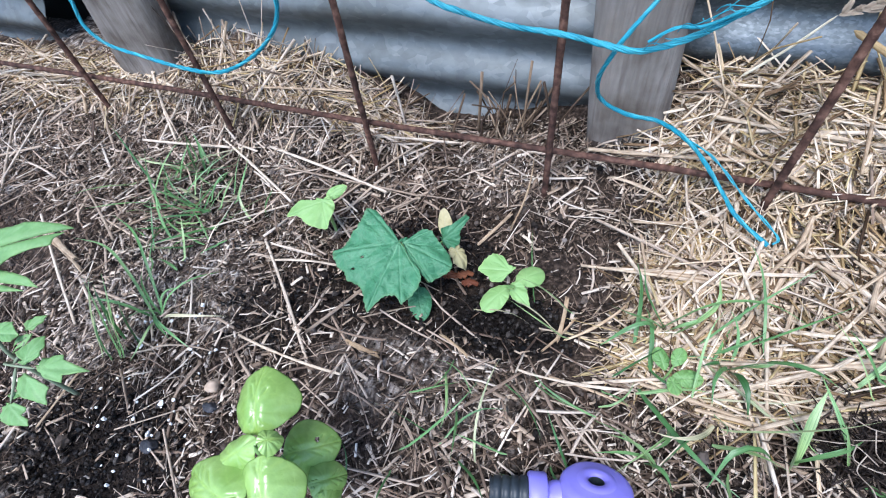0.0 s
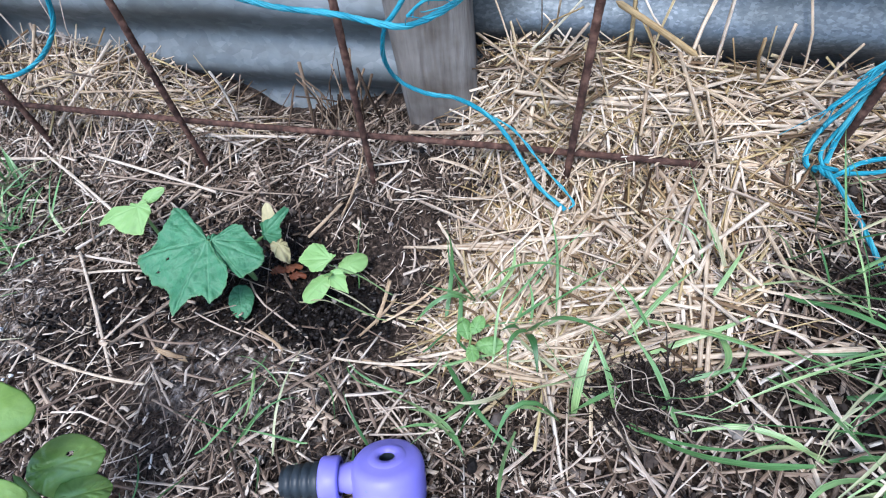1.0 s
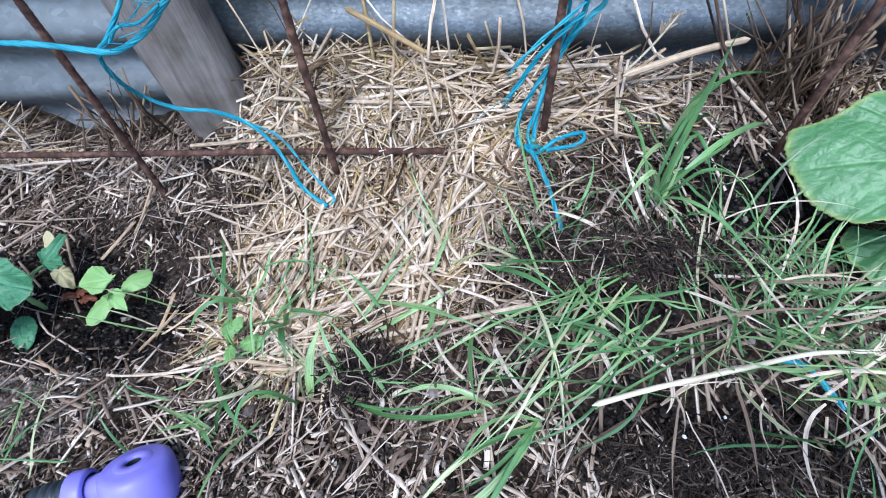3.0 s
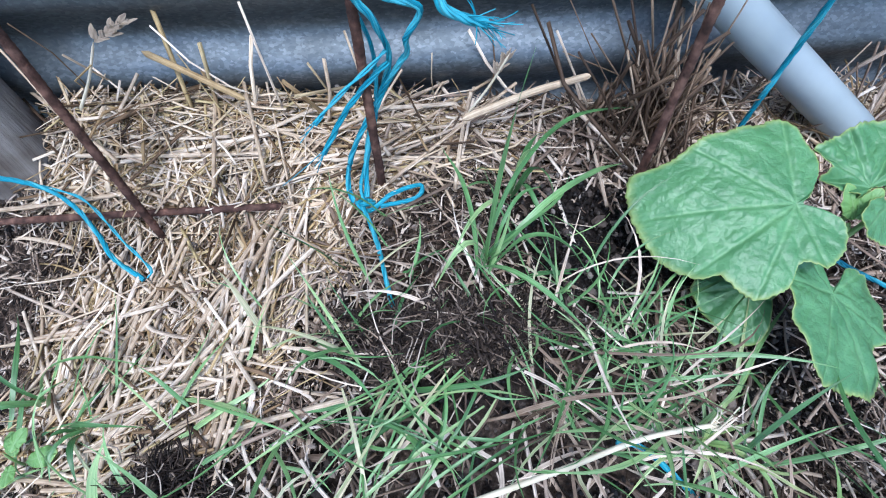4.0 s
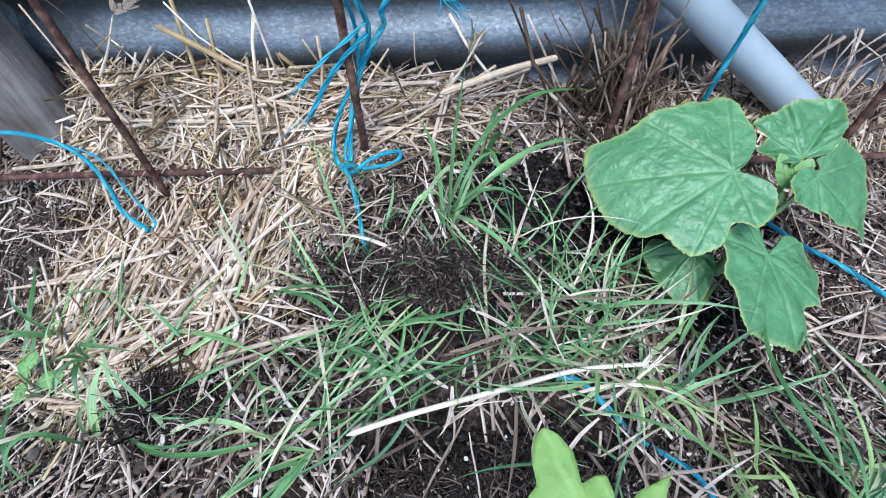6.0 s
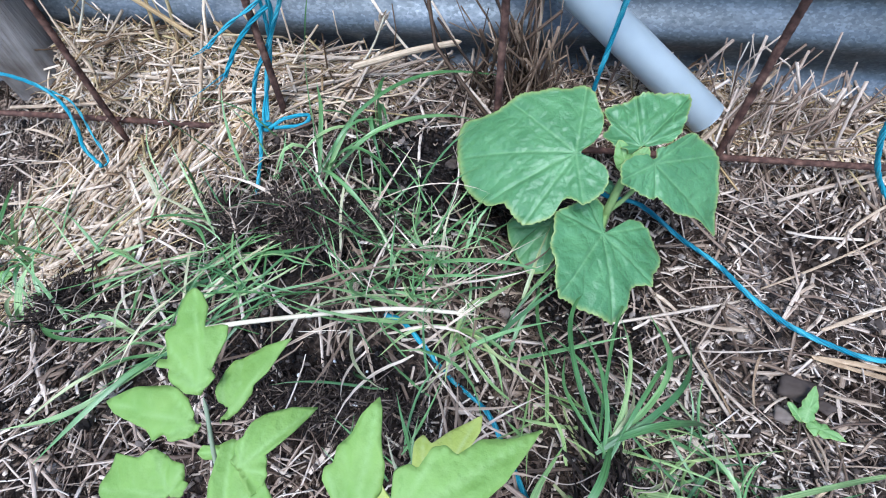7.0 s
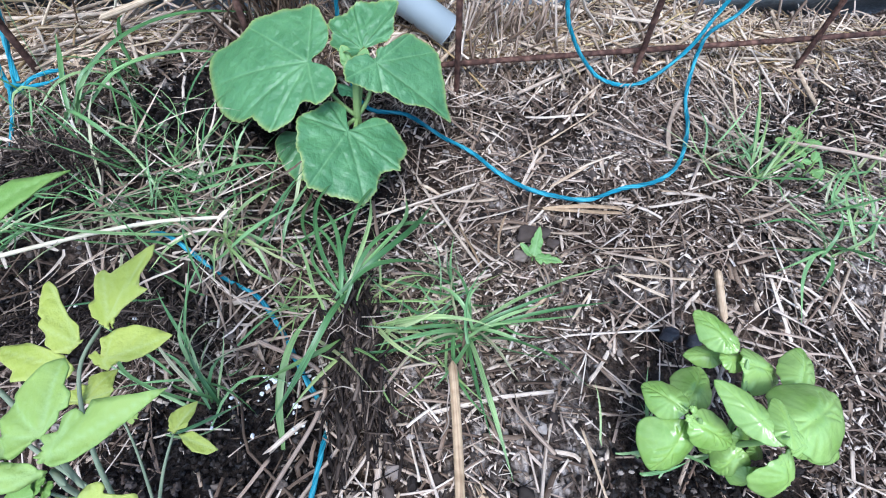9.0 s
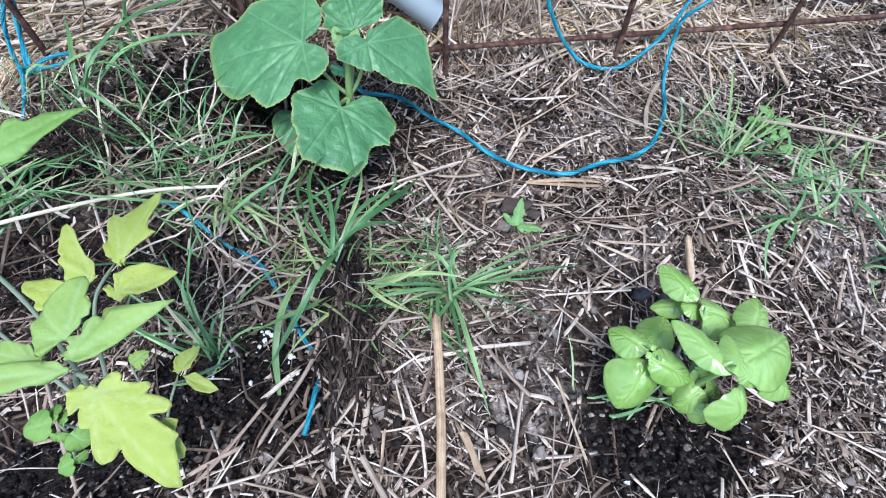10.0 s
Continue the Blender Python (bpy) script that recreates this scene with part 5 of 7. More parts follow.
basil((0.845, -0.012, gz(0.845, -0.012)), "bushy basil plant with glossy cupped bright green leaves", [
    ((0.859, 0.033, 0.06), (0.847, 0.066, 0.062), 0.020), ((0.862, 0.038, 0.042), (0.839, 0.045, 0.036), 0.014), ((0.821, 0.01, 0.05), (0.846, 0.034, 0.046), 0.024), ((0.811, 0.002, 0.064), (0.794, 0.024, 0.06), 0.020), ((0.813, -0.002, 0.056), (0.793, -0.027, 0.034), 0.033), ((0.809, -0.003, 0.066), (0.838, -0.019, 0.054), 0.020), ((0.842, -0.025, 0.084), (0.823, 0.013, 0.086), 0.017), ((0.859, 0.027, 0.06), (0.891, 0.017, 0.05), 0.027), ((0.844, -0.022, 0.088), (0.901, -0.001, 0.078), 0.038), ((0.879, 0.002, 0.062), (0.911, 0.034, 0.056), 0.022), ((0.875, -0.017, 0.062), (0.912, -0.031, 0.036), 0.023), ] + [
    ((0.843, -0.028, 0.088), (0.85, -0.0, 0.086), 0.013), ((0.842, -0.023, 0.088), (0.87, -0.029, 0.076), 0.014), ((0.858, -0.027, 0.058), (0.867, -0.05, 0.03), 0.032), ((0.846, -0.018, 0.04), (0.833, -0.029, 0.022), 0.020), ((0.851, -0.028, 0.034), (0.848, -0.039, 0.014), 0.018), ((0.853, -0.015, 0.04), (0.865, -0.024, 0.03), 0.011), ((0.845, -0.008, 0.05), (0.852, -0.02, 0.036), 0.014), ((0.809, -0.002, 0.07), (0.805, -0.004, 0.07), 0.004), ((0.809, -0.0, 0.07), (0.812, 0.002, 0.072), 0.004), ((0.849, 0.031, 0.055), (0.873, 0.031, 0.05), 0.013), ((0.837, -0.011, 0.03), (0.83, -0.014, 0.02), 0.013)],
    [[(0.848, -0.012, -0.02), (0.848, -0.012, 0.02), (0.843, -0.018, 0.06), (0.841, -0.022, 0.09)], [(0.848, -0.012, 0.01), (0.83, -0.008, 0.035), (0.813, -0.003, 0.068)], [(0.848, -0.012, 0.015), (0.858, 0.008, 0.04), (0.862, 0.028, 0.06)], [(0.848, -0.012, 0.02), (0.868, -0.006, 0.045), (0.884, 0.0, 0.058)]])
basil((-0.125, 0.05, gz(-0.125, 0.05)), "basil plant with large glossy leaves, one holed", [
    ((-0.134, 0.065, 0.085), (-0.15, 0.097, 0.098), 0.037), ((-0.128, 0.062, 0.092), (-0.159, 0.041, 0.072), 0.016), ((-0.126, 0.062, 0.095), (-0.116, 0.07, 0.088), 0.013), ((-0.124, 0.057, 0.09), (-0.106, 0.024, 0.08), 0.035), ((-0.13, 0.065, 0.052), (-0.103, 0.086, 0.042), 0.032), ((-0.11, 0.057, 0.045), (-0.093, 0.073, 0.03), 0.023), ((-0.122, 0.032, 0.085), (-0.169, 0.037, 0.08), 0.032), ((-0.104, 0.053, 0.04), (-0.093, 0.048, 0.02), 0.023)],
    [[(-0.125, 0.05, -0.03), (-0.126, 0.052, 0.03), (-0.127, 0.06, 0.093)], [(-0.125, 0.052, 0.02), (-0.124, 0.058, 0.045), (-0.126, 0.064, 0.062)]])

# ---- tomato ----
def tomato(at, label, leaves, twigs, depth=0.8):
    th = thing("tomato_plant", at, label, "plant", "tomato plants")
    for r, t in twigs:
        stalk_part("stem", t, r, r * 0.6, PURPLE_STEM, th)
    for i, (b, t, w, m) in enumerate(leaves):
        leaf_between("leaflet", b, t, w, m, th, "lobed" if depth else "oval", cup=0.05, vein=0.0005, ruffle=0.00012, seed=20 + i, samples=120, depth=depth, face=(0.15 * math.sin(i * 1.9), -0.3 + 0.2 * math.sin(i * 1.3), 1))
    return th


def leaflet(rim, origin, normal, tips, mat, parent, seed):
    """A lobed tomato leaflet; its outline may turn back between the lobes."""
    return joint_leaf("leaflet", rim, (0, 0), origin, normal, tips, mat, parent, filled=True, samples=240, ruffle=0.0007, droop=0.003, vein=0.0006, width=0.0009, side_gain=0.35, seed=seed)


big_tomato = tomato((0.505, -0.012, gz(0.505, -0.012)), "young tomato plant with pale green lobed leaflets, some yellowing", [
    ((0.476, 0.052, 0.03), (0.487, 0.060, 0.03), 0.014, TOMATO)],
    [(0.0017, [(0.505, -0.012, -0.02), (0.506, -0.01, 0.05), (0.512, -0.006, 0.11), (0.526, -0.006, 0.145), (0.545, -0.016, 0.164)]), (0.0012, [(0.507, -0.01, 0.05), (0.475, 0.02, 0.09), (0.452, 0.05, 0.145), (0.445, 0.078, 0.18)]), (0.0012, [(0.517, -0.006, 0.11), (0.512, 0.018, 0.16), (0.503, 0.034, 0.196), (0.512, 0.044, 0.2)]), (0.0013, [(0.507, -0.01, 0.06), (0.508, 0.015, 0.10), (0.512, 0.04, 0.128), (0.518, 0.062, 0.131)]), (0.0012, [(0.505, -0.012, 0.02), (0.51, 0.015, 0.034), (0.515, 0.036, 0.04)]), (0.0014, [(0.505, -0.012, 0.02), (0.48, 0.0, 0.04), (0.456, 0.01, 0.05)]), (0.001, [(0.505, -0.01, 0.015), (0.488, 0.03, 0.025), (0.476, 0.052, 0.03)])])
leaflet([(1, -5), (-3, -2), (-7, 2), (-9, 8), (-6, 12), (-6, 21), (-3, 24), (1, 21), (7, 26), (20, 34), (20, 28), (15, 19), (14, 14), (18, 12), (12, 8), (6, 4), (3, 0), (2, -5)], (0.523, 0.061, 0.136), (-0.1, -0.45, 1), [(20, 34), (-3, 24), (18, 12)], TOMATO_PALE, big_tomato, 21)
leaflet([(2, 2), (-4, -4), (-9, -3), (-14, 1), (-14, 6), (-17, 10), (-15, 13), (-17, 15), (-18, 22), (-17, 29), (-15, 31), (-11, 27), (-9, 21), (-5, 13), (0, 8)], (0.512, 0.051, 0.134), (0.1, -0.4, 1), [(-15, 31), (-17, 10), (-9, -3)], TOMATO_PALE, big_tomato, 22)
leaflet([(-1, 6), (-2, 10), (3, 14), (12, 15), (20, 13), (28, 9), (23, 4), (16, 0), (10, -2), (6, -1), (2, -5), (-4, -1), (-6, 3), (-4, 5)], (0.523, 0.043, 0.131), (0.1, -0.25, 1), [(28, 9), (2, -5), (3, 14)], TOMATO_PALE, big_tomato, 23)
leaflet([(2, -1), (-1, 0), (-5, -4), (-8, -6), (-11, -3), (-13, 2), (-13, 8), (-11, 13), (-11, 15), (-8, 20), (-3, 25), (2, 27), (5, 23), (5, 17), (8, 14), (8, 9), (5, 8), (5, 5), (3, 3)], (0.5341, -0.0007, 0.168), (0, -0.3, 1), [(2, 27), (-11, 13), (8, 14), (-13, 2), (8, 9)], TOMATO, big_tomato, 24)
leaflet([(-1, -1), (-2, 2), (1, 5), (0, 8), (4, 9), (5, 14), (9, 16), (13, 13), (14, 18), (22, 18), (30, 18), (39, 19), (32, 13), (25, 8), (18, 3), (11, -1), (5, -2)], (0.5356, -0.0079, 0.166), (-0.1, -0.3, 1), [(39, 19), (9, 16), (14, 18), (4, 9)], TOMATO, big_tomato, 25)
leaflet([(1, 1), (-2, 2), (-4, 4), (-9, 5), (-13, 6), (-20, 6), (-27, 6), (-31, 1), (-31, -7), (-25, -7), (-18, -5), (-14, -4), (-8, -4), (-2, -1)], (0.5349, -0.0115, 0.162), (0.1, -0.3, 1), [(-31, 1), (-13, 6), (-18, -5)], TOMATO, big_tomato, 26)
leaflet([(-4, 3), (-8, 1), (-9, -2), (-8, -7), (-6, -8), (-3, -5), (-4, -8), (-3, -12), (-2, -13), (1, -13), (2, -19), (4, -24), (6, -26), (10, -25), (12, -21), (13, -24), (17, -29), (21, -32), (25, -36), (30, -37), (30, -33), (30, -26), (29, -21), (31, -19), (26, -15), (21, -11), (27, -11), (29, -9), (28, -7), (25, -5), (19, -3), (21, -1), (20, 1), (15, 1), (10, 2), (11, 4), (9, 6), (4, 5), (2, 3), (1, 1), (-1, 3)], (0.5499, -0.0231, 0.168), (-0.05, -0.25, 1), [(30, -37), (-8, -7), (1, -13), (6, -26), (29, -9), (15, 1), (9, 6)], TOMATO_PALE, big_tomato, 27)
leaflet([(0, -2), (-4, 1), (-3, 10), (4, 13), (11, 15), (10, 8), (7, 1)], (0.52, 0.033, 0.05), (-0.1, -0.3, 1), [(11, 14)], TOMATO_PALE, big_tomato, 28)
leaflet([(-1, 1), (7, 2), (16, -4), (21, -10), (16, -12), (7, -9), (2, -4)], (0.521, 0.031, 0.045), (0, -0.2, 1), [(21, -10)], TOMATO_PALE, big_tomato, 29)
leaflet([(0, 2), (5, 2), (10, 1), (10, -2), (8, -4), (11, -6), (13, -10), (12, -13), (8, -13), (2, -8), (-1, -2)], (0.5679, -0.0352, 0.158), (-0.05, -0.25, 1), [(10, 1), (13, -10), (12, -13)], TOMATO_PALE, big_tomato, 50)
leaflet([(0, 1), (-4, 7), (-8, 9), (-17, 13), (-21, 15), (-34, 15), (-36, 14), (-34, 9), (-30, 6), (-26, 3), (-26, -2), (-20, -2), (-14, -5), (-6, -6), (-1, -2)], (0.5105, 0.0401, 0.1305), (0, -0.3, 1), [(-36, 14), (-26, -2), (-21, 15)], TOMATO_PALE, big_tomato, 51)
leaflet([(1, -1), (4, 1), (1, 2), (-2, 7), (-8, 9), (-13, 10), (-17, 6), (-13, 1), (-7, -1)], (0.5144, -0.0019, 0.155), (0.1, -0.3, 1), [(-17, 6), (-8, 9), (-2, 7)], TOMATO, big_tomato, 52)
leaflet([(0, -1), (-5, 0), (-7, 2), (-7, 5), (-3, 6), (-3, 9), (3, 7), (3, 11), (7, 13), (12, 14), (12, 7), (13, 4), (11, 1), (8, -1)], (0.509, 0.03, 0.1173), (0, -0.3, 1), [(12, 14), (-7, 2), (13, 4)], TOMATO_PALE, big_tomato, 53)
leaflet([(0, -1), (-6, -1), (-12, 2), (-14, 7), (-19, 7), (-19, 10), (-16, 10), (-19, 16), (-20, 20), (-17, 23), (-18, 29), (-17, 35), (-14, 38), (-10, 36), (-6, 31), (-5, 23), (0, 25), (3, 25), (4, 20), (2, 13), (1, 8), (4, 6), (2, 3)], (0.4422, 0.0798, 0.1779), (0.03, -0.3, 1), [(-14, 38), (-14, 7), (-19, 16), (3, 25), (1, 8)], TOMATO_TOP, big_tomato, 60)
leaflet([(-1, -2), (1, 4), (-3, 6), (-5, 9), (-4, 16), (-1, 21), (2, 22), (9, 28), (19, 32), (16, 26), (13, 18), (9, 13), (9, 10), (5, 3), (2, 0)], (0.4481, 0.0743, 0.1676), (0.02, -0.3, 1), [(19, 32), (-4, 16), (9, 10)], TOMATO_TOP, big_tomato, 61)
leaflet([(2, 1), (1, -2), (-2, -5), (-8, -7), (-13, -5), (-17, -8), (-20, -4), (-28, -2), (-37, 0), (-44, 4), (-38, 7), (-30, 11), (-17, 13), (-11, 12), (-6, 9), (-2, 4), (-2, 1)], (0.4353, 0.0727, 0.1605), (-0.05, -0.3, 1), [(-44, 4), (-17, -8), (-17, 13), (-8, -7)], TOMATO_TOP, big_tomato, 62)
leaflet([(0, -1), (-3, 1), (-3, 4), (-3, 8), (-1, 10), (1, 15), (4, 18), (12, 21), (20, 22), (18, 18), (15, 13), (11, 8), (8, 5), (10, -1), (9, -6), (6, -8), (3, -4)], (0.4631, 0.058, 0.1732), (0.02, -0.3, 1), [(20, 22), (10, -1), (-1, 10), (-3, 4)], TOMATO_TOP, big_tomato, 63)
leaflet([(-2, -3), (-8, -4), (-12, -2), (-10, 1), (-4, 2), (1, 2), (1, 0)], (0.4481, 0.0659, 0.1545), (0.04, -0.3, 1), [(-12, -2)], TOMATO_TOP, big_tomato, 64)
leaflet([(0, -1), (-2, 2), (-2, 6), (2, 6), (2, 10), (2, 13), (5, 15), (7, 14), (10, 19), (13, 20), (16, 18), (21, 22), (29, 23), (36, 26), (32, 20), (28, 14), (24, 10), (20, 6), (16, 2), (11, 0), (5, -2)], (0.5208, 0.0416, 0.22), (-0.05, -0.3, 1), [(36, 26), (5, 15), (13, 20), (-2, 6), (20, 6)], TOMATO_TOP, big_tomato, 65)
leaflet([(0, -1), (-4, 1), (-5, 6), (-9, 11), (-9, 14), (-7, 15), (-7, 19), (-4, 22), (-2, 27), (2, 32), (3, 29), (4, 22), (5, 18), (6, 16), (6, 10), (4, 7), (3, 1)], (0.5134, 0.0406, 0.214), (0.0, -0.3, 1), [(2, 32), (-9, 14), (6, 16)], TOMATO_TOP, big_tomato, 66)
leaflet([(0, -1), (-8, -2), (-16, 3), (-15, 7), (-8, 11), (-8, 20), (-8, 28), (-5, 30), (-2, 29), (1, 25), (5, 21), (9, 21), (14, 13), (12, 5), (6, 0)], (0.4621, 0.0377, 0.1662), (0.04, -0.3, 1), [(-5, 30), (-16, 3), (9, 21), (14, 13)], TOMATO_TOP, big_tomato, 67)
leaflet([(-2, -2), (-11, -7), (-22, -10), (-32, -2), (-29, 11), (-17, 11), (-11, 15), (-3, 12), (3, 11), (4, 6), (7, 5), (5, 0)], (0.4291, 0.0496, 0.1485), (-0.04, -0.3, 1), [(-32, -2), (-11, 15), (3, 11)], TOMATO_TOP, big_tomato, 68)
for leaf_base, leaf_tip, wide in (((0.466, 0.004, 0.07), (0.446, 0.002, 0.064), 0.017), ((0.468, 0.005, 0.07), (0.457, 0.013, 0.064), 0.012), ((0.484, -0.019, 0.07), (0.472, -0.021, 0.064), 0.012), ((0.485, -0.017, 0.07), (0.487, -0.018, 0.064), 0.008), ((0.478, -0.004, 0.07), (0.486, -0.01, 0.064), 0.016), ((0.471, -0.003, 0.07), (0.47, -0.007, 0.064), 0.011), ((0.474, 0.003, 0.07), (0.464, 0.009, 0.064), 0.009)):
    leaf_between("leaflet", leaf_base, leaf_tip, wide, TOMATO_TOP, big_tomato, cup=0.08, vein=0.0005, ruffle=0.0003, face=(0.1, -0.3, 1), samples=72)
stalk_part("stem", [(0.45, -0.003, 0.0), (0.465, -0.009, 0.04), (0.473, -0.003, 0.062), (0.469, 0.003, 0.07)], 0.0013, 0.0009, PURPLE_STEM, big_tomato)
small_tomato = thing("tomato_plant", (-0.37, 0.06, gz(-0.37, 0.06)), "small tomato plant with fresh green lobed leaflets", "plant", "tomato plants")
for r, t in ((0.0018, [(-0.385, 0.06, -0.05), (-0.385, 0.062, 0.03), (-0.39, 0.08, 0.07), (-0.393, 0.106, 0.098)]), (0.0012, [(-0.386, 0.061, 0.02), (-0.363, 0.054, 0.046), (-0.333, 0.0585, 0.049)]), (0.0012, [(-0.355, 0.055, 0.047), (-0.352, 0.066, 0.052), (-0.360, 0.079, 0.054)]), (0.0012, [(-0.352, 0.0555, 0.047), (-0.345, 0.044, 0.043), (-0.340, 0.033, 0.039)]), (0.0014, [(-0.389, 0.075, 0.06), (-0.391, 0.085, 0.08), (-0.392, 0.0925, 0.089)])):
    stalk_part("stem", t, r, r * 0.6, PURPLE_STEM, small_tomato)
leaflet([(50, 41), (40, 40), (25, 35), (19, 33), (7, 25), (-8, 12), (-6, -2), (12, -11), (25, -2), (26, 6), (34, 15), (45, 23), (43, 29), (47, 36)], (-0.394, 0.106, 0.1), (0.1, -0.2, 1), [(49, 40), (45, 24), (21, 33)], TOMATO_GREEN, small_tomato, 40)
leaflet([(50, 9), (39, 13), (30, 13), (15, 12), (-4, 10), (-5, -1), (13, -8), (27, -2), (43, 4)], (-0.392, 0.092, 0.09), (0.1, -0.2, 1), [(49, 9), (25, 13)], TOMATO_GREEN, small_tomato, 41)
leaflet([(0, -1), (-5, 3), (-3, 9), (6, 14), (7, 8), (5, 1)], (-0.36, 0.079, 0.055), (0.1, -0.2, 1), [(5, 14)], TOMATO_GREEN, small_tomato, 42)
leaflet([(-11, -12), (-9, -4), (1, 1), (1, -7), (-7, -16)], (-0.353, 0.077, 0.055), (0.1, -0.2, 1), [(-9, -13)], TOMATO_GREEN, small_tomato, 43)
leaflet([(-10, 3), (-8, 12), (-2, 20), (5, 14), (8, 7), (2, -2), (-4, -2)], (-0.336, 0.059, 0.058), (0.1, -0.2, 1), [(-2, 19), (6, 12)], TOMATO_GREEN, small_tomato, 44)
leaflet([(-2, 0), (-1, 7), (12, 14), (16, 11), (35, 10), (26, 4), (22, 2), (24, -3), (11, -4), (2, -2)], (-0.331, 0.059, 0.05), (0, -0.2, 1), [(34, 10), (14, 13), (23, -2)], TOMATO_GREEN, small_tomato, 45)
leaflet([(-2, 1), (-2, -8), (2, -11), (9, -14), (26, -13), (23, -8), (22, -2), (9, 0)], (-0.342, 0.053, 0.045), (0, -0.2, 1), [(24, -12), (21, -3)], TOMATO_GREEN, small_tomato, 46)
leaflet([(-2, 1), (-3, -9), (7, -12), (21, -8), (19, -4), (13, -3), (14, 2), (2, 2)], (-0.34, 0.033, 0.04), (0, -0.2, 1), [(21, -8), (13, 0)], TOMATO_GREEN, small_tomato, 47)
leaflet([(-2, 7), (5, 11), (16, 4), (16, -2), (9, -4), (-3, -1)], (-0.374, 0.069, 0.06), (0, -0.2, 1), [(15, 4)], TOMATO_GREEN, small_tomato, 48)
leaflet([(-1, 0), (4, 6), (8, 3), (6, 0)], (-0.346, 0.037, 0.04), (0, -0.2, 1), [(6, 5)], TOMATO_GREEN, small_tomato, 49)

# ---- single stalks, seed heads and stones ----
def reed(name, pts, r0, r1, mat, label, category="stalk"):
    th = thing(name, pts[0], label, category)
    stalk_part("stem", pts, r0, r1, mat, th)
    return th


stalk_th = reed("dry_stalk", [(0.345, 0.150, 0.062), (0.38, 0.160, 0.064), (0.434, 0.174, 0.062), (0.48, 0.187, 0.055), (0.526, 0.194, 0.045)], 0.0017, 0.0014, STALK, "long bleached stalk lying over the grass")
fr = [tube_along(smooth_path([(0.522, 0.193, 0.046), (0.527 + 0.003 * math.sin(i), 0.194 + 0.004 * math.cos(i * 2), 0.048), (0.531 + 0.006 * math.sin(i * 1.3), 0.195 + 0.008 * math.cos(i * 2.2), 0.050 + 0.006 * math.sin(i * 3))]), 0.0004, 4) for i in range(12)]
fv, fq = gather(fr)
under(quads("root_hair", fv, fq, STALK), stalk_th)
reed("dry_stalk", [(0.686, 0.062, 0.030), (0.683, 0.02, 0.026), (0.679, -0.02, 0.022), (0.672, -0.07, 0.018)], 0.0032, 0.0032, GOLD_STRAW, "thick golden straw stalk lying on the mulch")
reed("dry_stalk", [(0.916, 0.122, 0.004), (0.905, 0.095, 0.006), (0.898, 0.075, 0.006)], 0.003, 0.003, GOLD_STRAW, "short thick straw stalk lying on the mulch")
reed("dry_stalk", [(1.06, 0.26, 0.0), (1.12, 0.22, 0.01), (1.20, 0.155, 0.02)], 0.002, 0.0018, OLD_STRAW, "long grey stalk lying on dark soil")
reed("dry_stalk", [(0.40, 0.415, 0.088), (0.455, 0.43, 0.098), (0.50, 0.437, 0.105)], 0.0032, 0.0028, STRAW, "broad tan straw stalk on the heap")
reed("dry_stalk", [(0.165, 0.466, 0.125), (0.20, 0.455, 0.110), (0.235, 0.444, 0.094)], 0.0026, 0.0024, STRAW, "thick straw stalk propped on the sheet")
reed("dry_stalk", [(0.55, 0.10, 0.02), (0.60, 0.06, 0.02), (0.55, 0.0, 0.014)][:2] + [(0.56, -0.01, 0.012)], 0.0016, 0.0014, OLD_STRAW, "bent grey stalk on damp soil")


def seed_head(base, tip, label, big=1.0, nod=None):
    """A thin stem with a spray of papery husks, which nods towards nod where that is given."""
    th = thing("seed_head", base, label, "seed head")
    b, t = Vector(base), Vector(tip)
    stalk_part("stem", [tuple(b), tuple((b + t) / 2 + Vector((0.002, 0, 0))), tuple(t)], 0.0014 if nod else 0.0011, 0.0008, STALK, th)
    first, last = (t, Vector(nod)) if nod else (t - (t - b).normalized() * 0.026 * big, t)
    d = (last - first).normalized()
    for i in range(14):
        o = first + (last - first) * (i / 16)
        a = i * 2.4
        s = Vector((math.cos(a), 0.4 * math.sin(a), math.sin(a) * 0.8 + 0.2)) * 0.0055 * big
        leaf_between("husk", o, o + d * 0.009 * big + s * (0.8 + 0.6 * math.sin(i * 1.7)), (0.0032 + 0.0012 * math.sin(i * 2.3)) * big, HUSK, th, cup=0.3, seed=i, samples=24, face=(0.4 * math.sin(a), -1, 0.6))
    return th


seed_head((0.101, 0.452, 0.086), (0.145, 0.452, 0.142), "pale papery seed head nodding on a thin stem", 1.15, (0.179, 0.446, 0.159))
seed_head((0.405, 0.43, 0.08), (0.434, 0.43, 0.131), "small dry seed head on a thin stem", 0.75)
seed_head((0.44, 0.385, 0.055), (0.425, 0.405, 0.065), "dry seed head on a thin stem")

# ---- grass ----
tuft(0.49, 0.225, 120, (0.03, 0.09), (0.0008, 0.0024), GRASS, "patch of fine green grass", 0.034, lean=(0.5, 1.35), droop=(0.05, 0.5), seed=5)
tuft(0.455, 0.262, 28, (0.03, 0.09), (0.0008, 0.0024), GRASS, "patch of fine green grass", 0.032, lean=(0.5, 1.35), droop=(0.05, 0.5), seed=6)
tuft(0.53, 0.20, 18, (0.05, 0.11), (0.0016, 0.0034), GRASS, "spreading green grass blades", 0.025, lean=(0.7, 1.3), droop=(0.2, 0.6), seed=22)
tuft(0.62, 0.10, 9, (0.05, 0.10), (0.002, 0.004), PALE_GRASS, "yellowing grass with bare roots", 0.012, heading=-1.2, fan=1.2, lean=(0.8, 1.3), droop=(0.2, 0.6), seed=23)
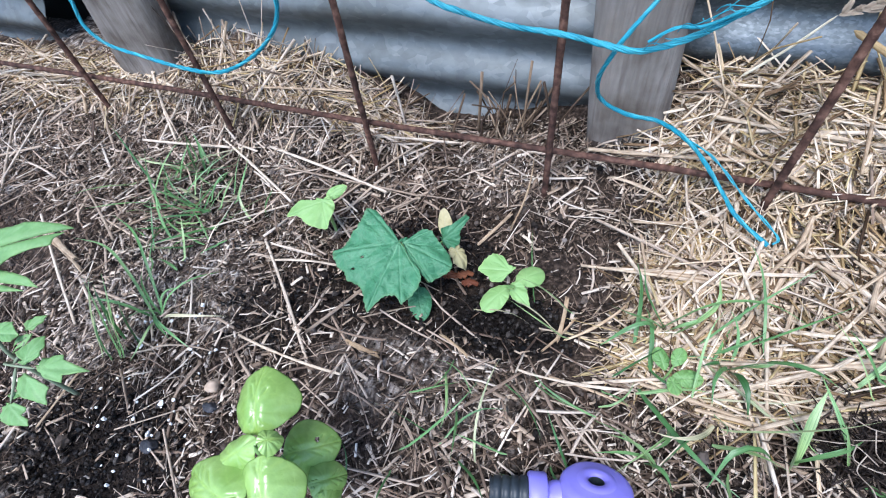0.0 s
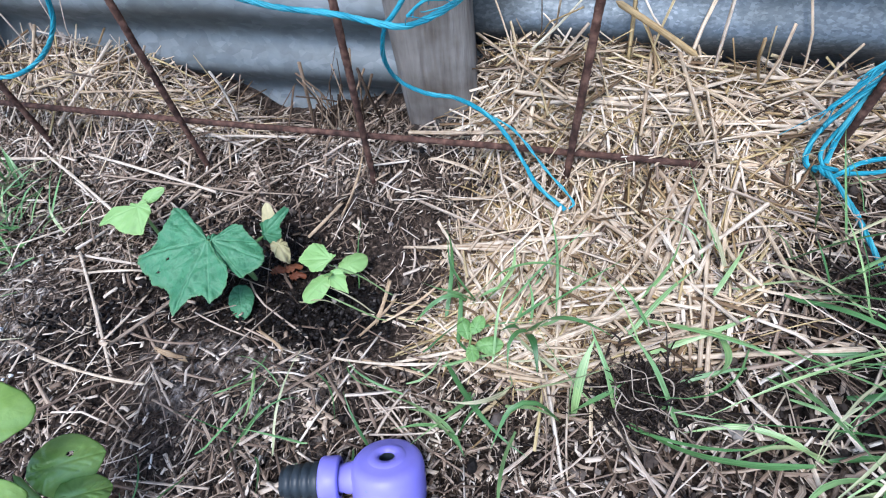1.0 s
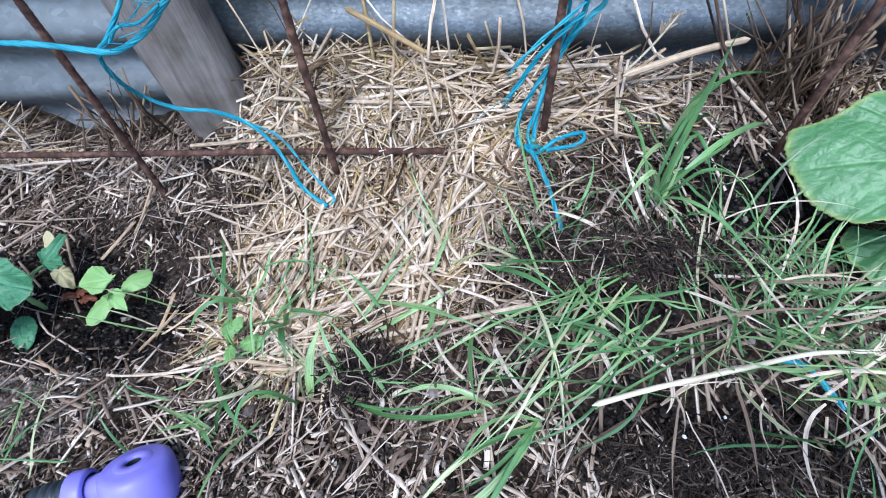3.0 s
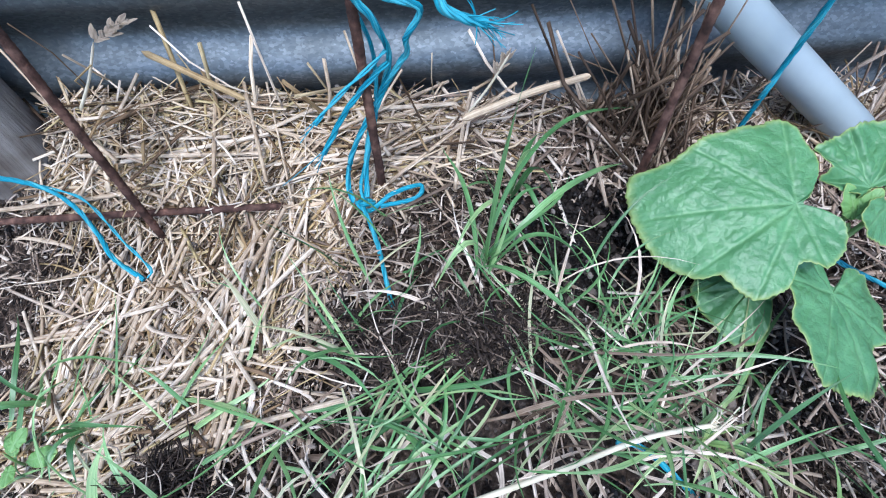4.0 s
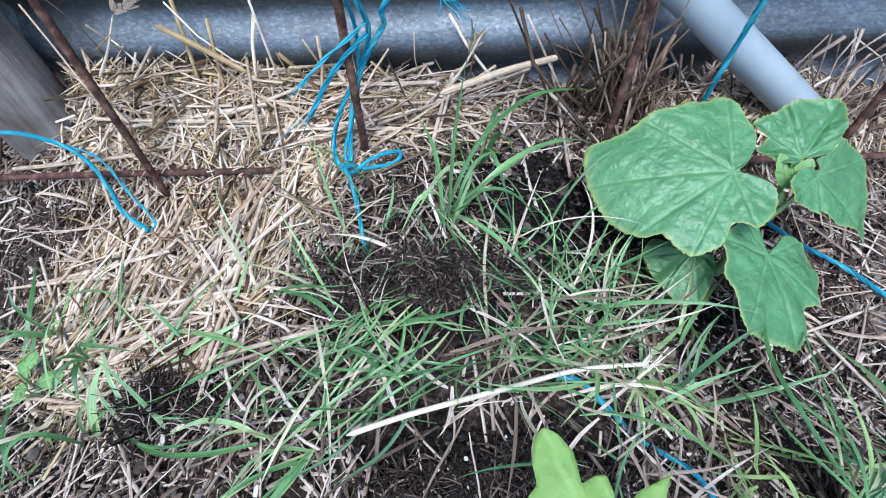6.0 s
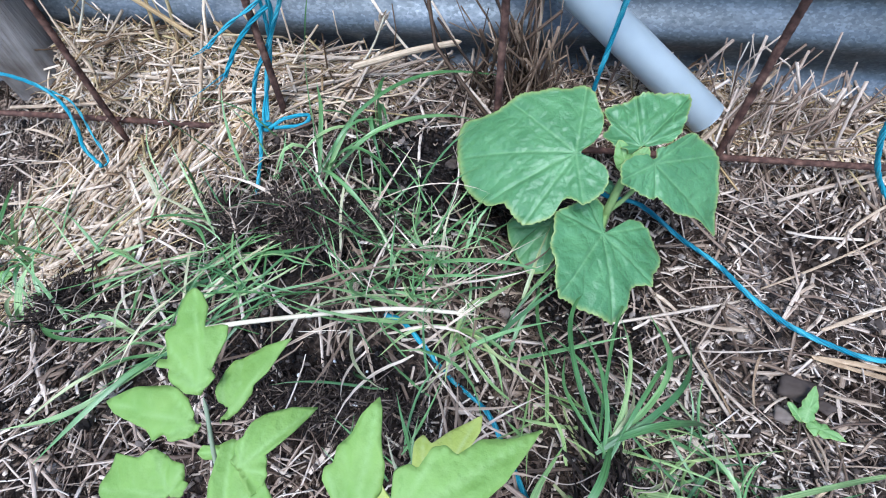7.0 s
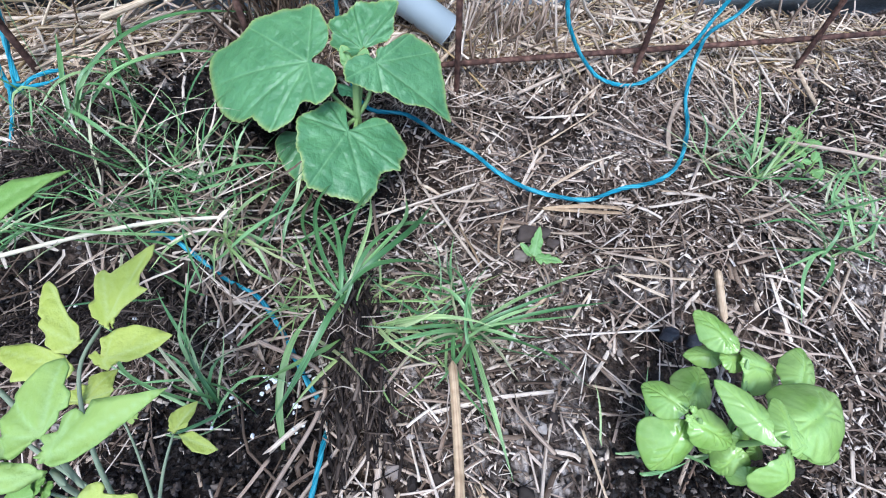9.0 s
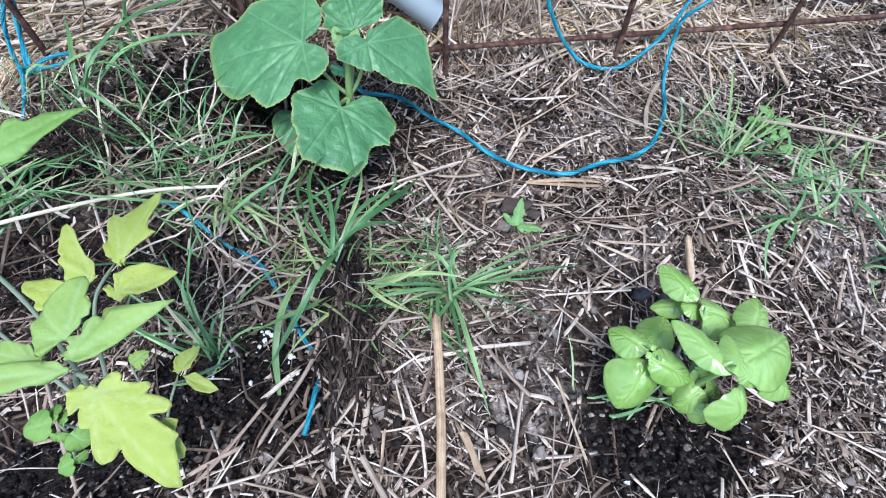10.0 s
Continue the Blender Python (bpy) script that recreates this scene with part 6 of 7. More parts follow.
tuft(0.51, 0.085, 17, (0.04, 0.09), (0.0014, 0.0030), GRASS, "tuft of fine green grass in dark soil", 0.02, heading=1.2, fan=2.2, lean=(0.4, 1.2), droop=(0.2, 0.8), seed=10)
tuft(-0.45, 0.305, 24, (0.03, 0.10), (0.0014, 0.0036), GRASS, "sparse green grass in the mulch", 0.03, heading=0.6, fan=2.6, lean=(0.4, 1.3), droop=(0.2, 0.8), seed=11)
tuft(-0.39, 0.25, 44, (0.03, 0.08), (0.0012, 0.003), GRASS, "sparse green grass in the mulch", 0.03, lean=(0.5, 1.3), droop=(0.2, 0.7), seed=12)
tuft(-0.365, 0.10, 8, (0.06, 0.10), (0.003, 0.0045), GRASS, "upright grass blades beside a tomato plant", 0.006, heading=1.4, fan=0.5, lean=(0.1, 0.4), droop=(0.1, 0.6), seed=14)
tuft(1.008, 0.225, 6, (0.05, 0.12), (0.0014, 0.003), PALE_GRASS, "long pale grass blades in grey mulch", 0.004, heading=0.6, fan=0.6, lean=(0.7, 1.2), droop=(0.0, 0.3), seed=16)
tuft(1.10, 0.06, 18, (0.04, 0.09), (0.002, 0.004), GRASS, "green grass at the edge of the mulch", 0.015, heading=2.6, fan=0.9, lean=(0.7, 1.2), droop=(0.1, 0.7), seed=25)
tuft(0.80, -0.005, 10, (0.03, 0.07), (0.0012, 0.003), GRASS, "fine grass blades beside basil", 0.008, heading=0.4, fan=1.2, lean=(0.5, 1.1), droop=(0.1, 0.6), seed=26)
for i, (x, y) in enumerate([(0.12, 0.235), (0.20, 0.225), (0.27, 0.215), (0.07, 0.215), (0.19, 0.175), (0.11, 0.18), (0.26, 0.26), (0.30, 0.25), (0.32, 0.20), (0.34, 0.24)]):
    tuft(x, y, 7 if y < 0.25 else 3, (0.035, 0.10), (0.0012, 0.0042), GRASS, "young green grass growing through straw", 0.012, heading=0.4 + 0.9 * math.sin(i * 2.2), fan=1.7, lean=(0.5, 1.2), droop=(0.3, 0.9), seed=30 + i)
tuft(0.335, 0.29, 24, (0.04, 0.09), (0.001, 0.0026), GRASS, "thin green grass in the straw", 0.03, lean=(0.3, 1.1), droop=(0.2, 0.8), seed=50)
tuft(0.03, 0.16, 21, (0.03, 0.08), (0.0008, 0.002), GRASS, "thin sprigs of grass in brown mulch", 0.05, lean=(0.5, 1.3), droop=(0.1, 0.8), seed=51)
tuft(-0.08, 0.13, 13, (0.03, 0.08), (0.0008, 0.0022), GRASS, "thin sprigs of grass in brown mulch", 0.04, lean=(0.5, 1.3), droop=(0.1, 0.8), seed=52)
tuft(0.48, 0.215, 60, (0.03, 0.10), (0.0008, 0.0026), CHAFF, "dead beige blades among the grass", 0.045, lean=(1.0, 1.45), droop=(0.0, 0.3), seed=62)
tuft(0.36, 0.20, 36, (0.03, 0.10), (0.0008, 0.003), CHAFF, "dead beige blades beside the pulled clump", 0.04, lean=(1.0, 1.45), droop=(0.0, 0.3), seed=63)
tuft(0.54, 0.11, 34, (0.03, 0.09), (0.0008, 0.0026), CHAFF, "dead beige blades on dark soil", 0.04, lean=(1.0, 1.45), droop=(0.0, 0.3), seed=64)
tuft(-0.39, 0.27, 30, (0.03, 0.09), (0.0008, 0.0024), CHAFF, "dead beige blades in old straw", 0.05, lean=(0.9, 1.45), droop=(0.0, 0.3), seed=65)
tuft(1.055, 0.165, 34, (0.03, 0.085), (0.001, 0.0032), GRASS, "spreading green grass in grey mulch", 0.022, heading=0.0, fan=3.1, lean=(0.8, 1.4), droop=(0.05, 0.4), seed=55)
tuft(0.995, 0.24, 26, (0.03, 0.085), (0.001, 0.0028), GRASS, "green grass and weeds in grey mulch", 0.018, heading=0.6, fan=2.4, lean=(0.7, 1.35), droop=(0.0, 0.4), seed=56)
tuft(1.12, 0.20, 22, (0.03, 0.08), (0.001, 0.003), PALE_GRASS, "spreading pale grass in grey mulch", 0.02, lean=(0.8, 1.4), droop=(0.0, 0.4), seed=57)
tuft(0.70, 0.115, 26, (0.03, 0.09), (0.001, 0.003), GRASS, "flat spreading grass on mulch", 0.018, lean=(1.0, 1.45), droop=(0.0, 0.3), seed=58)
tuft(0.60, 0.135, 22, (0.03, 0.08), (0.001, 0.0026), PALE_GRASS, "fine pale grass round bare roots", 0.02, lean=(0.6, 1.35), droop=(0.1, 0.5), seed=59)
tuft(0.655, 0.095, 20, (0.025, 0.07), (0.0008, 0.0022), PALE_GRASS, "fine pale grass on the mulch", 0.022, lean=(0.9, 1.4), droop=(0.0, 0.4), seed=60)
grass_plant("tuft of green grass with its bare roots showing", (0.616, 0.111, 0.05), [(0.597, 0.200, 0.049, 0.01, 3.4), (0.620, 0.242, 0.039, 0.01, 3.2), (0.638, 0.220, 0.030, 0.01, 3), (0.668, 0.230, 0.009, 0.02, 3.4), (0.690, 0.205, 0.023, 0.02, 4), (0.655, 0.248, 0.021, 0.012, 2.6), (0.707, 0.151, -0.006, 0.03, 4.6), (0.564, 0.041, 0.016, 0.02, 4.4), (0.583, 0.187, 0.044, 0.01, 2.4), (0.703, 0.209, -0.013, 0.03, 3), (0.599, 0.179, 0.029, 0.012, 2.2), (0.641, 0.187, -0.002, 0.02, 2.6)], GRASS, 70)
grass_plant("flat spreading tuft of green grass on mulch", (0.703, 0.094, 0.003), [(0.842, 0.138, 0.003, 0.014, 3.6), (0.790, 0.095, 0.005, 0.012, 3.2), (0.781, 0.035, 0.011, 0.016, 4.2), (0.712, -0.015, 0.022, 0.012, 3.8), (0.704, 0.006, 0.023, 0.012, 3), (0.634, 0.076, 0.037, 0.01, 3.2), (0.601, 0.077, 0.035, 0.008, 2.6), (0.678, 0.134, 0.012, 0.014, 3), (0.685, 0.154, 0.016, 0.016, 3.4), (0.766, 0.106, 0.009, 0.01, 2.8), (0.782, 0.115, 0.011, 0.01, 2.4), (0.821, 0.105, 0.001, 0.012, 2.8), (0.729, 0.045, 0.021, 0.01, 3), (0.671, 0.045, 0.027, 0.01, 2.8), (0.648, 0.061, 0.028, 0.01, 2.4), (0.716, 0.122, 0.022, 0.01, 2.6), (0.747, 0.068, 0.016, 0.008, 2.8), (0.766, 0.056, 0.016, 0.01, 3.2), (0.701, 0.147, 0.006, 0.01, 2.4), (0.627, 0.090, 0.041, 0.012, 2.6)], GRASS, 71)
grass_plant("tuft of arching green grass by the rusty mesh", (0.404, 0.292, 0.073), [(0.382, 0.372, 0.101, 0.01, 3.6), (0.555, 0.449, 0.064, 0.03, 3.2), (0.528, 0.397, 0.050, 0.03, 4), (0.479, 0.276, 0.054, 0.035, 3.8), (0.372, 0.272, 0.083, 0.03, 3.6), (0.462, 0.245, 0.066, 0.02, 3.4), (0.471, 0.358, 0.082, 0.02, 3), (0.448, 0.344, 0.087, 0.02, 2.6), (0.424, 0.333, 0.101, 0.008, 3), (0.392, 0.316, 0.096, 0.004, 2.6), (0.433, 0.316, 0.081, 0.01, 2.4), (0.453, 0.273, 0.065, 0.02, 2.6)], GRASS, 72)
grass_plant("pulled grass clump with long blades lying down", (0.37, 0.211, 0.061), [(0.275, 0.126, 0.033, 0.009, 2.0), (0.292, 0.128, 0.034, 0.008, 1.9), (0.308, 0.149, 0.040, 0.007, 1.7), (0.333, 0.130, 0.033, 0.008, 2.1), (0.324, 0.152, 0.040, 0.006, 1.7), (0.264, 0.197, 0.038, 0.006, 1.7), (0.227, 0.169, 0.028, 0.009, 1.6), (0.415, 0.191, 0.055, 0.005, 1.9), (0.394, 0.182, 0.052, 0.005, 1.9), (0.381, 0.174, 0.046, 0.005, 1.7), (0.357, 0.172, 0.052, 0.005, 1.9), (0.347, 0.178, 0.054, 0.005, 1.7), (0.292, 0.168, 0.041, 0.006, 1.6), (0.280, 0.150, 0.035, 0.007, 1.7), (0.314, 0.132, 0.034, 0.008, 1.7), (0.422, 0.209, 0.066, 0.005, 1.6), (0.435, 0.195, 0.056, 0.006, 1.7), (0.298, 0.208, 0.050, 0.005, 1.4), (0.320, 0.198, 0.057, 0.005, 1.6), (0.344, 0.220, 0.074, 0.004, 1.4)], GRASS, 73, 0.016)
grass_plant("more of the pulled clump, its blades lying down", (0.37, 0.211, 0.061), [(0.275, 0.126, 0.033, 0.009, 2.0), (0.292, 0.128, 0.034, 0.008, 1.9), (0.308, 0.149, 0.040, 0.007, 1.7), (0.333, 0.130, 0.033, 0.008, 2.1), (0.324, 0.152, 0.040, 0.006, 1.7), (0.264, 0.197, 0.038, 0.006, 1.7), (0.227, 0.169, 0.028, 0.009, 1.6), (0.415, 0.191, 0.055, 0.005, 1.9), (0.394, 0.182, 0.052, 0.005, 1.9), (0.381, 0.174, 0.046, 0.005, 1.7), (0.357, 0.172, 0.052, 0.005, 1.9), (0.347, 0.178, 0.054, 0.005, 1.7), (0.292, 0.168, 0.041, 0.006, 1.6), (0.280, 0.150, 0.035, 0.007, 1.7), (0.314, 0.132, 0.034, 0.008, 1.7), (0.422, 0.209, 0.066, 0.005, 1.6), (0.435, 0.195, 0.056, 0.006, 1.7), (0.298, 0.208, 0.050, 0.005, 1.4), (0.320, 0.198, 0.057, 0.005, 1.6), (0.344, 0.220, 0.074, 0.004, 1.4)], GRASS, 173, 0.026)
grass_plant("yellow-green pulled grass clump lying on mulch", (0.52, 0.189, 0.028), [(0.469, 0.161, 0.029, 0.012, 2.4), (0.539, 0.165, 0.026, 0.01, 2.2), (0.570, 0.169, 0.016, 0.014, 2.6), (0.595, 0.154, 0.008, 0.016, 2.4), (0.554, 0.197, 0.035, 0.012, 2.4), (0.550, 0.210, 0.047, 0.01, 2.6), (0.568, 0.231, 0.039, 0.01, 3), (0.505, 0.163, 0.033, 0.01, 2.2), (0.534, 0.147, 0.019, 0.012, 2.4), (0.560, 0.144, 0.014, 0.014, 2.6), (0.580, 0.138, 0.010, 0.014, 2.4), (0.489, 0.177, 0.040, 0.012, 2.2), (0.518, 0.148, 0.026, 0.01, 2.2), (0.547, 0.177, 0.030, 0.01, 2.2), (0.561, 0.193, 0.026, 0.012, 2.2), (0.590, 0.173, 0.010, 0.014, 2.2)], PALE_GRASS, 74)
grass_plant("spreading green grass in grey mulch", (1.009, 0.223, -0.006), [(1.093, 0.272, -0.003, 0.008, 2.6), (1.058, 0.253, 0.007, 0.008, 2.2), (0.951, 0.237, 0.004, 0.012, 2.6), (0.954, 0.257, 0.004, 0.012, 2.4), (1.074, 0.212, -0.003, 0.01, 2.6), (0.973, 0.193, 0.004, 0.008, 2.2), (1.008, 0.183, 0.004, 0.008, 2.2), (0.989, 0.258, 0.008, 0.008, 2)], GRASS, 75)
grass_plant("broad spreading green grass in grey mulch", (1.018, 0.127, 0.0), [(1.068, 0.107, 0.002, 0.012, 4), (0.959, 0.136, 0.008, 0.012, 3), (0.962, 0.069, -0.001, 0.012, 3.4), (1.040, 0.160, 0.017, 0.01, 2.6), (1.072, 0.148, 0.008, 0.01, 2.6), (0.987, 0.092, 0.002, 0.01, 2.8), (0.955, 0.155, 0.012, 0.014, 2.6), (1.031, 0.095, 0.001, 0.008, 2.6), (0.994, 0.159, 0.016, 0.01, 2.4), (0.959, 0.112, 0.006, 0.01, 2.4), (1.073, 0.131, 0.004, 0.01, 2.2)], GRASS, 76)
grass_plant("young green grass growing through straw", (0.085, 0.253, -0.018), [(0.110, 0.289, 0.022, 0.012, 4), (0.038, 0.230, -0.024, 0.02, 3.4), (0.039, 0.260, -0.008, 0.014, 3), (0.108, 0.265, 0.001, 0.012, 3), (0.057, 0.286, 0.019, 0.006, 2.6), (0.176, 0.263, 0.016, 0.03, 3.2)], GRASS, 77)
grass_plant("young green grass at the front of the straw bed", (0.128, 0.229, -0.011), [(0.138, 0.195, -0.005, 0.014, 5), (0.106, 0.224, -0.006, 0.01, 3), (0.151, 0.233, 0.015, 0.012, 3.2), (0.184, 0.222, 0.018, 0.03, 4), (0.117, 0.198, -0.009, 0.01, 3)], GRASS, 78)
grass_plant("long flattened green grass blades trailing beside the tomato", (0.319, 0.146, 0.033), [(0.225, 0.085, 0.021, 0.006, 4.2), (0.262, 0.067, 0.023, 0.008, 3.6), (0.258, 0.091, 0.023, 0.006, 3.2), (0.237, 0.089, 0.022, 0.004, 3.0), (0.263, 0.106, 0.023, 0.006, 3.4), (0.269, 0.124, 0.024, 0.008, 3.0), (0.252, 0.111, 0.022, 0.007, 3.2)], GRASS, 91)
grass_plant("thin green grass blades lying over mulch and stems", (0.295, 0.159, 0.033), [(0.18, 0.176, 0.009, 0.006, 4.0), (0.221, 0.164, 0.019, 0.008, 3.2), (0.36, 0.166, 0.033, 0.006, 3.4), (0.247, 0.152, 0.022, 0.006, 3.0)], GRASS, 92)
grass_plant("green grass blades beside the purple hose fitting", (0.087, 0.148, -0.021), [(0.038, 0.164, -0.008, 0.012, 3.4), (0.046, 0.144, -0.015, 0.01, 2.6), (0.097, 0.135, -0.013, 0.01, 3.6), (0.109, 0.174, -0.004, 0.01, 2.6), (0.053, 0.159, -0.014, 0.008, 2.6)], GRASS, 79)
grass_plant("broad grass blades lying over brown mulch", (0.159, 0.171, -0.001), [(0.170, 0.212, 0.031, 0.006, 6), (0.113, 0.140, -0.002, 0.02, 3.6), (0.191, 0.190, 0.021, 0.012, 3.4), (0.160, 0.188, 0.017, 0.008, 3)], GRASS, 80)
grass_plant("long arching grass blades behind the pulled clump", (0.429, 0.358, 0.062), [(0.452, 0.363, 0.117, 0.02, 4), (0.444, 0.353, 0.108, 0.02, 3.4), (0.455, 0.321, 0.085, 0.03, 4), (0.400, 0.335, 0.113, 0.01, 3.2), (0.381, 0.289, 0.081, 0.02, 3), (0.450, 0.304, 0.067, 0.03, 3.4), (0.393, 0.331, 0.103, 0.008, 2.6)], GRASS, 81)
grass_plant("small green grass tuft in old straw", (-0.445, 0.323, -0.029), [(-0.450, 0.348, 0.002, 0.006, 3.4), (-0.466, 0.312, -0.010, 0.01, 2.8), (-0.381, 0.354, -0.006, 0.012, 2.8), (-0.524, 0.314, -0.015, 0.012, 2.4), (-0.400, 0.301, -0.024, 0.008, 2.6), (-0.455, 0.338, 0.001, 0.006, 2.4), (-0.399, 0.330, -0.011, 0.01, 2.4), (-0.451, 0.294, -0.021, 0.01, 2.4)], GRASS, 82)
grass_plant("thin grass blades lying on dark soil", (-0.358, 0.145, -0.036), [(-0.431, 0.137, -0.027, 0.012, 2.8), (-0.474, 0.182, 0.001, 0.02, 2.6), (-0.351, 0.099, -0.036, 0.01, 3), (-0.328, 0.128, -0.034, 0.01, 3), (-0.285, 0.162, -0.027, 0.014, 3), (-0.386, 0.123, -0.034, 0.01, 2.4), (-0.299, 0.125, -0.033, 0.01, 2.6), (-0.389, 0.175, -0.014, 0.01, 2.4), (-0.465, 0.222, -0.006, 0.02, 2.6), (-0.343, 0.173, -0.021, 0.01, 2.4), (-0.319, 0.202, -0.024, 0.014, 2.2)], GRASS, 83)
grass_plant("upright fine grass in dark soil", (0.52, 0.066, -0.001), [(0.460, 0.123, 0.022, 0.02, 2.6), (0.506, 0.101, 0.032, 0.01, 2.8), (0.486, 0.083, 0.008, 0.01, 2.6), (0.511, 0.088, 0.019, 0.008, 2.4), (0.478, 0.104, 0.016, 0.01, 2.4), (0.540, 0.093, 0.022, 0.01, 2.4), (0.505, 0.122, 0.038, 0.012, 2.4), (0.533, 0.102, 0.033, 0.008, 2.2)], GRASS, 84)
grass_plant("single broad pale grass blade on dark soil", (0.565, 0.03, 0.007), [(0.598, 0.119, 0.031, 0.012, 4.6)], PALE_GRASS, 85)
tall = thing("grass_stalk", (0.404, 0.292, 0.073), "single tall green grass stalk in the tuft", "grass", "grass tufts")
bv, bq, bg = ribbon([(0.404, 0.292, 0.073), (0.408, 0.297, 0.14), (0.414, 0.304, 0.182), (0.421, 0.312, 0.21)], 0.0036, 91)
under(quads("blade", bv, bq, GRASS, True, bg), tall)

# ---- upright dead stems ----
def dead_stems(x, y, count, height, label, seed, rx=0.02, ry=0.012, mat=None):
    rng = np.random.default_rng(seed)
    c = np.c_[rng.normal(x, rx, count), rng.normal(y, ry, count)]
    h = rng.uniform(*height, count)
    pitch, head = np.radians(rng.uniform(34, 88, count)), rng.uniform(0, 6.28, count)
    z = ground_z(c[:, 0], c[:, 1]) + h * 0.5 * np.sin(pitch) - 0.01
    w = 0.0008 + 0.0024 * rng.random(count) ** 2
    v, q, g = strips(np.c_[c, z], head, pitch, h, w, w * 0.7, rng.normal(0, 0.007, count), roll=rng.uniform(0, 6, count))
    th = thing("dead_stem_clump", (x, y, gz(x, y)), label, "dead stems")
    per, faces = len(v) // count, q[: len(q) // count]
    for i in range(count):
        under(quads("stem", v[i * per : (i + 1) * per], faces, mat or OLD_STRAW, True, g[i * per : (i + 1) * per]), th)
    return th


dead_stems(0.558, 0.438, 120, (0.04, 0.15), "clump of dead brown stems against the sheet", 1, 0.028, 0.013, BROWN_STEM)
dead_stems(0.80, 0.44, 90, (0.04, 0.10), "dead straw stems leaning by the pipe", 2, 0.045, 0.016)
dead_stems(-0.10, 0.455, 34, (0.04, 0.10), "thin dead twigs against the sheet", 3, 0.03, 0.01, BROWN_STEM)
dead_stems(0.27, 0.462, 22, (0.05, 0.10), "straw ends standing at the sheet", 4, 0.10, 0.008, STRAW)
dead_stems(-0.45, 0.46, 26, (0.04, 0.09), "straw ends standing at the sheet", 5, 0.14, 0.01)
dead_stems(1.0, 0.45, 40, (0.03, 0.08), "straw ends standing at the sheet", 6, 0.14, 0.012)

# ---- mulch and straw ----
VIEW = (-1.0, 1.4, -0.22, 0.478)


def not_wet(x, y):
    return (1 - 0.93 * blobs(x, y, WET_SOIL)) * np.clip(0.75 + 0.8 * waves(x * 0.9, y * 0.9), 0.25, 1)


def pale(x, y):
    return blobs(x, y, PALE_BED)


def old(x, y):
    return np.clip(np.maximum(blobs(x, y, OLD_BED), 0.05) * (1 - 0.75 * blobs(x, y, WET_SOIL)), 0, 1)


def chips(x, y):
    return not_wet(x, y) * (1 - 0.7 * pale(x, y)) * (1 - 0.85 * bare(x, y)) * (1 - 0.45 * crusted(x, y))


litter("mulch_chips", 100000, chips, VIEW, (0.0025, 0.014), (0.0003, 0.0012), MULCH, "grey-brown rotted straw mulch in small fragments", lambda x, y: 0.010 + 0 * x, rows=2, tilt=0.3, flat=0.8)
litter("bent_chips", 24000, chips, VIEW, (0.008, 0.03), (0.0003, 0.0011), MULCH, "bent brown shreds in the rotted mulch", lambda x, y: 0.006 + 0 * x, rows=5, tilt=0.25, flat=0.8, bow=0.11)
litter("chaff", 13000, lambda x, y: not_wet(x, y) * (1 - 0.8 * pale(x, y)) * (1 - 0.6 * bare(x, y)), VIEW, (0.004, 0.017), (0.001, 0.0032), CHAFF, "brown and beige flakes of rotted chaff", lambda x, y: 0.006 + 0 * x, rows=3, tilt=0.16, flat=0.25, thick=0.16, bow=0.1)


def straw_lay(x, y):
    """Stalks lie towards the viewer on the bed's front slope and along the sheet at its back."""
    n = len(x)
    along = np.clip((y - 0.36) / 0.05, 0, 1)
    base = np.where(RNG.random(n) < np.maximum(along, np.clip((0.275 - y) / 0.03, 0, 0.85)), 0.05, 1.65)
    loose = RNG.random(n) < 0.35
    return np.where(loose, RNG.uniform(0, 2 * np.pi, n), base + RNG.normal(0, 0.5, n))


def dried(x, y):
    """Where the mulch has dried pale: most of the far end, and the crusts."""
    return np.clip(np.maximum(np.clip((x - 0.62) / 0.12, 0, 0.8), np.maximum(crusted(x, y), 0.35 * blobs(x, y, [(-0.15, 0.1, 0.3, 0.1, 1)]))), 0, 1) * not_wet(x, y) * (1 - 0.8 * bare(x, y)) * (1 - pale(x, y))


litter("dry_chips", 26000, dried, VIEW, (0.002, 0.012), (0.0004, 0.0019), DRY_MULCH, "pale dried fragments of straw mulch", lambda x, y: 0.003 + 0 * x, rows=2, tilt=0.18, flat=0.7)


litter("broad_flakes", 2300, lambda x, y: np.clip(0.25 + x, 0.25, 1) * not_wet(x, y) * (1 - pale(x, y)) * (1 - 0.55 * bare(x, y)), VIEW, (0.008, 0.034), (0.0016, 0.0042), CHAFF, "broad flat flakes of broken straw on the mulch", lambda x, y: 0.002 + 0 * x, rows=5, tilt=0.12, flat=0.3, thick=0.14, bow=0.05)


def off_bar(x, y):
    """Thinner straw just in front of the low bar, which lies bare there."""
    return 1 - 0.93 * np.exp(-(((y - 0.378) / 0.024) ** 2)) * np.clip((x - 0.03) / 0.02, 0, 1) * np.clip((0.29 - x) / 0.02, 0, 1)


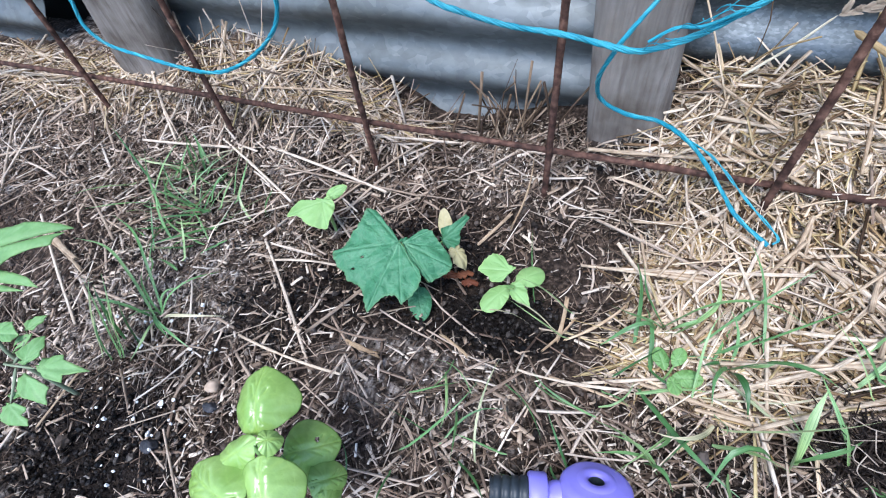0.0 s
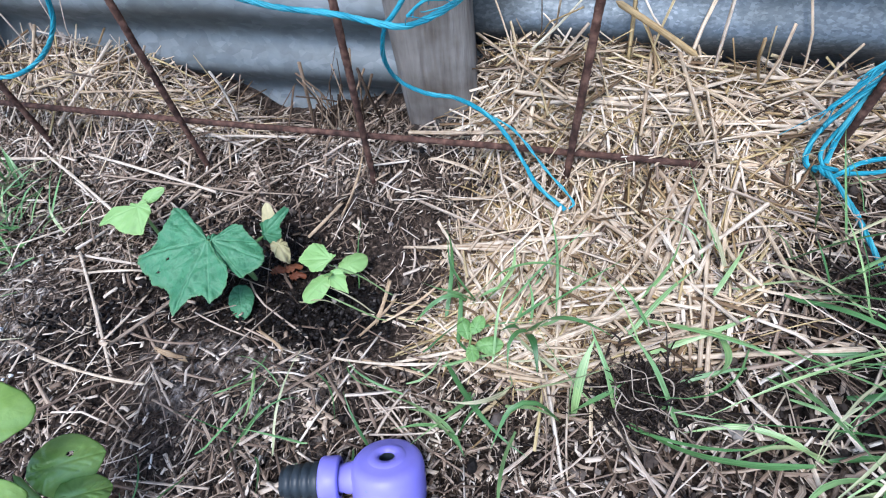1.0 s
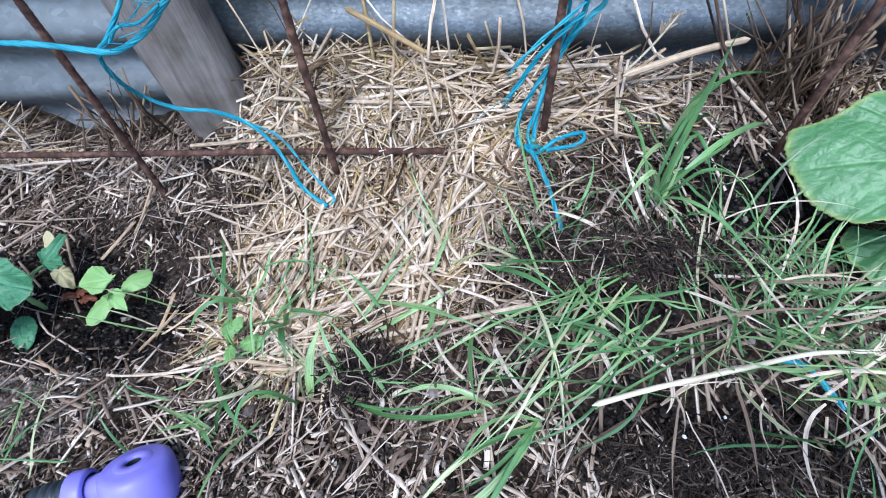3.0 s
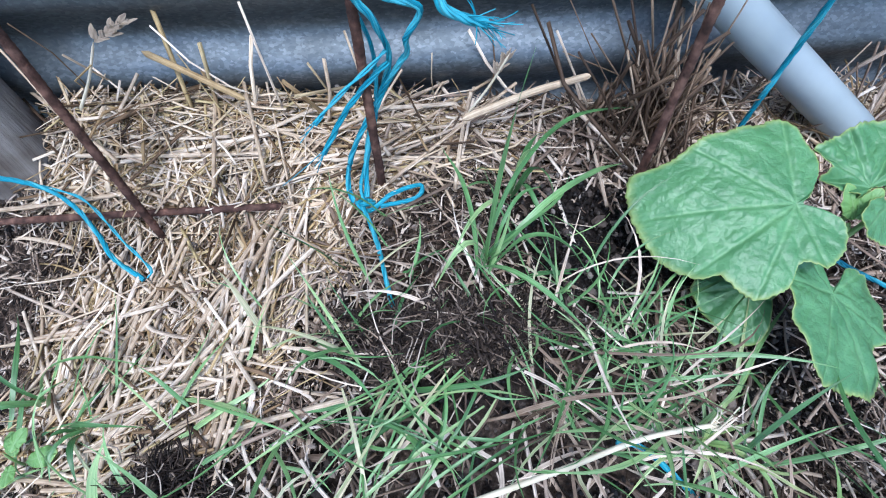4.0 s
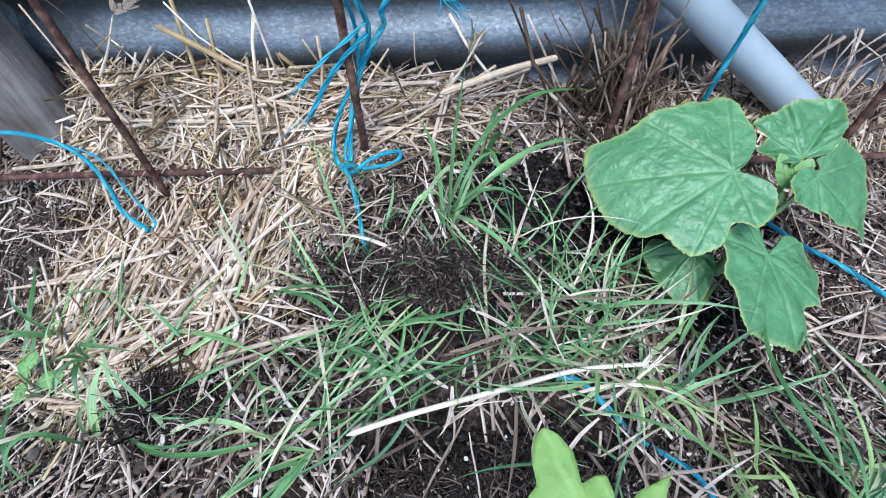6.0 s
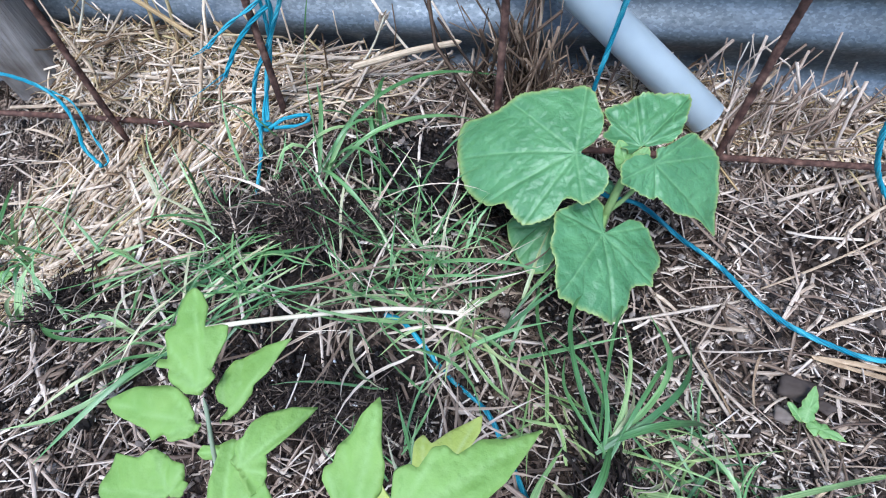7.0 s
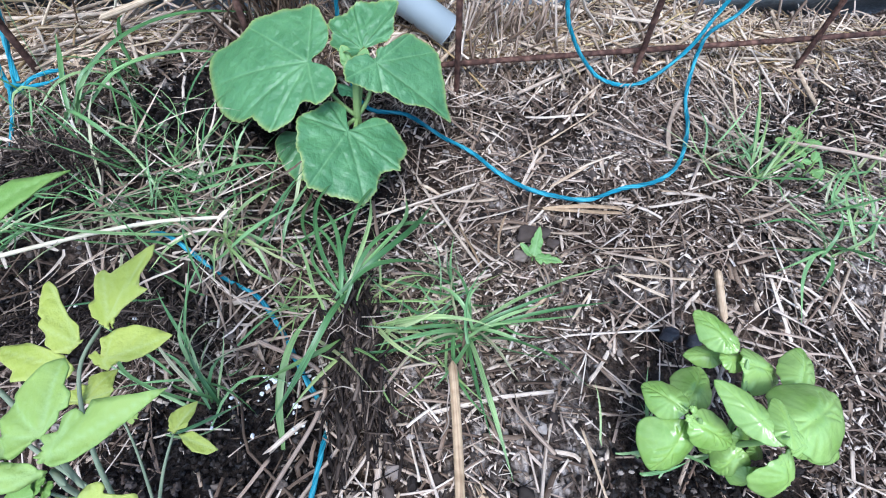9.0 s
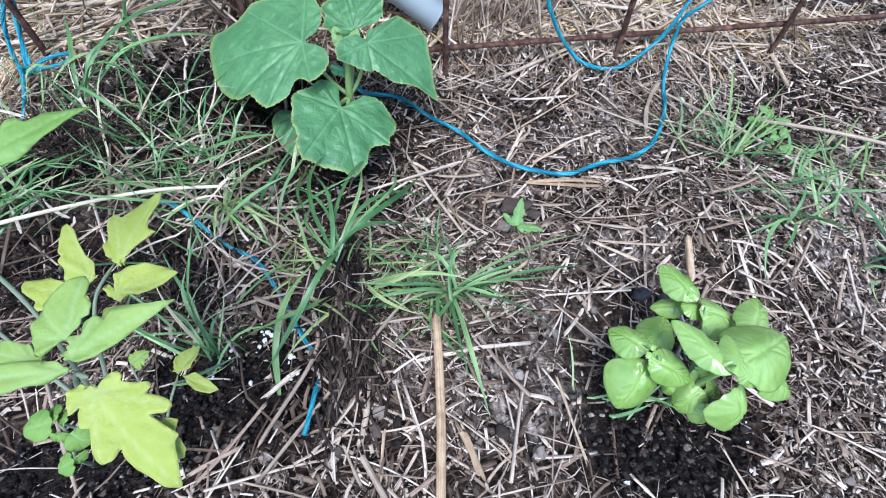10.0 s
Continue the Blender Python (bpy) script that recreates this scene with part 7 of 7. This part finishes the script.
litter("straw_litter", 8500, lambda x, y: np.clip(old(x, y) * 1.0, 0, 1), VIEW, (0.03, 0.12), (0.0007, 0.0026), OLD_STRAW, "greyed straw scattered over the mulch", lambda x, y: 0.006 + 0.018 * blobs(x, y, OLD_BED), tilt=0.14, rows=6, bow=0.05)
litter("straw_fragments", 5200, lambda x, y: np.clip(old(x, y) * 0.8 + 0.09, 0, 1) * not_wet(x, y) * (1 - 0.5 * bare(x, y)), VIEW, (0.008, 0.045), (0.0006, 0.0024), OLD_STRAW, "short broken straw over the mulch", lambda x, y: 0.006 + 0 * x, rows=4, tilt=0.17, bow=0.06)
litter("stray_straw", 800, lambda x, y: not_wet(x, y) * (1 - pale(x, y)) * np.clip(0.25 + x, 0.2, 1), VIEW, (0.025, 0.11), (0.0008, 0.0028), CHAFF, "long bent pale straws strewn over the mulch", lambda x, y: 0.001 + 0 * x, rows=8, tilt=0.09, bow=0.045)
litter("straw_bed", 11500, lambda x, y: pale(x, y) * off_bar(x, y), VIEW, (0.03, 0.16), (0.0006, 0.0024), STRAW, "thick bed of pale dry straw", lambda x, y: 0.006 + 0.022 * pale(x, y), tilt=0.13, rows=8, lay=straw_lay, bow=0.06)
litter("straw_bits", 5200, lambda x, y: pale(x, y) * off_bar(x, y), VIEW, (0.015, 0.06), (0.0007, 0.0024), STRAW, "short broken pale straw in the bed", lambda x, y: 0.008 + 0.02 * pale(x, y), tilt=0.2, rows=4, bow=0.05)
litter("straw_sheaths", 700, lambda x, y: pale(x, y) * off_bar(x, y), VIEW, (0.03, 0.09), (0.0018, 0.0038), STRAW, "flat papery straw leaves among the stalks", lambda x, y: 0.008 + 0 * x, tilt=0.14, flat=0.35, thick=0.12, rows=8, lay=straw_lay, bow=0.09)


def stalk_mesh(length, r, seed, mat):
    """A hollow straw with a joint and split ends."""
    rng = np.random.default_rng(seed)
    s = np.linspace(-0.5, 0.5, 15)
    c = np.c_[s * length, rng.normal(0, 0.05) * length * (s**2 - 0.1), rng.normal(0, 0.03) * length * (s**2 - 0.1)]
    swell = 1 + 0.35 * np.exp(-(((s - rng.uniform(-0.25, 0.25)) / 0.03) ** 2))
    v, q = tube_along(c, r * swell, 9)
    v[:, 2] *= 0.75
    iv, iq = tube_along(c, r * 0.72, 9)
    iv[:, 2] *= 0.75
    k = np.arange(9)
    m = len(v)
    ends = [np.stack([k + o, (k + 1) % 9 + o, (k + 1) % 9 + o + m, k + o + m], -1) for o in (0, 14 * 9)]
    turn = np.tile(np.arange(9) / 9 * 2 * np.pi, 15)
    grain = np.c_[np.repeat(s * length * 40, 9), np.cos(turn) * 3, np.sin(turn) * 3] + seed * 17.3
    return quads("straw_stalk", np.r_[v, iv], np.r_[q, iq[:, ::-1] + m, ends[0], ends[1][:, ::-1]], mat, True, np.r_[grain, grain])


def loose_stalks(count, density, mat, label, group, seed, lay):
    rng = np.random.default_rng(seed)
    kinds = [stalk_mesh(rng.uniform(0.07, 0.17), rng.uniform(0.0012, 0.0022), seed * 10 + i, mat) for i in range(8)]
    xy = spread(count, density, (-0.9, 1.2, -0.1, 0.46), rng)
    heads = lay(xy[:, 0], xy[:, 1])
    for i in range(count):
        src = kinds[i % 8]
        ob = src if i < 8 else new("straw_stalk", src.data)
        x, y = xy[i]
        h = heads[i]
        dx, dy = math.cos(h) * 0.035, math.sin(h) * 0.035
        slope = math.atan2(gz(x + dx, y + dy) - gz(x - dx, y - dy), 0.07)
        ob.matrix_world = Matrix.Translation((x, y, gz(x, y) + rng.uniform(0.0015, 0.005))) @ Euler((rng.uniform(0, 6), -slope + rng.normal(0, 0.03), h)).to_matrix().to_4x4()
        tagged(ob, label, "straw", group)


loose_stalks(140, lambda x, y: pale(x, y) * off_bar(x, y), PALE_STALK, "long pale dry straw stalk lying on the straw bed", "pale straw stalks", 3, straw_lay)
loose_stalks(70, old, GREY_STALK, "greyed straw stalk lying on the mulch", "greyed straw stalks", 4, lambda x, y: RNG.uniform(0, 6.28, len(x)))


def straw_piece(x0, y0, x1, y1, mm, mat, label, seed):
    """One flattened broken straw lying on the litter from end to end, slightly bowed, with ragged ends."""
    rng = np.random.default_rng(seed)
    t = np.linspace(0, 1, 13)
    a, b = np.array((x0, y0)), np.array((x1, y1))
    ln = np.linalg.norm(b - a)
    off = np.array((a[1] - b[1], b[0] - a[0])) * rng.normal(0, 0.03)
    xy = a + (b - a) * t[:, None] + off * (4 * t * (1 - t))[:, None]
    z0, z1 = gz(*a) + 0.003, gz(*b) + 0.003
    z = z0 + (z1 - z0) * t
    z = z + max(0.0, float((ground_z(xy[:, 0], xy[:, 1]) + 0.001 - z).max())) * np.sin(np.pi * t) ** 0.5
    c = np.c_[xy, z]
    d, u, w = frames_along(c)
    up = np.sign(w[:, 2:3]) * w
    tilt = rng.normal(0, 0.3)
    u, up = u * math.cos(tilt) + up * math.sin(tilt), up * math.cos(tilt) - u * math.sin(tilt)
    n = 10
    k = np.arange(n) / n * 2 * np.pi
    wide = mm / 2900 * (1 + 0.12 * np.sin(t * 9 + seed) + 0.25 * np.exp(-(((t - rng.uniform(0.2, 0.8)) / 0.05) ** 2)))
    v = c[:, None] + u[:, None] * (np.cos(k)[None] * wide[:, None])[..., None] + up[:, None] * (np.sin(k)[None] * 0.42 * wide[:, None])[..., None]
    v[0] += d[0] * (rng.uniform(-1, 1, (n, 1)) * mm / 1200)
    v[-1] += d[-1] * (rng.uniform(-1, 1, (n, 1)) * mm / 1200)
    q = [np.stack([i * n + np.arange(n), i * n + (np.arange(n) + 1) % n, (i + 1) * n + (np.arange(n) + 1) % n, (i + 1) * n + np.arange(n)], -1) for i in range(12)]
    ends = [np.array([[e, e + 1, e + 8, e + 9], [e + 1, e + 2, e + 7, e + 8], [e + 2, e + 3, e + 6, e + 7], [e + 3, e + 4, e + 5, e + 6]]) for e in (0, 12 * n)]
    grain = np.c_[np.repeat(t * ln * 24, n), np.tile(np.cos(k) * mm * 1.6, 13), np.tile(np.sin(k) * mm * 1.6, 13)] + rng.uniform(0, 500, 3)
    return tagged(quads("straw_piece", v.reshape(-1, 3), np.concatenate(q + ends), mat, True, grain), label, "straw", "broken straw pieces")


LYING = collections.defaultdict(list)
LYING["G"] += [(0.692, -0.017, 0.700, -0.046, 7.0), (0.643, -0.013, 0.639, -0.041, 3.1), (0.795, 0.217, 0.862, 0.196, 6.2), (0.715, 0.209, 0.727, 0.161, 3.9), (0.798, 0.216, 0.864, 0.201, 6.1), (0.750, 0.103, 0.773, 0.120, 4.8), (0.905, 0.215, 0.941, 0.204, 4.6), (0.745, 0.174, 0.760, 0.216, 3.1), (0.263, 0.396, 0.323, 0.334, 3.2), (0.386, 0.392, 0.424, 0.501, 4.0), (-0.064, 0.338, -0.060, 0.414, 4.2), (-0.163, 0.172, -0.133, 0.168, 5.8), (0.005, 0.229, 0.005, 0.270, 5.0), (-0.090, 0.205, -0.061, 0.191, 3.5), (0.016, 0.255, -0.005, 0.216, 3.6), (0.005, 0.194, 0.068, 0.187, 3.8)]
LYING["G"] += [(0.011, 0.231, 0.053, 0.272, 3.6)]
LYING["P"] += [(0.781, 0.041, 0.820, 0.031, 3.3), (0.766, 0.012, 0.772, -0.046, 3.0), (0.442, 0.199, 0.447, 0.222, 4.1), (0.877, -0.045, 0.881, -0.076, 4.0), (0.802, -0.057, 0.813, -0.071, 4.0), (0.653, 0.017, 0.657, -0.007, 2.8), (0.885, 0.127, 0.867, 0.147, 6.9), (0.842, 0.133, 0.894, 0.118, 4.3), (0.715, -0.024, 0.724, -0.042, 2.8), (0.703, -0.051, 0.732, -0.033, 2.8), (0.636, 0.126, 0.655, 0.107, 3.3), (0.808, 0.239, 0.848, 0.256, 4.9), (0.685, 0.266, 0.702, 0.250, 4.6), (0.772, 0.275, 0.882, 0.333, 3.1), (0.710, 0.244, 0.755, 0.237, 5.5), (0.828, 0.164, 0.896, 0.153, 4.2)]
LYING["P"] += [(0.810, 0.120, 0.784, 0.093, 3.3), (0.441, 0.196, 0.448, 0.225, 3.4), (0.797, 0.188, 0.829, 0.181, 4.5), (0.838, 0.254, 0.883, 0.267, 4.6), (0.851, 0.333, 0.948, 0.395, 4.1), (0.836, 0.134, 0.867, 0.106, 4.4), (0.263, 0.266, 0.308, 0.256, 4.5), (0.248, 0.256, 0.313, 0.237, 3.1), (0.327, 0.206, 0.343, 0.232, 3.3), (0.436, 0.203, 0.444, 0.228, 3.1), (0.226, 0.440, 0.301, 0.437, 4.9), (0.313, 0.223, 0.283, 0.232, 2.9), (0.342, 0.182, 0.336, 0.222, 2.7), (0.228, 0.182, 0.231, 0.241, 4.4), (0.021, 0.392, 0.069, 0.381, 6.2), (0.147, 0.291, 0.137, 0.350, 4.7)]
LYING["P"] += [(0.101, 0.282, 0.109, 0.334, 4.4), (0.185, 0.268, 0.189, 0.309, 4.2), (0.373, 0.383, 0.418, 0.488, 3.9), (0.085, 0.447, 0.177, 0.417, 4.6), (0.043, 0.353, 0.097, 0.363, 5.9), (0.230, 0.241, 0.206, 0.297, 3.1), (-0.287, 0.231, -0.219, 0.248, 4.2), (-0.091, 0.315, -0.067, 0.354, 4.6), (-0.267, 0.151, -0.154, 0.143, 3.3), (-0.387, 0.025, -0.394, 0.075, 2.9), (-0.018, 0.192, 0.067, 0.200, 3.4), (-0.539, 0.191, -0.490, 0.173, 7.6), (-0.566, 0.192, -0.469, 0.162, 6.3), (-0.115, 0.303, -0.140, 0.339, 4.2)]
LYING["C"] += [(0.804, 0.065, 0.782, 0.044, 4.1), (0.909, 0.210, 0.948, 0.198, 6.1), (0.562, 0.025, 0.584, 0.040, 5.1), (0.894, 0.105, 0.877, 0.093, 4.8), (0.926, 0.010, 0.968, 0.005, 3.4), (0.987, -0.023, 1.006, -0.041, 4.7), (0.663, -0.028, 0.647, -0.048, 2.8), (0.617, -0.018, 0.627, -0.043, 2.8), (0.833, 0.159, 0.879, 0.139, 6.4), (0.888, 0.197, 0.943, 0.200, 4.1), (0.782, 0.247, 0.808, 0.286, 4.4), (0.715, 0.216, 0.782, 0.223, 2.7), (0.937, 0.264, 0.986, 0.346, 7.1), (0.913, 0.173, 0.932, 0.145, 4.0), (0.274, 0.175, 0.251, 0.207, 3.4), (-0.242, 0.316, -0.212, 0.378, 5.1)]
LYING["C"] += [(-0.295, 0.252, -0.242, 0.253, 3.8), (-0.163, 0.199, -0.121, 0.228, 2.8)]
LYING["D"] += [(0.518, -0.026, 0.562, 0.020, 3.9), (0.513, -0.019, 0.547, -0.007, 4.0), (0.984, 0.021, 1.019, -0.002, 3.7), (0.672, 0.168, 0.706, 0.185, 2.5), (0.752, 0.310, 0.701, 0.376, 5.2), (0.289, 0.384, 0.324, 0.310, 5.7), (0.621, 0.221, 0.642, 0.282, 2.8), (0.640, 0.195, 0.637, 0.247, 4.2), (-0.202, 0.184, -0.133, 0.183, 2.8), (0.031, 0.146, 0.003, 0.181, 3.3), (-0.050, 0.147, -0.017, 0.190, 3.3), (-0.093, 0.119, -0.035, 0.117, 2.8)]
for key, straw_mat, words in (("P", PALE_STALK, "pale broken straw lying on the litter"), ("G", GOLD_STRAW, "golden broken straw lying on the litter"), ("C", GREY_STALK, "greyed broken straw lying on the mulch"), ("D", BROWN_STALK, "brown weathered stem lying on the mulch")):
    for i, ends in enumerate(LYING[key]):
        straw_piece(*ends, straw_mat, words, 300 * ord(key) + i)

# ---- root mats ----
def root_mat(x, y, rx, ry, h, count, label, seed, lay=None, long=0.034, thick=0.0009):
    rng = np.random.default_rng(seed)
    a, r = rng.uniform(0, 6.28, count), np.sqrt(rng.random(count))
    ragged = 0.95 + 0.26 * np.sin(3 * a + seed) + 0.2 * np.sin(5 * a + 2 * seed) + 0.22 * rng.normal(size=count)
    c = np.c_[x + rx * r * ragged * np.cos(a), y + ry * r * ragged * np.sin(a)]
    z = ground_z(c[:, 0], c[:, 1]) + h * (1 - r**2) * rng.uniform(0.4, 1.0, count)
    ln = rng.uniform(0.006, long, count)
    head = rng.uniform(0, 6.28, count) if lay is None else rng.normal(lay, 0.3, count)
    w = 0.0003 + thick * rng.random(count) ** 2
    v, q, g = strips(np.c_[c, z], head, rng.normal(0, 0.5 if lay is None else 0.15, count), ln, w, w, rng.normal(0, 0.26, count) * ln, rows=6, roll=rng.uniform(0, 6, count))
    return tagged(quads("root_mat", v, q, ROOTS, True, g), label, "roots", kind="stuff")


root_mat(0.385, 0.256, 0.066, 0.021, 0.02, 2500, "dark matted roots and soil of a pulled grass clump", 1)
root_mat(0.205, 0.185, 0.034, 0.022, 0.012, 700, "dark root clump at the edge of the straw", 2)
root_mat(0.622, 0.07, 0.020, 0.065, 0.018, 650, "dark hanging roots of a pulled grass tuft", 3, 1.5, 0.05, 0.0022)
root_mat(0.43, 0.135, 0.075, 0.018, 0.008, 1200, "dark rotted stems beside a hollow", 4)


def roots_pale(x, y, count, seed):
    rng = np.random.default_rng(seed)
    some = []
    for _ in range(count):
        p = np.array([x + rng.normal(0, 0.03), y + rng.normal(0, 0.015), 0.0])
        pts, hd = [], rng.uniform(0, 6.28)
        for _ in range(5):
            pts.append((p[0], p[1], gz(p[0], p[1]) + 0.012 + rng.uniform(0, 0.012)))
            hd += rng.normal(0, 0.8)
            p = p + np.array([math.cos(hd), math.sin(hd), 0]) * rng.uniform(0.006, 0.014)
        some.append(tube_along(smooth_path(pts), 0.00038, 5))
    v, q = gather(some)
    return tagged(quads("loose_roots", v, q, ROOT_HAIR), "thin pale loose roots", "roots", kind="stuff")


roots_pale(0.375, 0.265, 14, 1)
roots_pale(0.21, 0.18, 12, 2)
roots_pale(0.62, 0.09, 12, 3)

# ---- perlite ----
def crumbs(name, count, density, size, mat, label, category, seed, rounds=1, box=VIEW, lift=0.0):
    """Many small broken lumps of soil."""
    rng = np.random.default_rng(seed)
    unit = bmesh.new()
    bmesh.ops.create_icosphere(unit, subdivisions=rounds, radius=0.5)
    base = np.array([v.co[:] for v in unit.verts])
    tri = np.array([[v.index for v in f.verts] for f in unit.faces])
    unit.free()
    xy = spread(count, density, box, rng)
    s = rng.uniform(*size, count) * rng.random(count) ** 0.7
    rough_ = rng.uniform(0.6, 1.15, (count, len(base), 1))
    v = base[None] * rough_ * s[:, None, None] * rng.uniform(0.5, 1.1, (count, 1, 3)) + np.c_[xy, ground_z(xy[:, 0], xy[:, 1]) + 0.001 + lift - 0.007 * rng.random(count)][:, None]
    f = (tri[None] + (np.arange(count) * len(base))[:, None, None]).reshape(-1, 3)
    me = bpy.data.meshes.new(name)
    me.from_pydata(v.reshape(-1, 3).tolist(), [], f.tolist())
    me.materials.append(mat)
    return tagged(new(name, me), label, category, kind="stuff")


crumbs("soil_clods", 3600, lambda x, y: np.clip(bare(x, y) + 0.06, 0, 1) * (1 - 0.9 * pale(x, y)), (0.004, 0.012), CRUMB, "dark broken clods of soil between the mulch", "soil", 3, 2)
crumbs("mulch_lumps", 5200, lambda x, y: not_wet(x, y) * (1 - pale(x, y)) * np.clip(0.3 + 1.3 * x, 0.3, 1), (0.003, 0.013), DRY_CRUMB, "grey-brown lumps of matted soil in the mulch", "soil", 6, 2)
crumbs("soil_crumbs", 16000, lambda x, y: (1 - blobs(x, y, WET_SOIL)) * (1 - 0.8 * pale(x, y)) * np.clip(0.3 + bare(x, y), 0, 1), (0.0012, 0.0065), CRUMB, "brown crumbs of drying soil", "soil", 1)
crumbs("wet_soil_crumbs", 14000, lambda x, y: blobs(x, y, WET_SOIL), (0.0015, 0.009), WET_CRUMB, "black crumbs of wet potting soil", "soil", 2)


def perlite(x, y, r, count, seed):
    def near(px, py):
        return np.exp(-((px - x) ** 2) / (2 * r * r) - (py - y) ** 2 / (0.72 * r * r))
    return crumbs("perlite", count, near, (0.003, 0.0062), PERLITE, "white perlite grains on dark soil", "perlite", 40 + seed, 2, (x - 3 * r, x + 3 * r, y - 2 * r, y + 2 * r), 0.007)


perlite(-0.30, 0.06, 0.035, 34, 1)
perlite(-0.33, 0.135, 0.03, 26, 2)
perlite(0.43, 0.135, 0.03, 12, 3)
perlite(0.565, 0.055, 0.025, 34, 4)
perlite(0.84, -0.05, 0.04, 8, 5)

# ---- clods, stones and a dead leaf ----
def lump(name, at, size, mat, label, category, seed, group=""):
    bm = bmesh.new()
    bmesh.ops.create_icosphere(bm, subdivisions=3, radius=0.5)
    for vv in bm.verts:
        k = 1 + 0.45 * noise.noise(vv.co * 2.2 + Vector((seed, 1, 2))) + 0.16 * noise.noise(vv.co * 7 + Vector((1, seed, 2)))
        vv.co = Vector((vv.co.x * size[0], vv.co.y * size[1], vv.co.z * size[2])) * k
    ob = part(name, bm, mat, None)
    ob.location = (at[0], at[1], gz(*at) + size[2] * 0.18)
    return tagged(ob, label, category, group)


for at, size in (((0.780, 0.190), (0.030, 0.020, 0.014)), ((0.764, 0.169), (0.015, 0.012, 0.009)), ((0.719, -0.023), (0.012, 0.010, 0.008)), ((0.795, 0.178), (0.012, 0.010, 0.008))):
    lump("soil_clod", at, size, CRUMB, "crumbling brown clod of soil on the mulch", "soil", at[0] * 9, "soil clods")
for at, size in (((0.858, 0.074), (0.017, 0.011, 0.008)), ((0.875, 0.066), (0.014, 0.011, 0.008)), ((-0.254, 0.0875), (0.013, 0.008, 0.006)), ((-0.285, 0.045), (0.014, 0.010, 0.007))):
    lump("bark_chip", at, size, DARK_CHIP, "black damp chip of bark on the mulch", "bark", at[0] * 7, "bark chips")
lump("pebble", (-0.262, 0.104), (0.014, 0.012, 0.012), STONE, "small angular buff stone half sunk in the mulch", "stone", 4.3)
dead = thing("dead_leaf", (-0.102, 0.273, gz(-0.102, 0.273)), "crumpled reddish-brown dead leaf on wet soil", "leaf")
for i, (dx, dy) in enumerate(((-0.008, 0.0), (0.004, 0.003), (0.012, -0.002))):
    leaf_between("fragment", (-0.106 + dx, 0.270 + dy, gz(-0.102, 0.273) + 0.003), (-0.090 + dx, 0.276 + dy * 2, gz(-0.102, 0.273) + 0.006), 0.008, RUSSET_LEAF, dead, cup=0.6, ruffle=0.0015, seed=80 + i, samples=40)
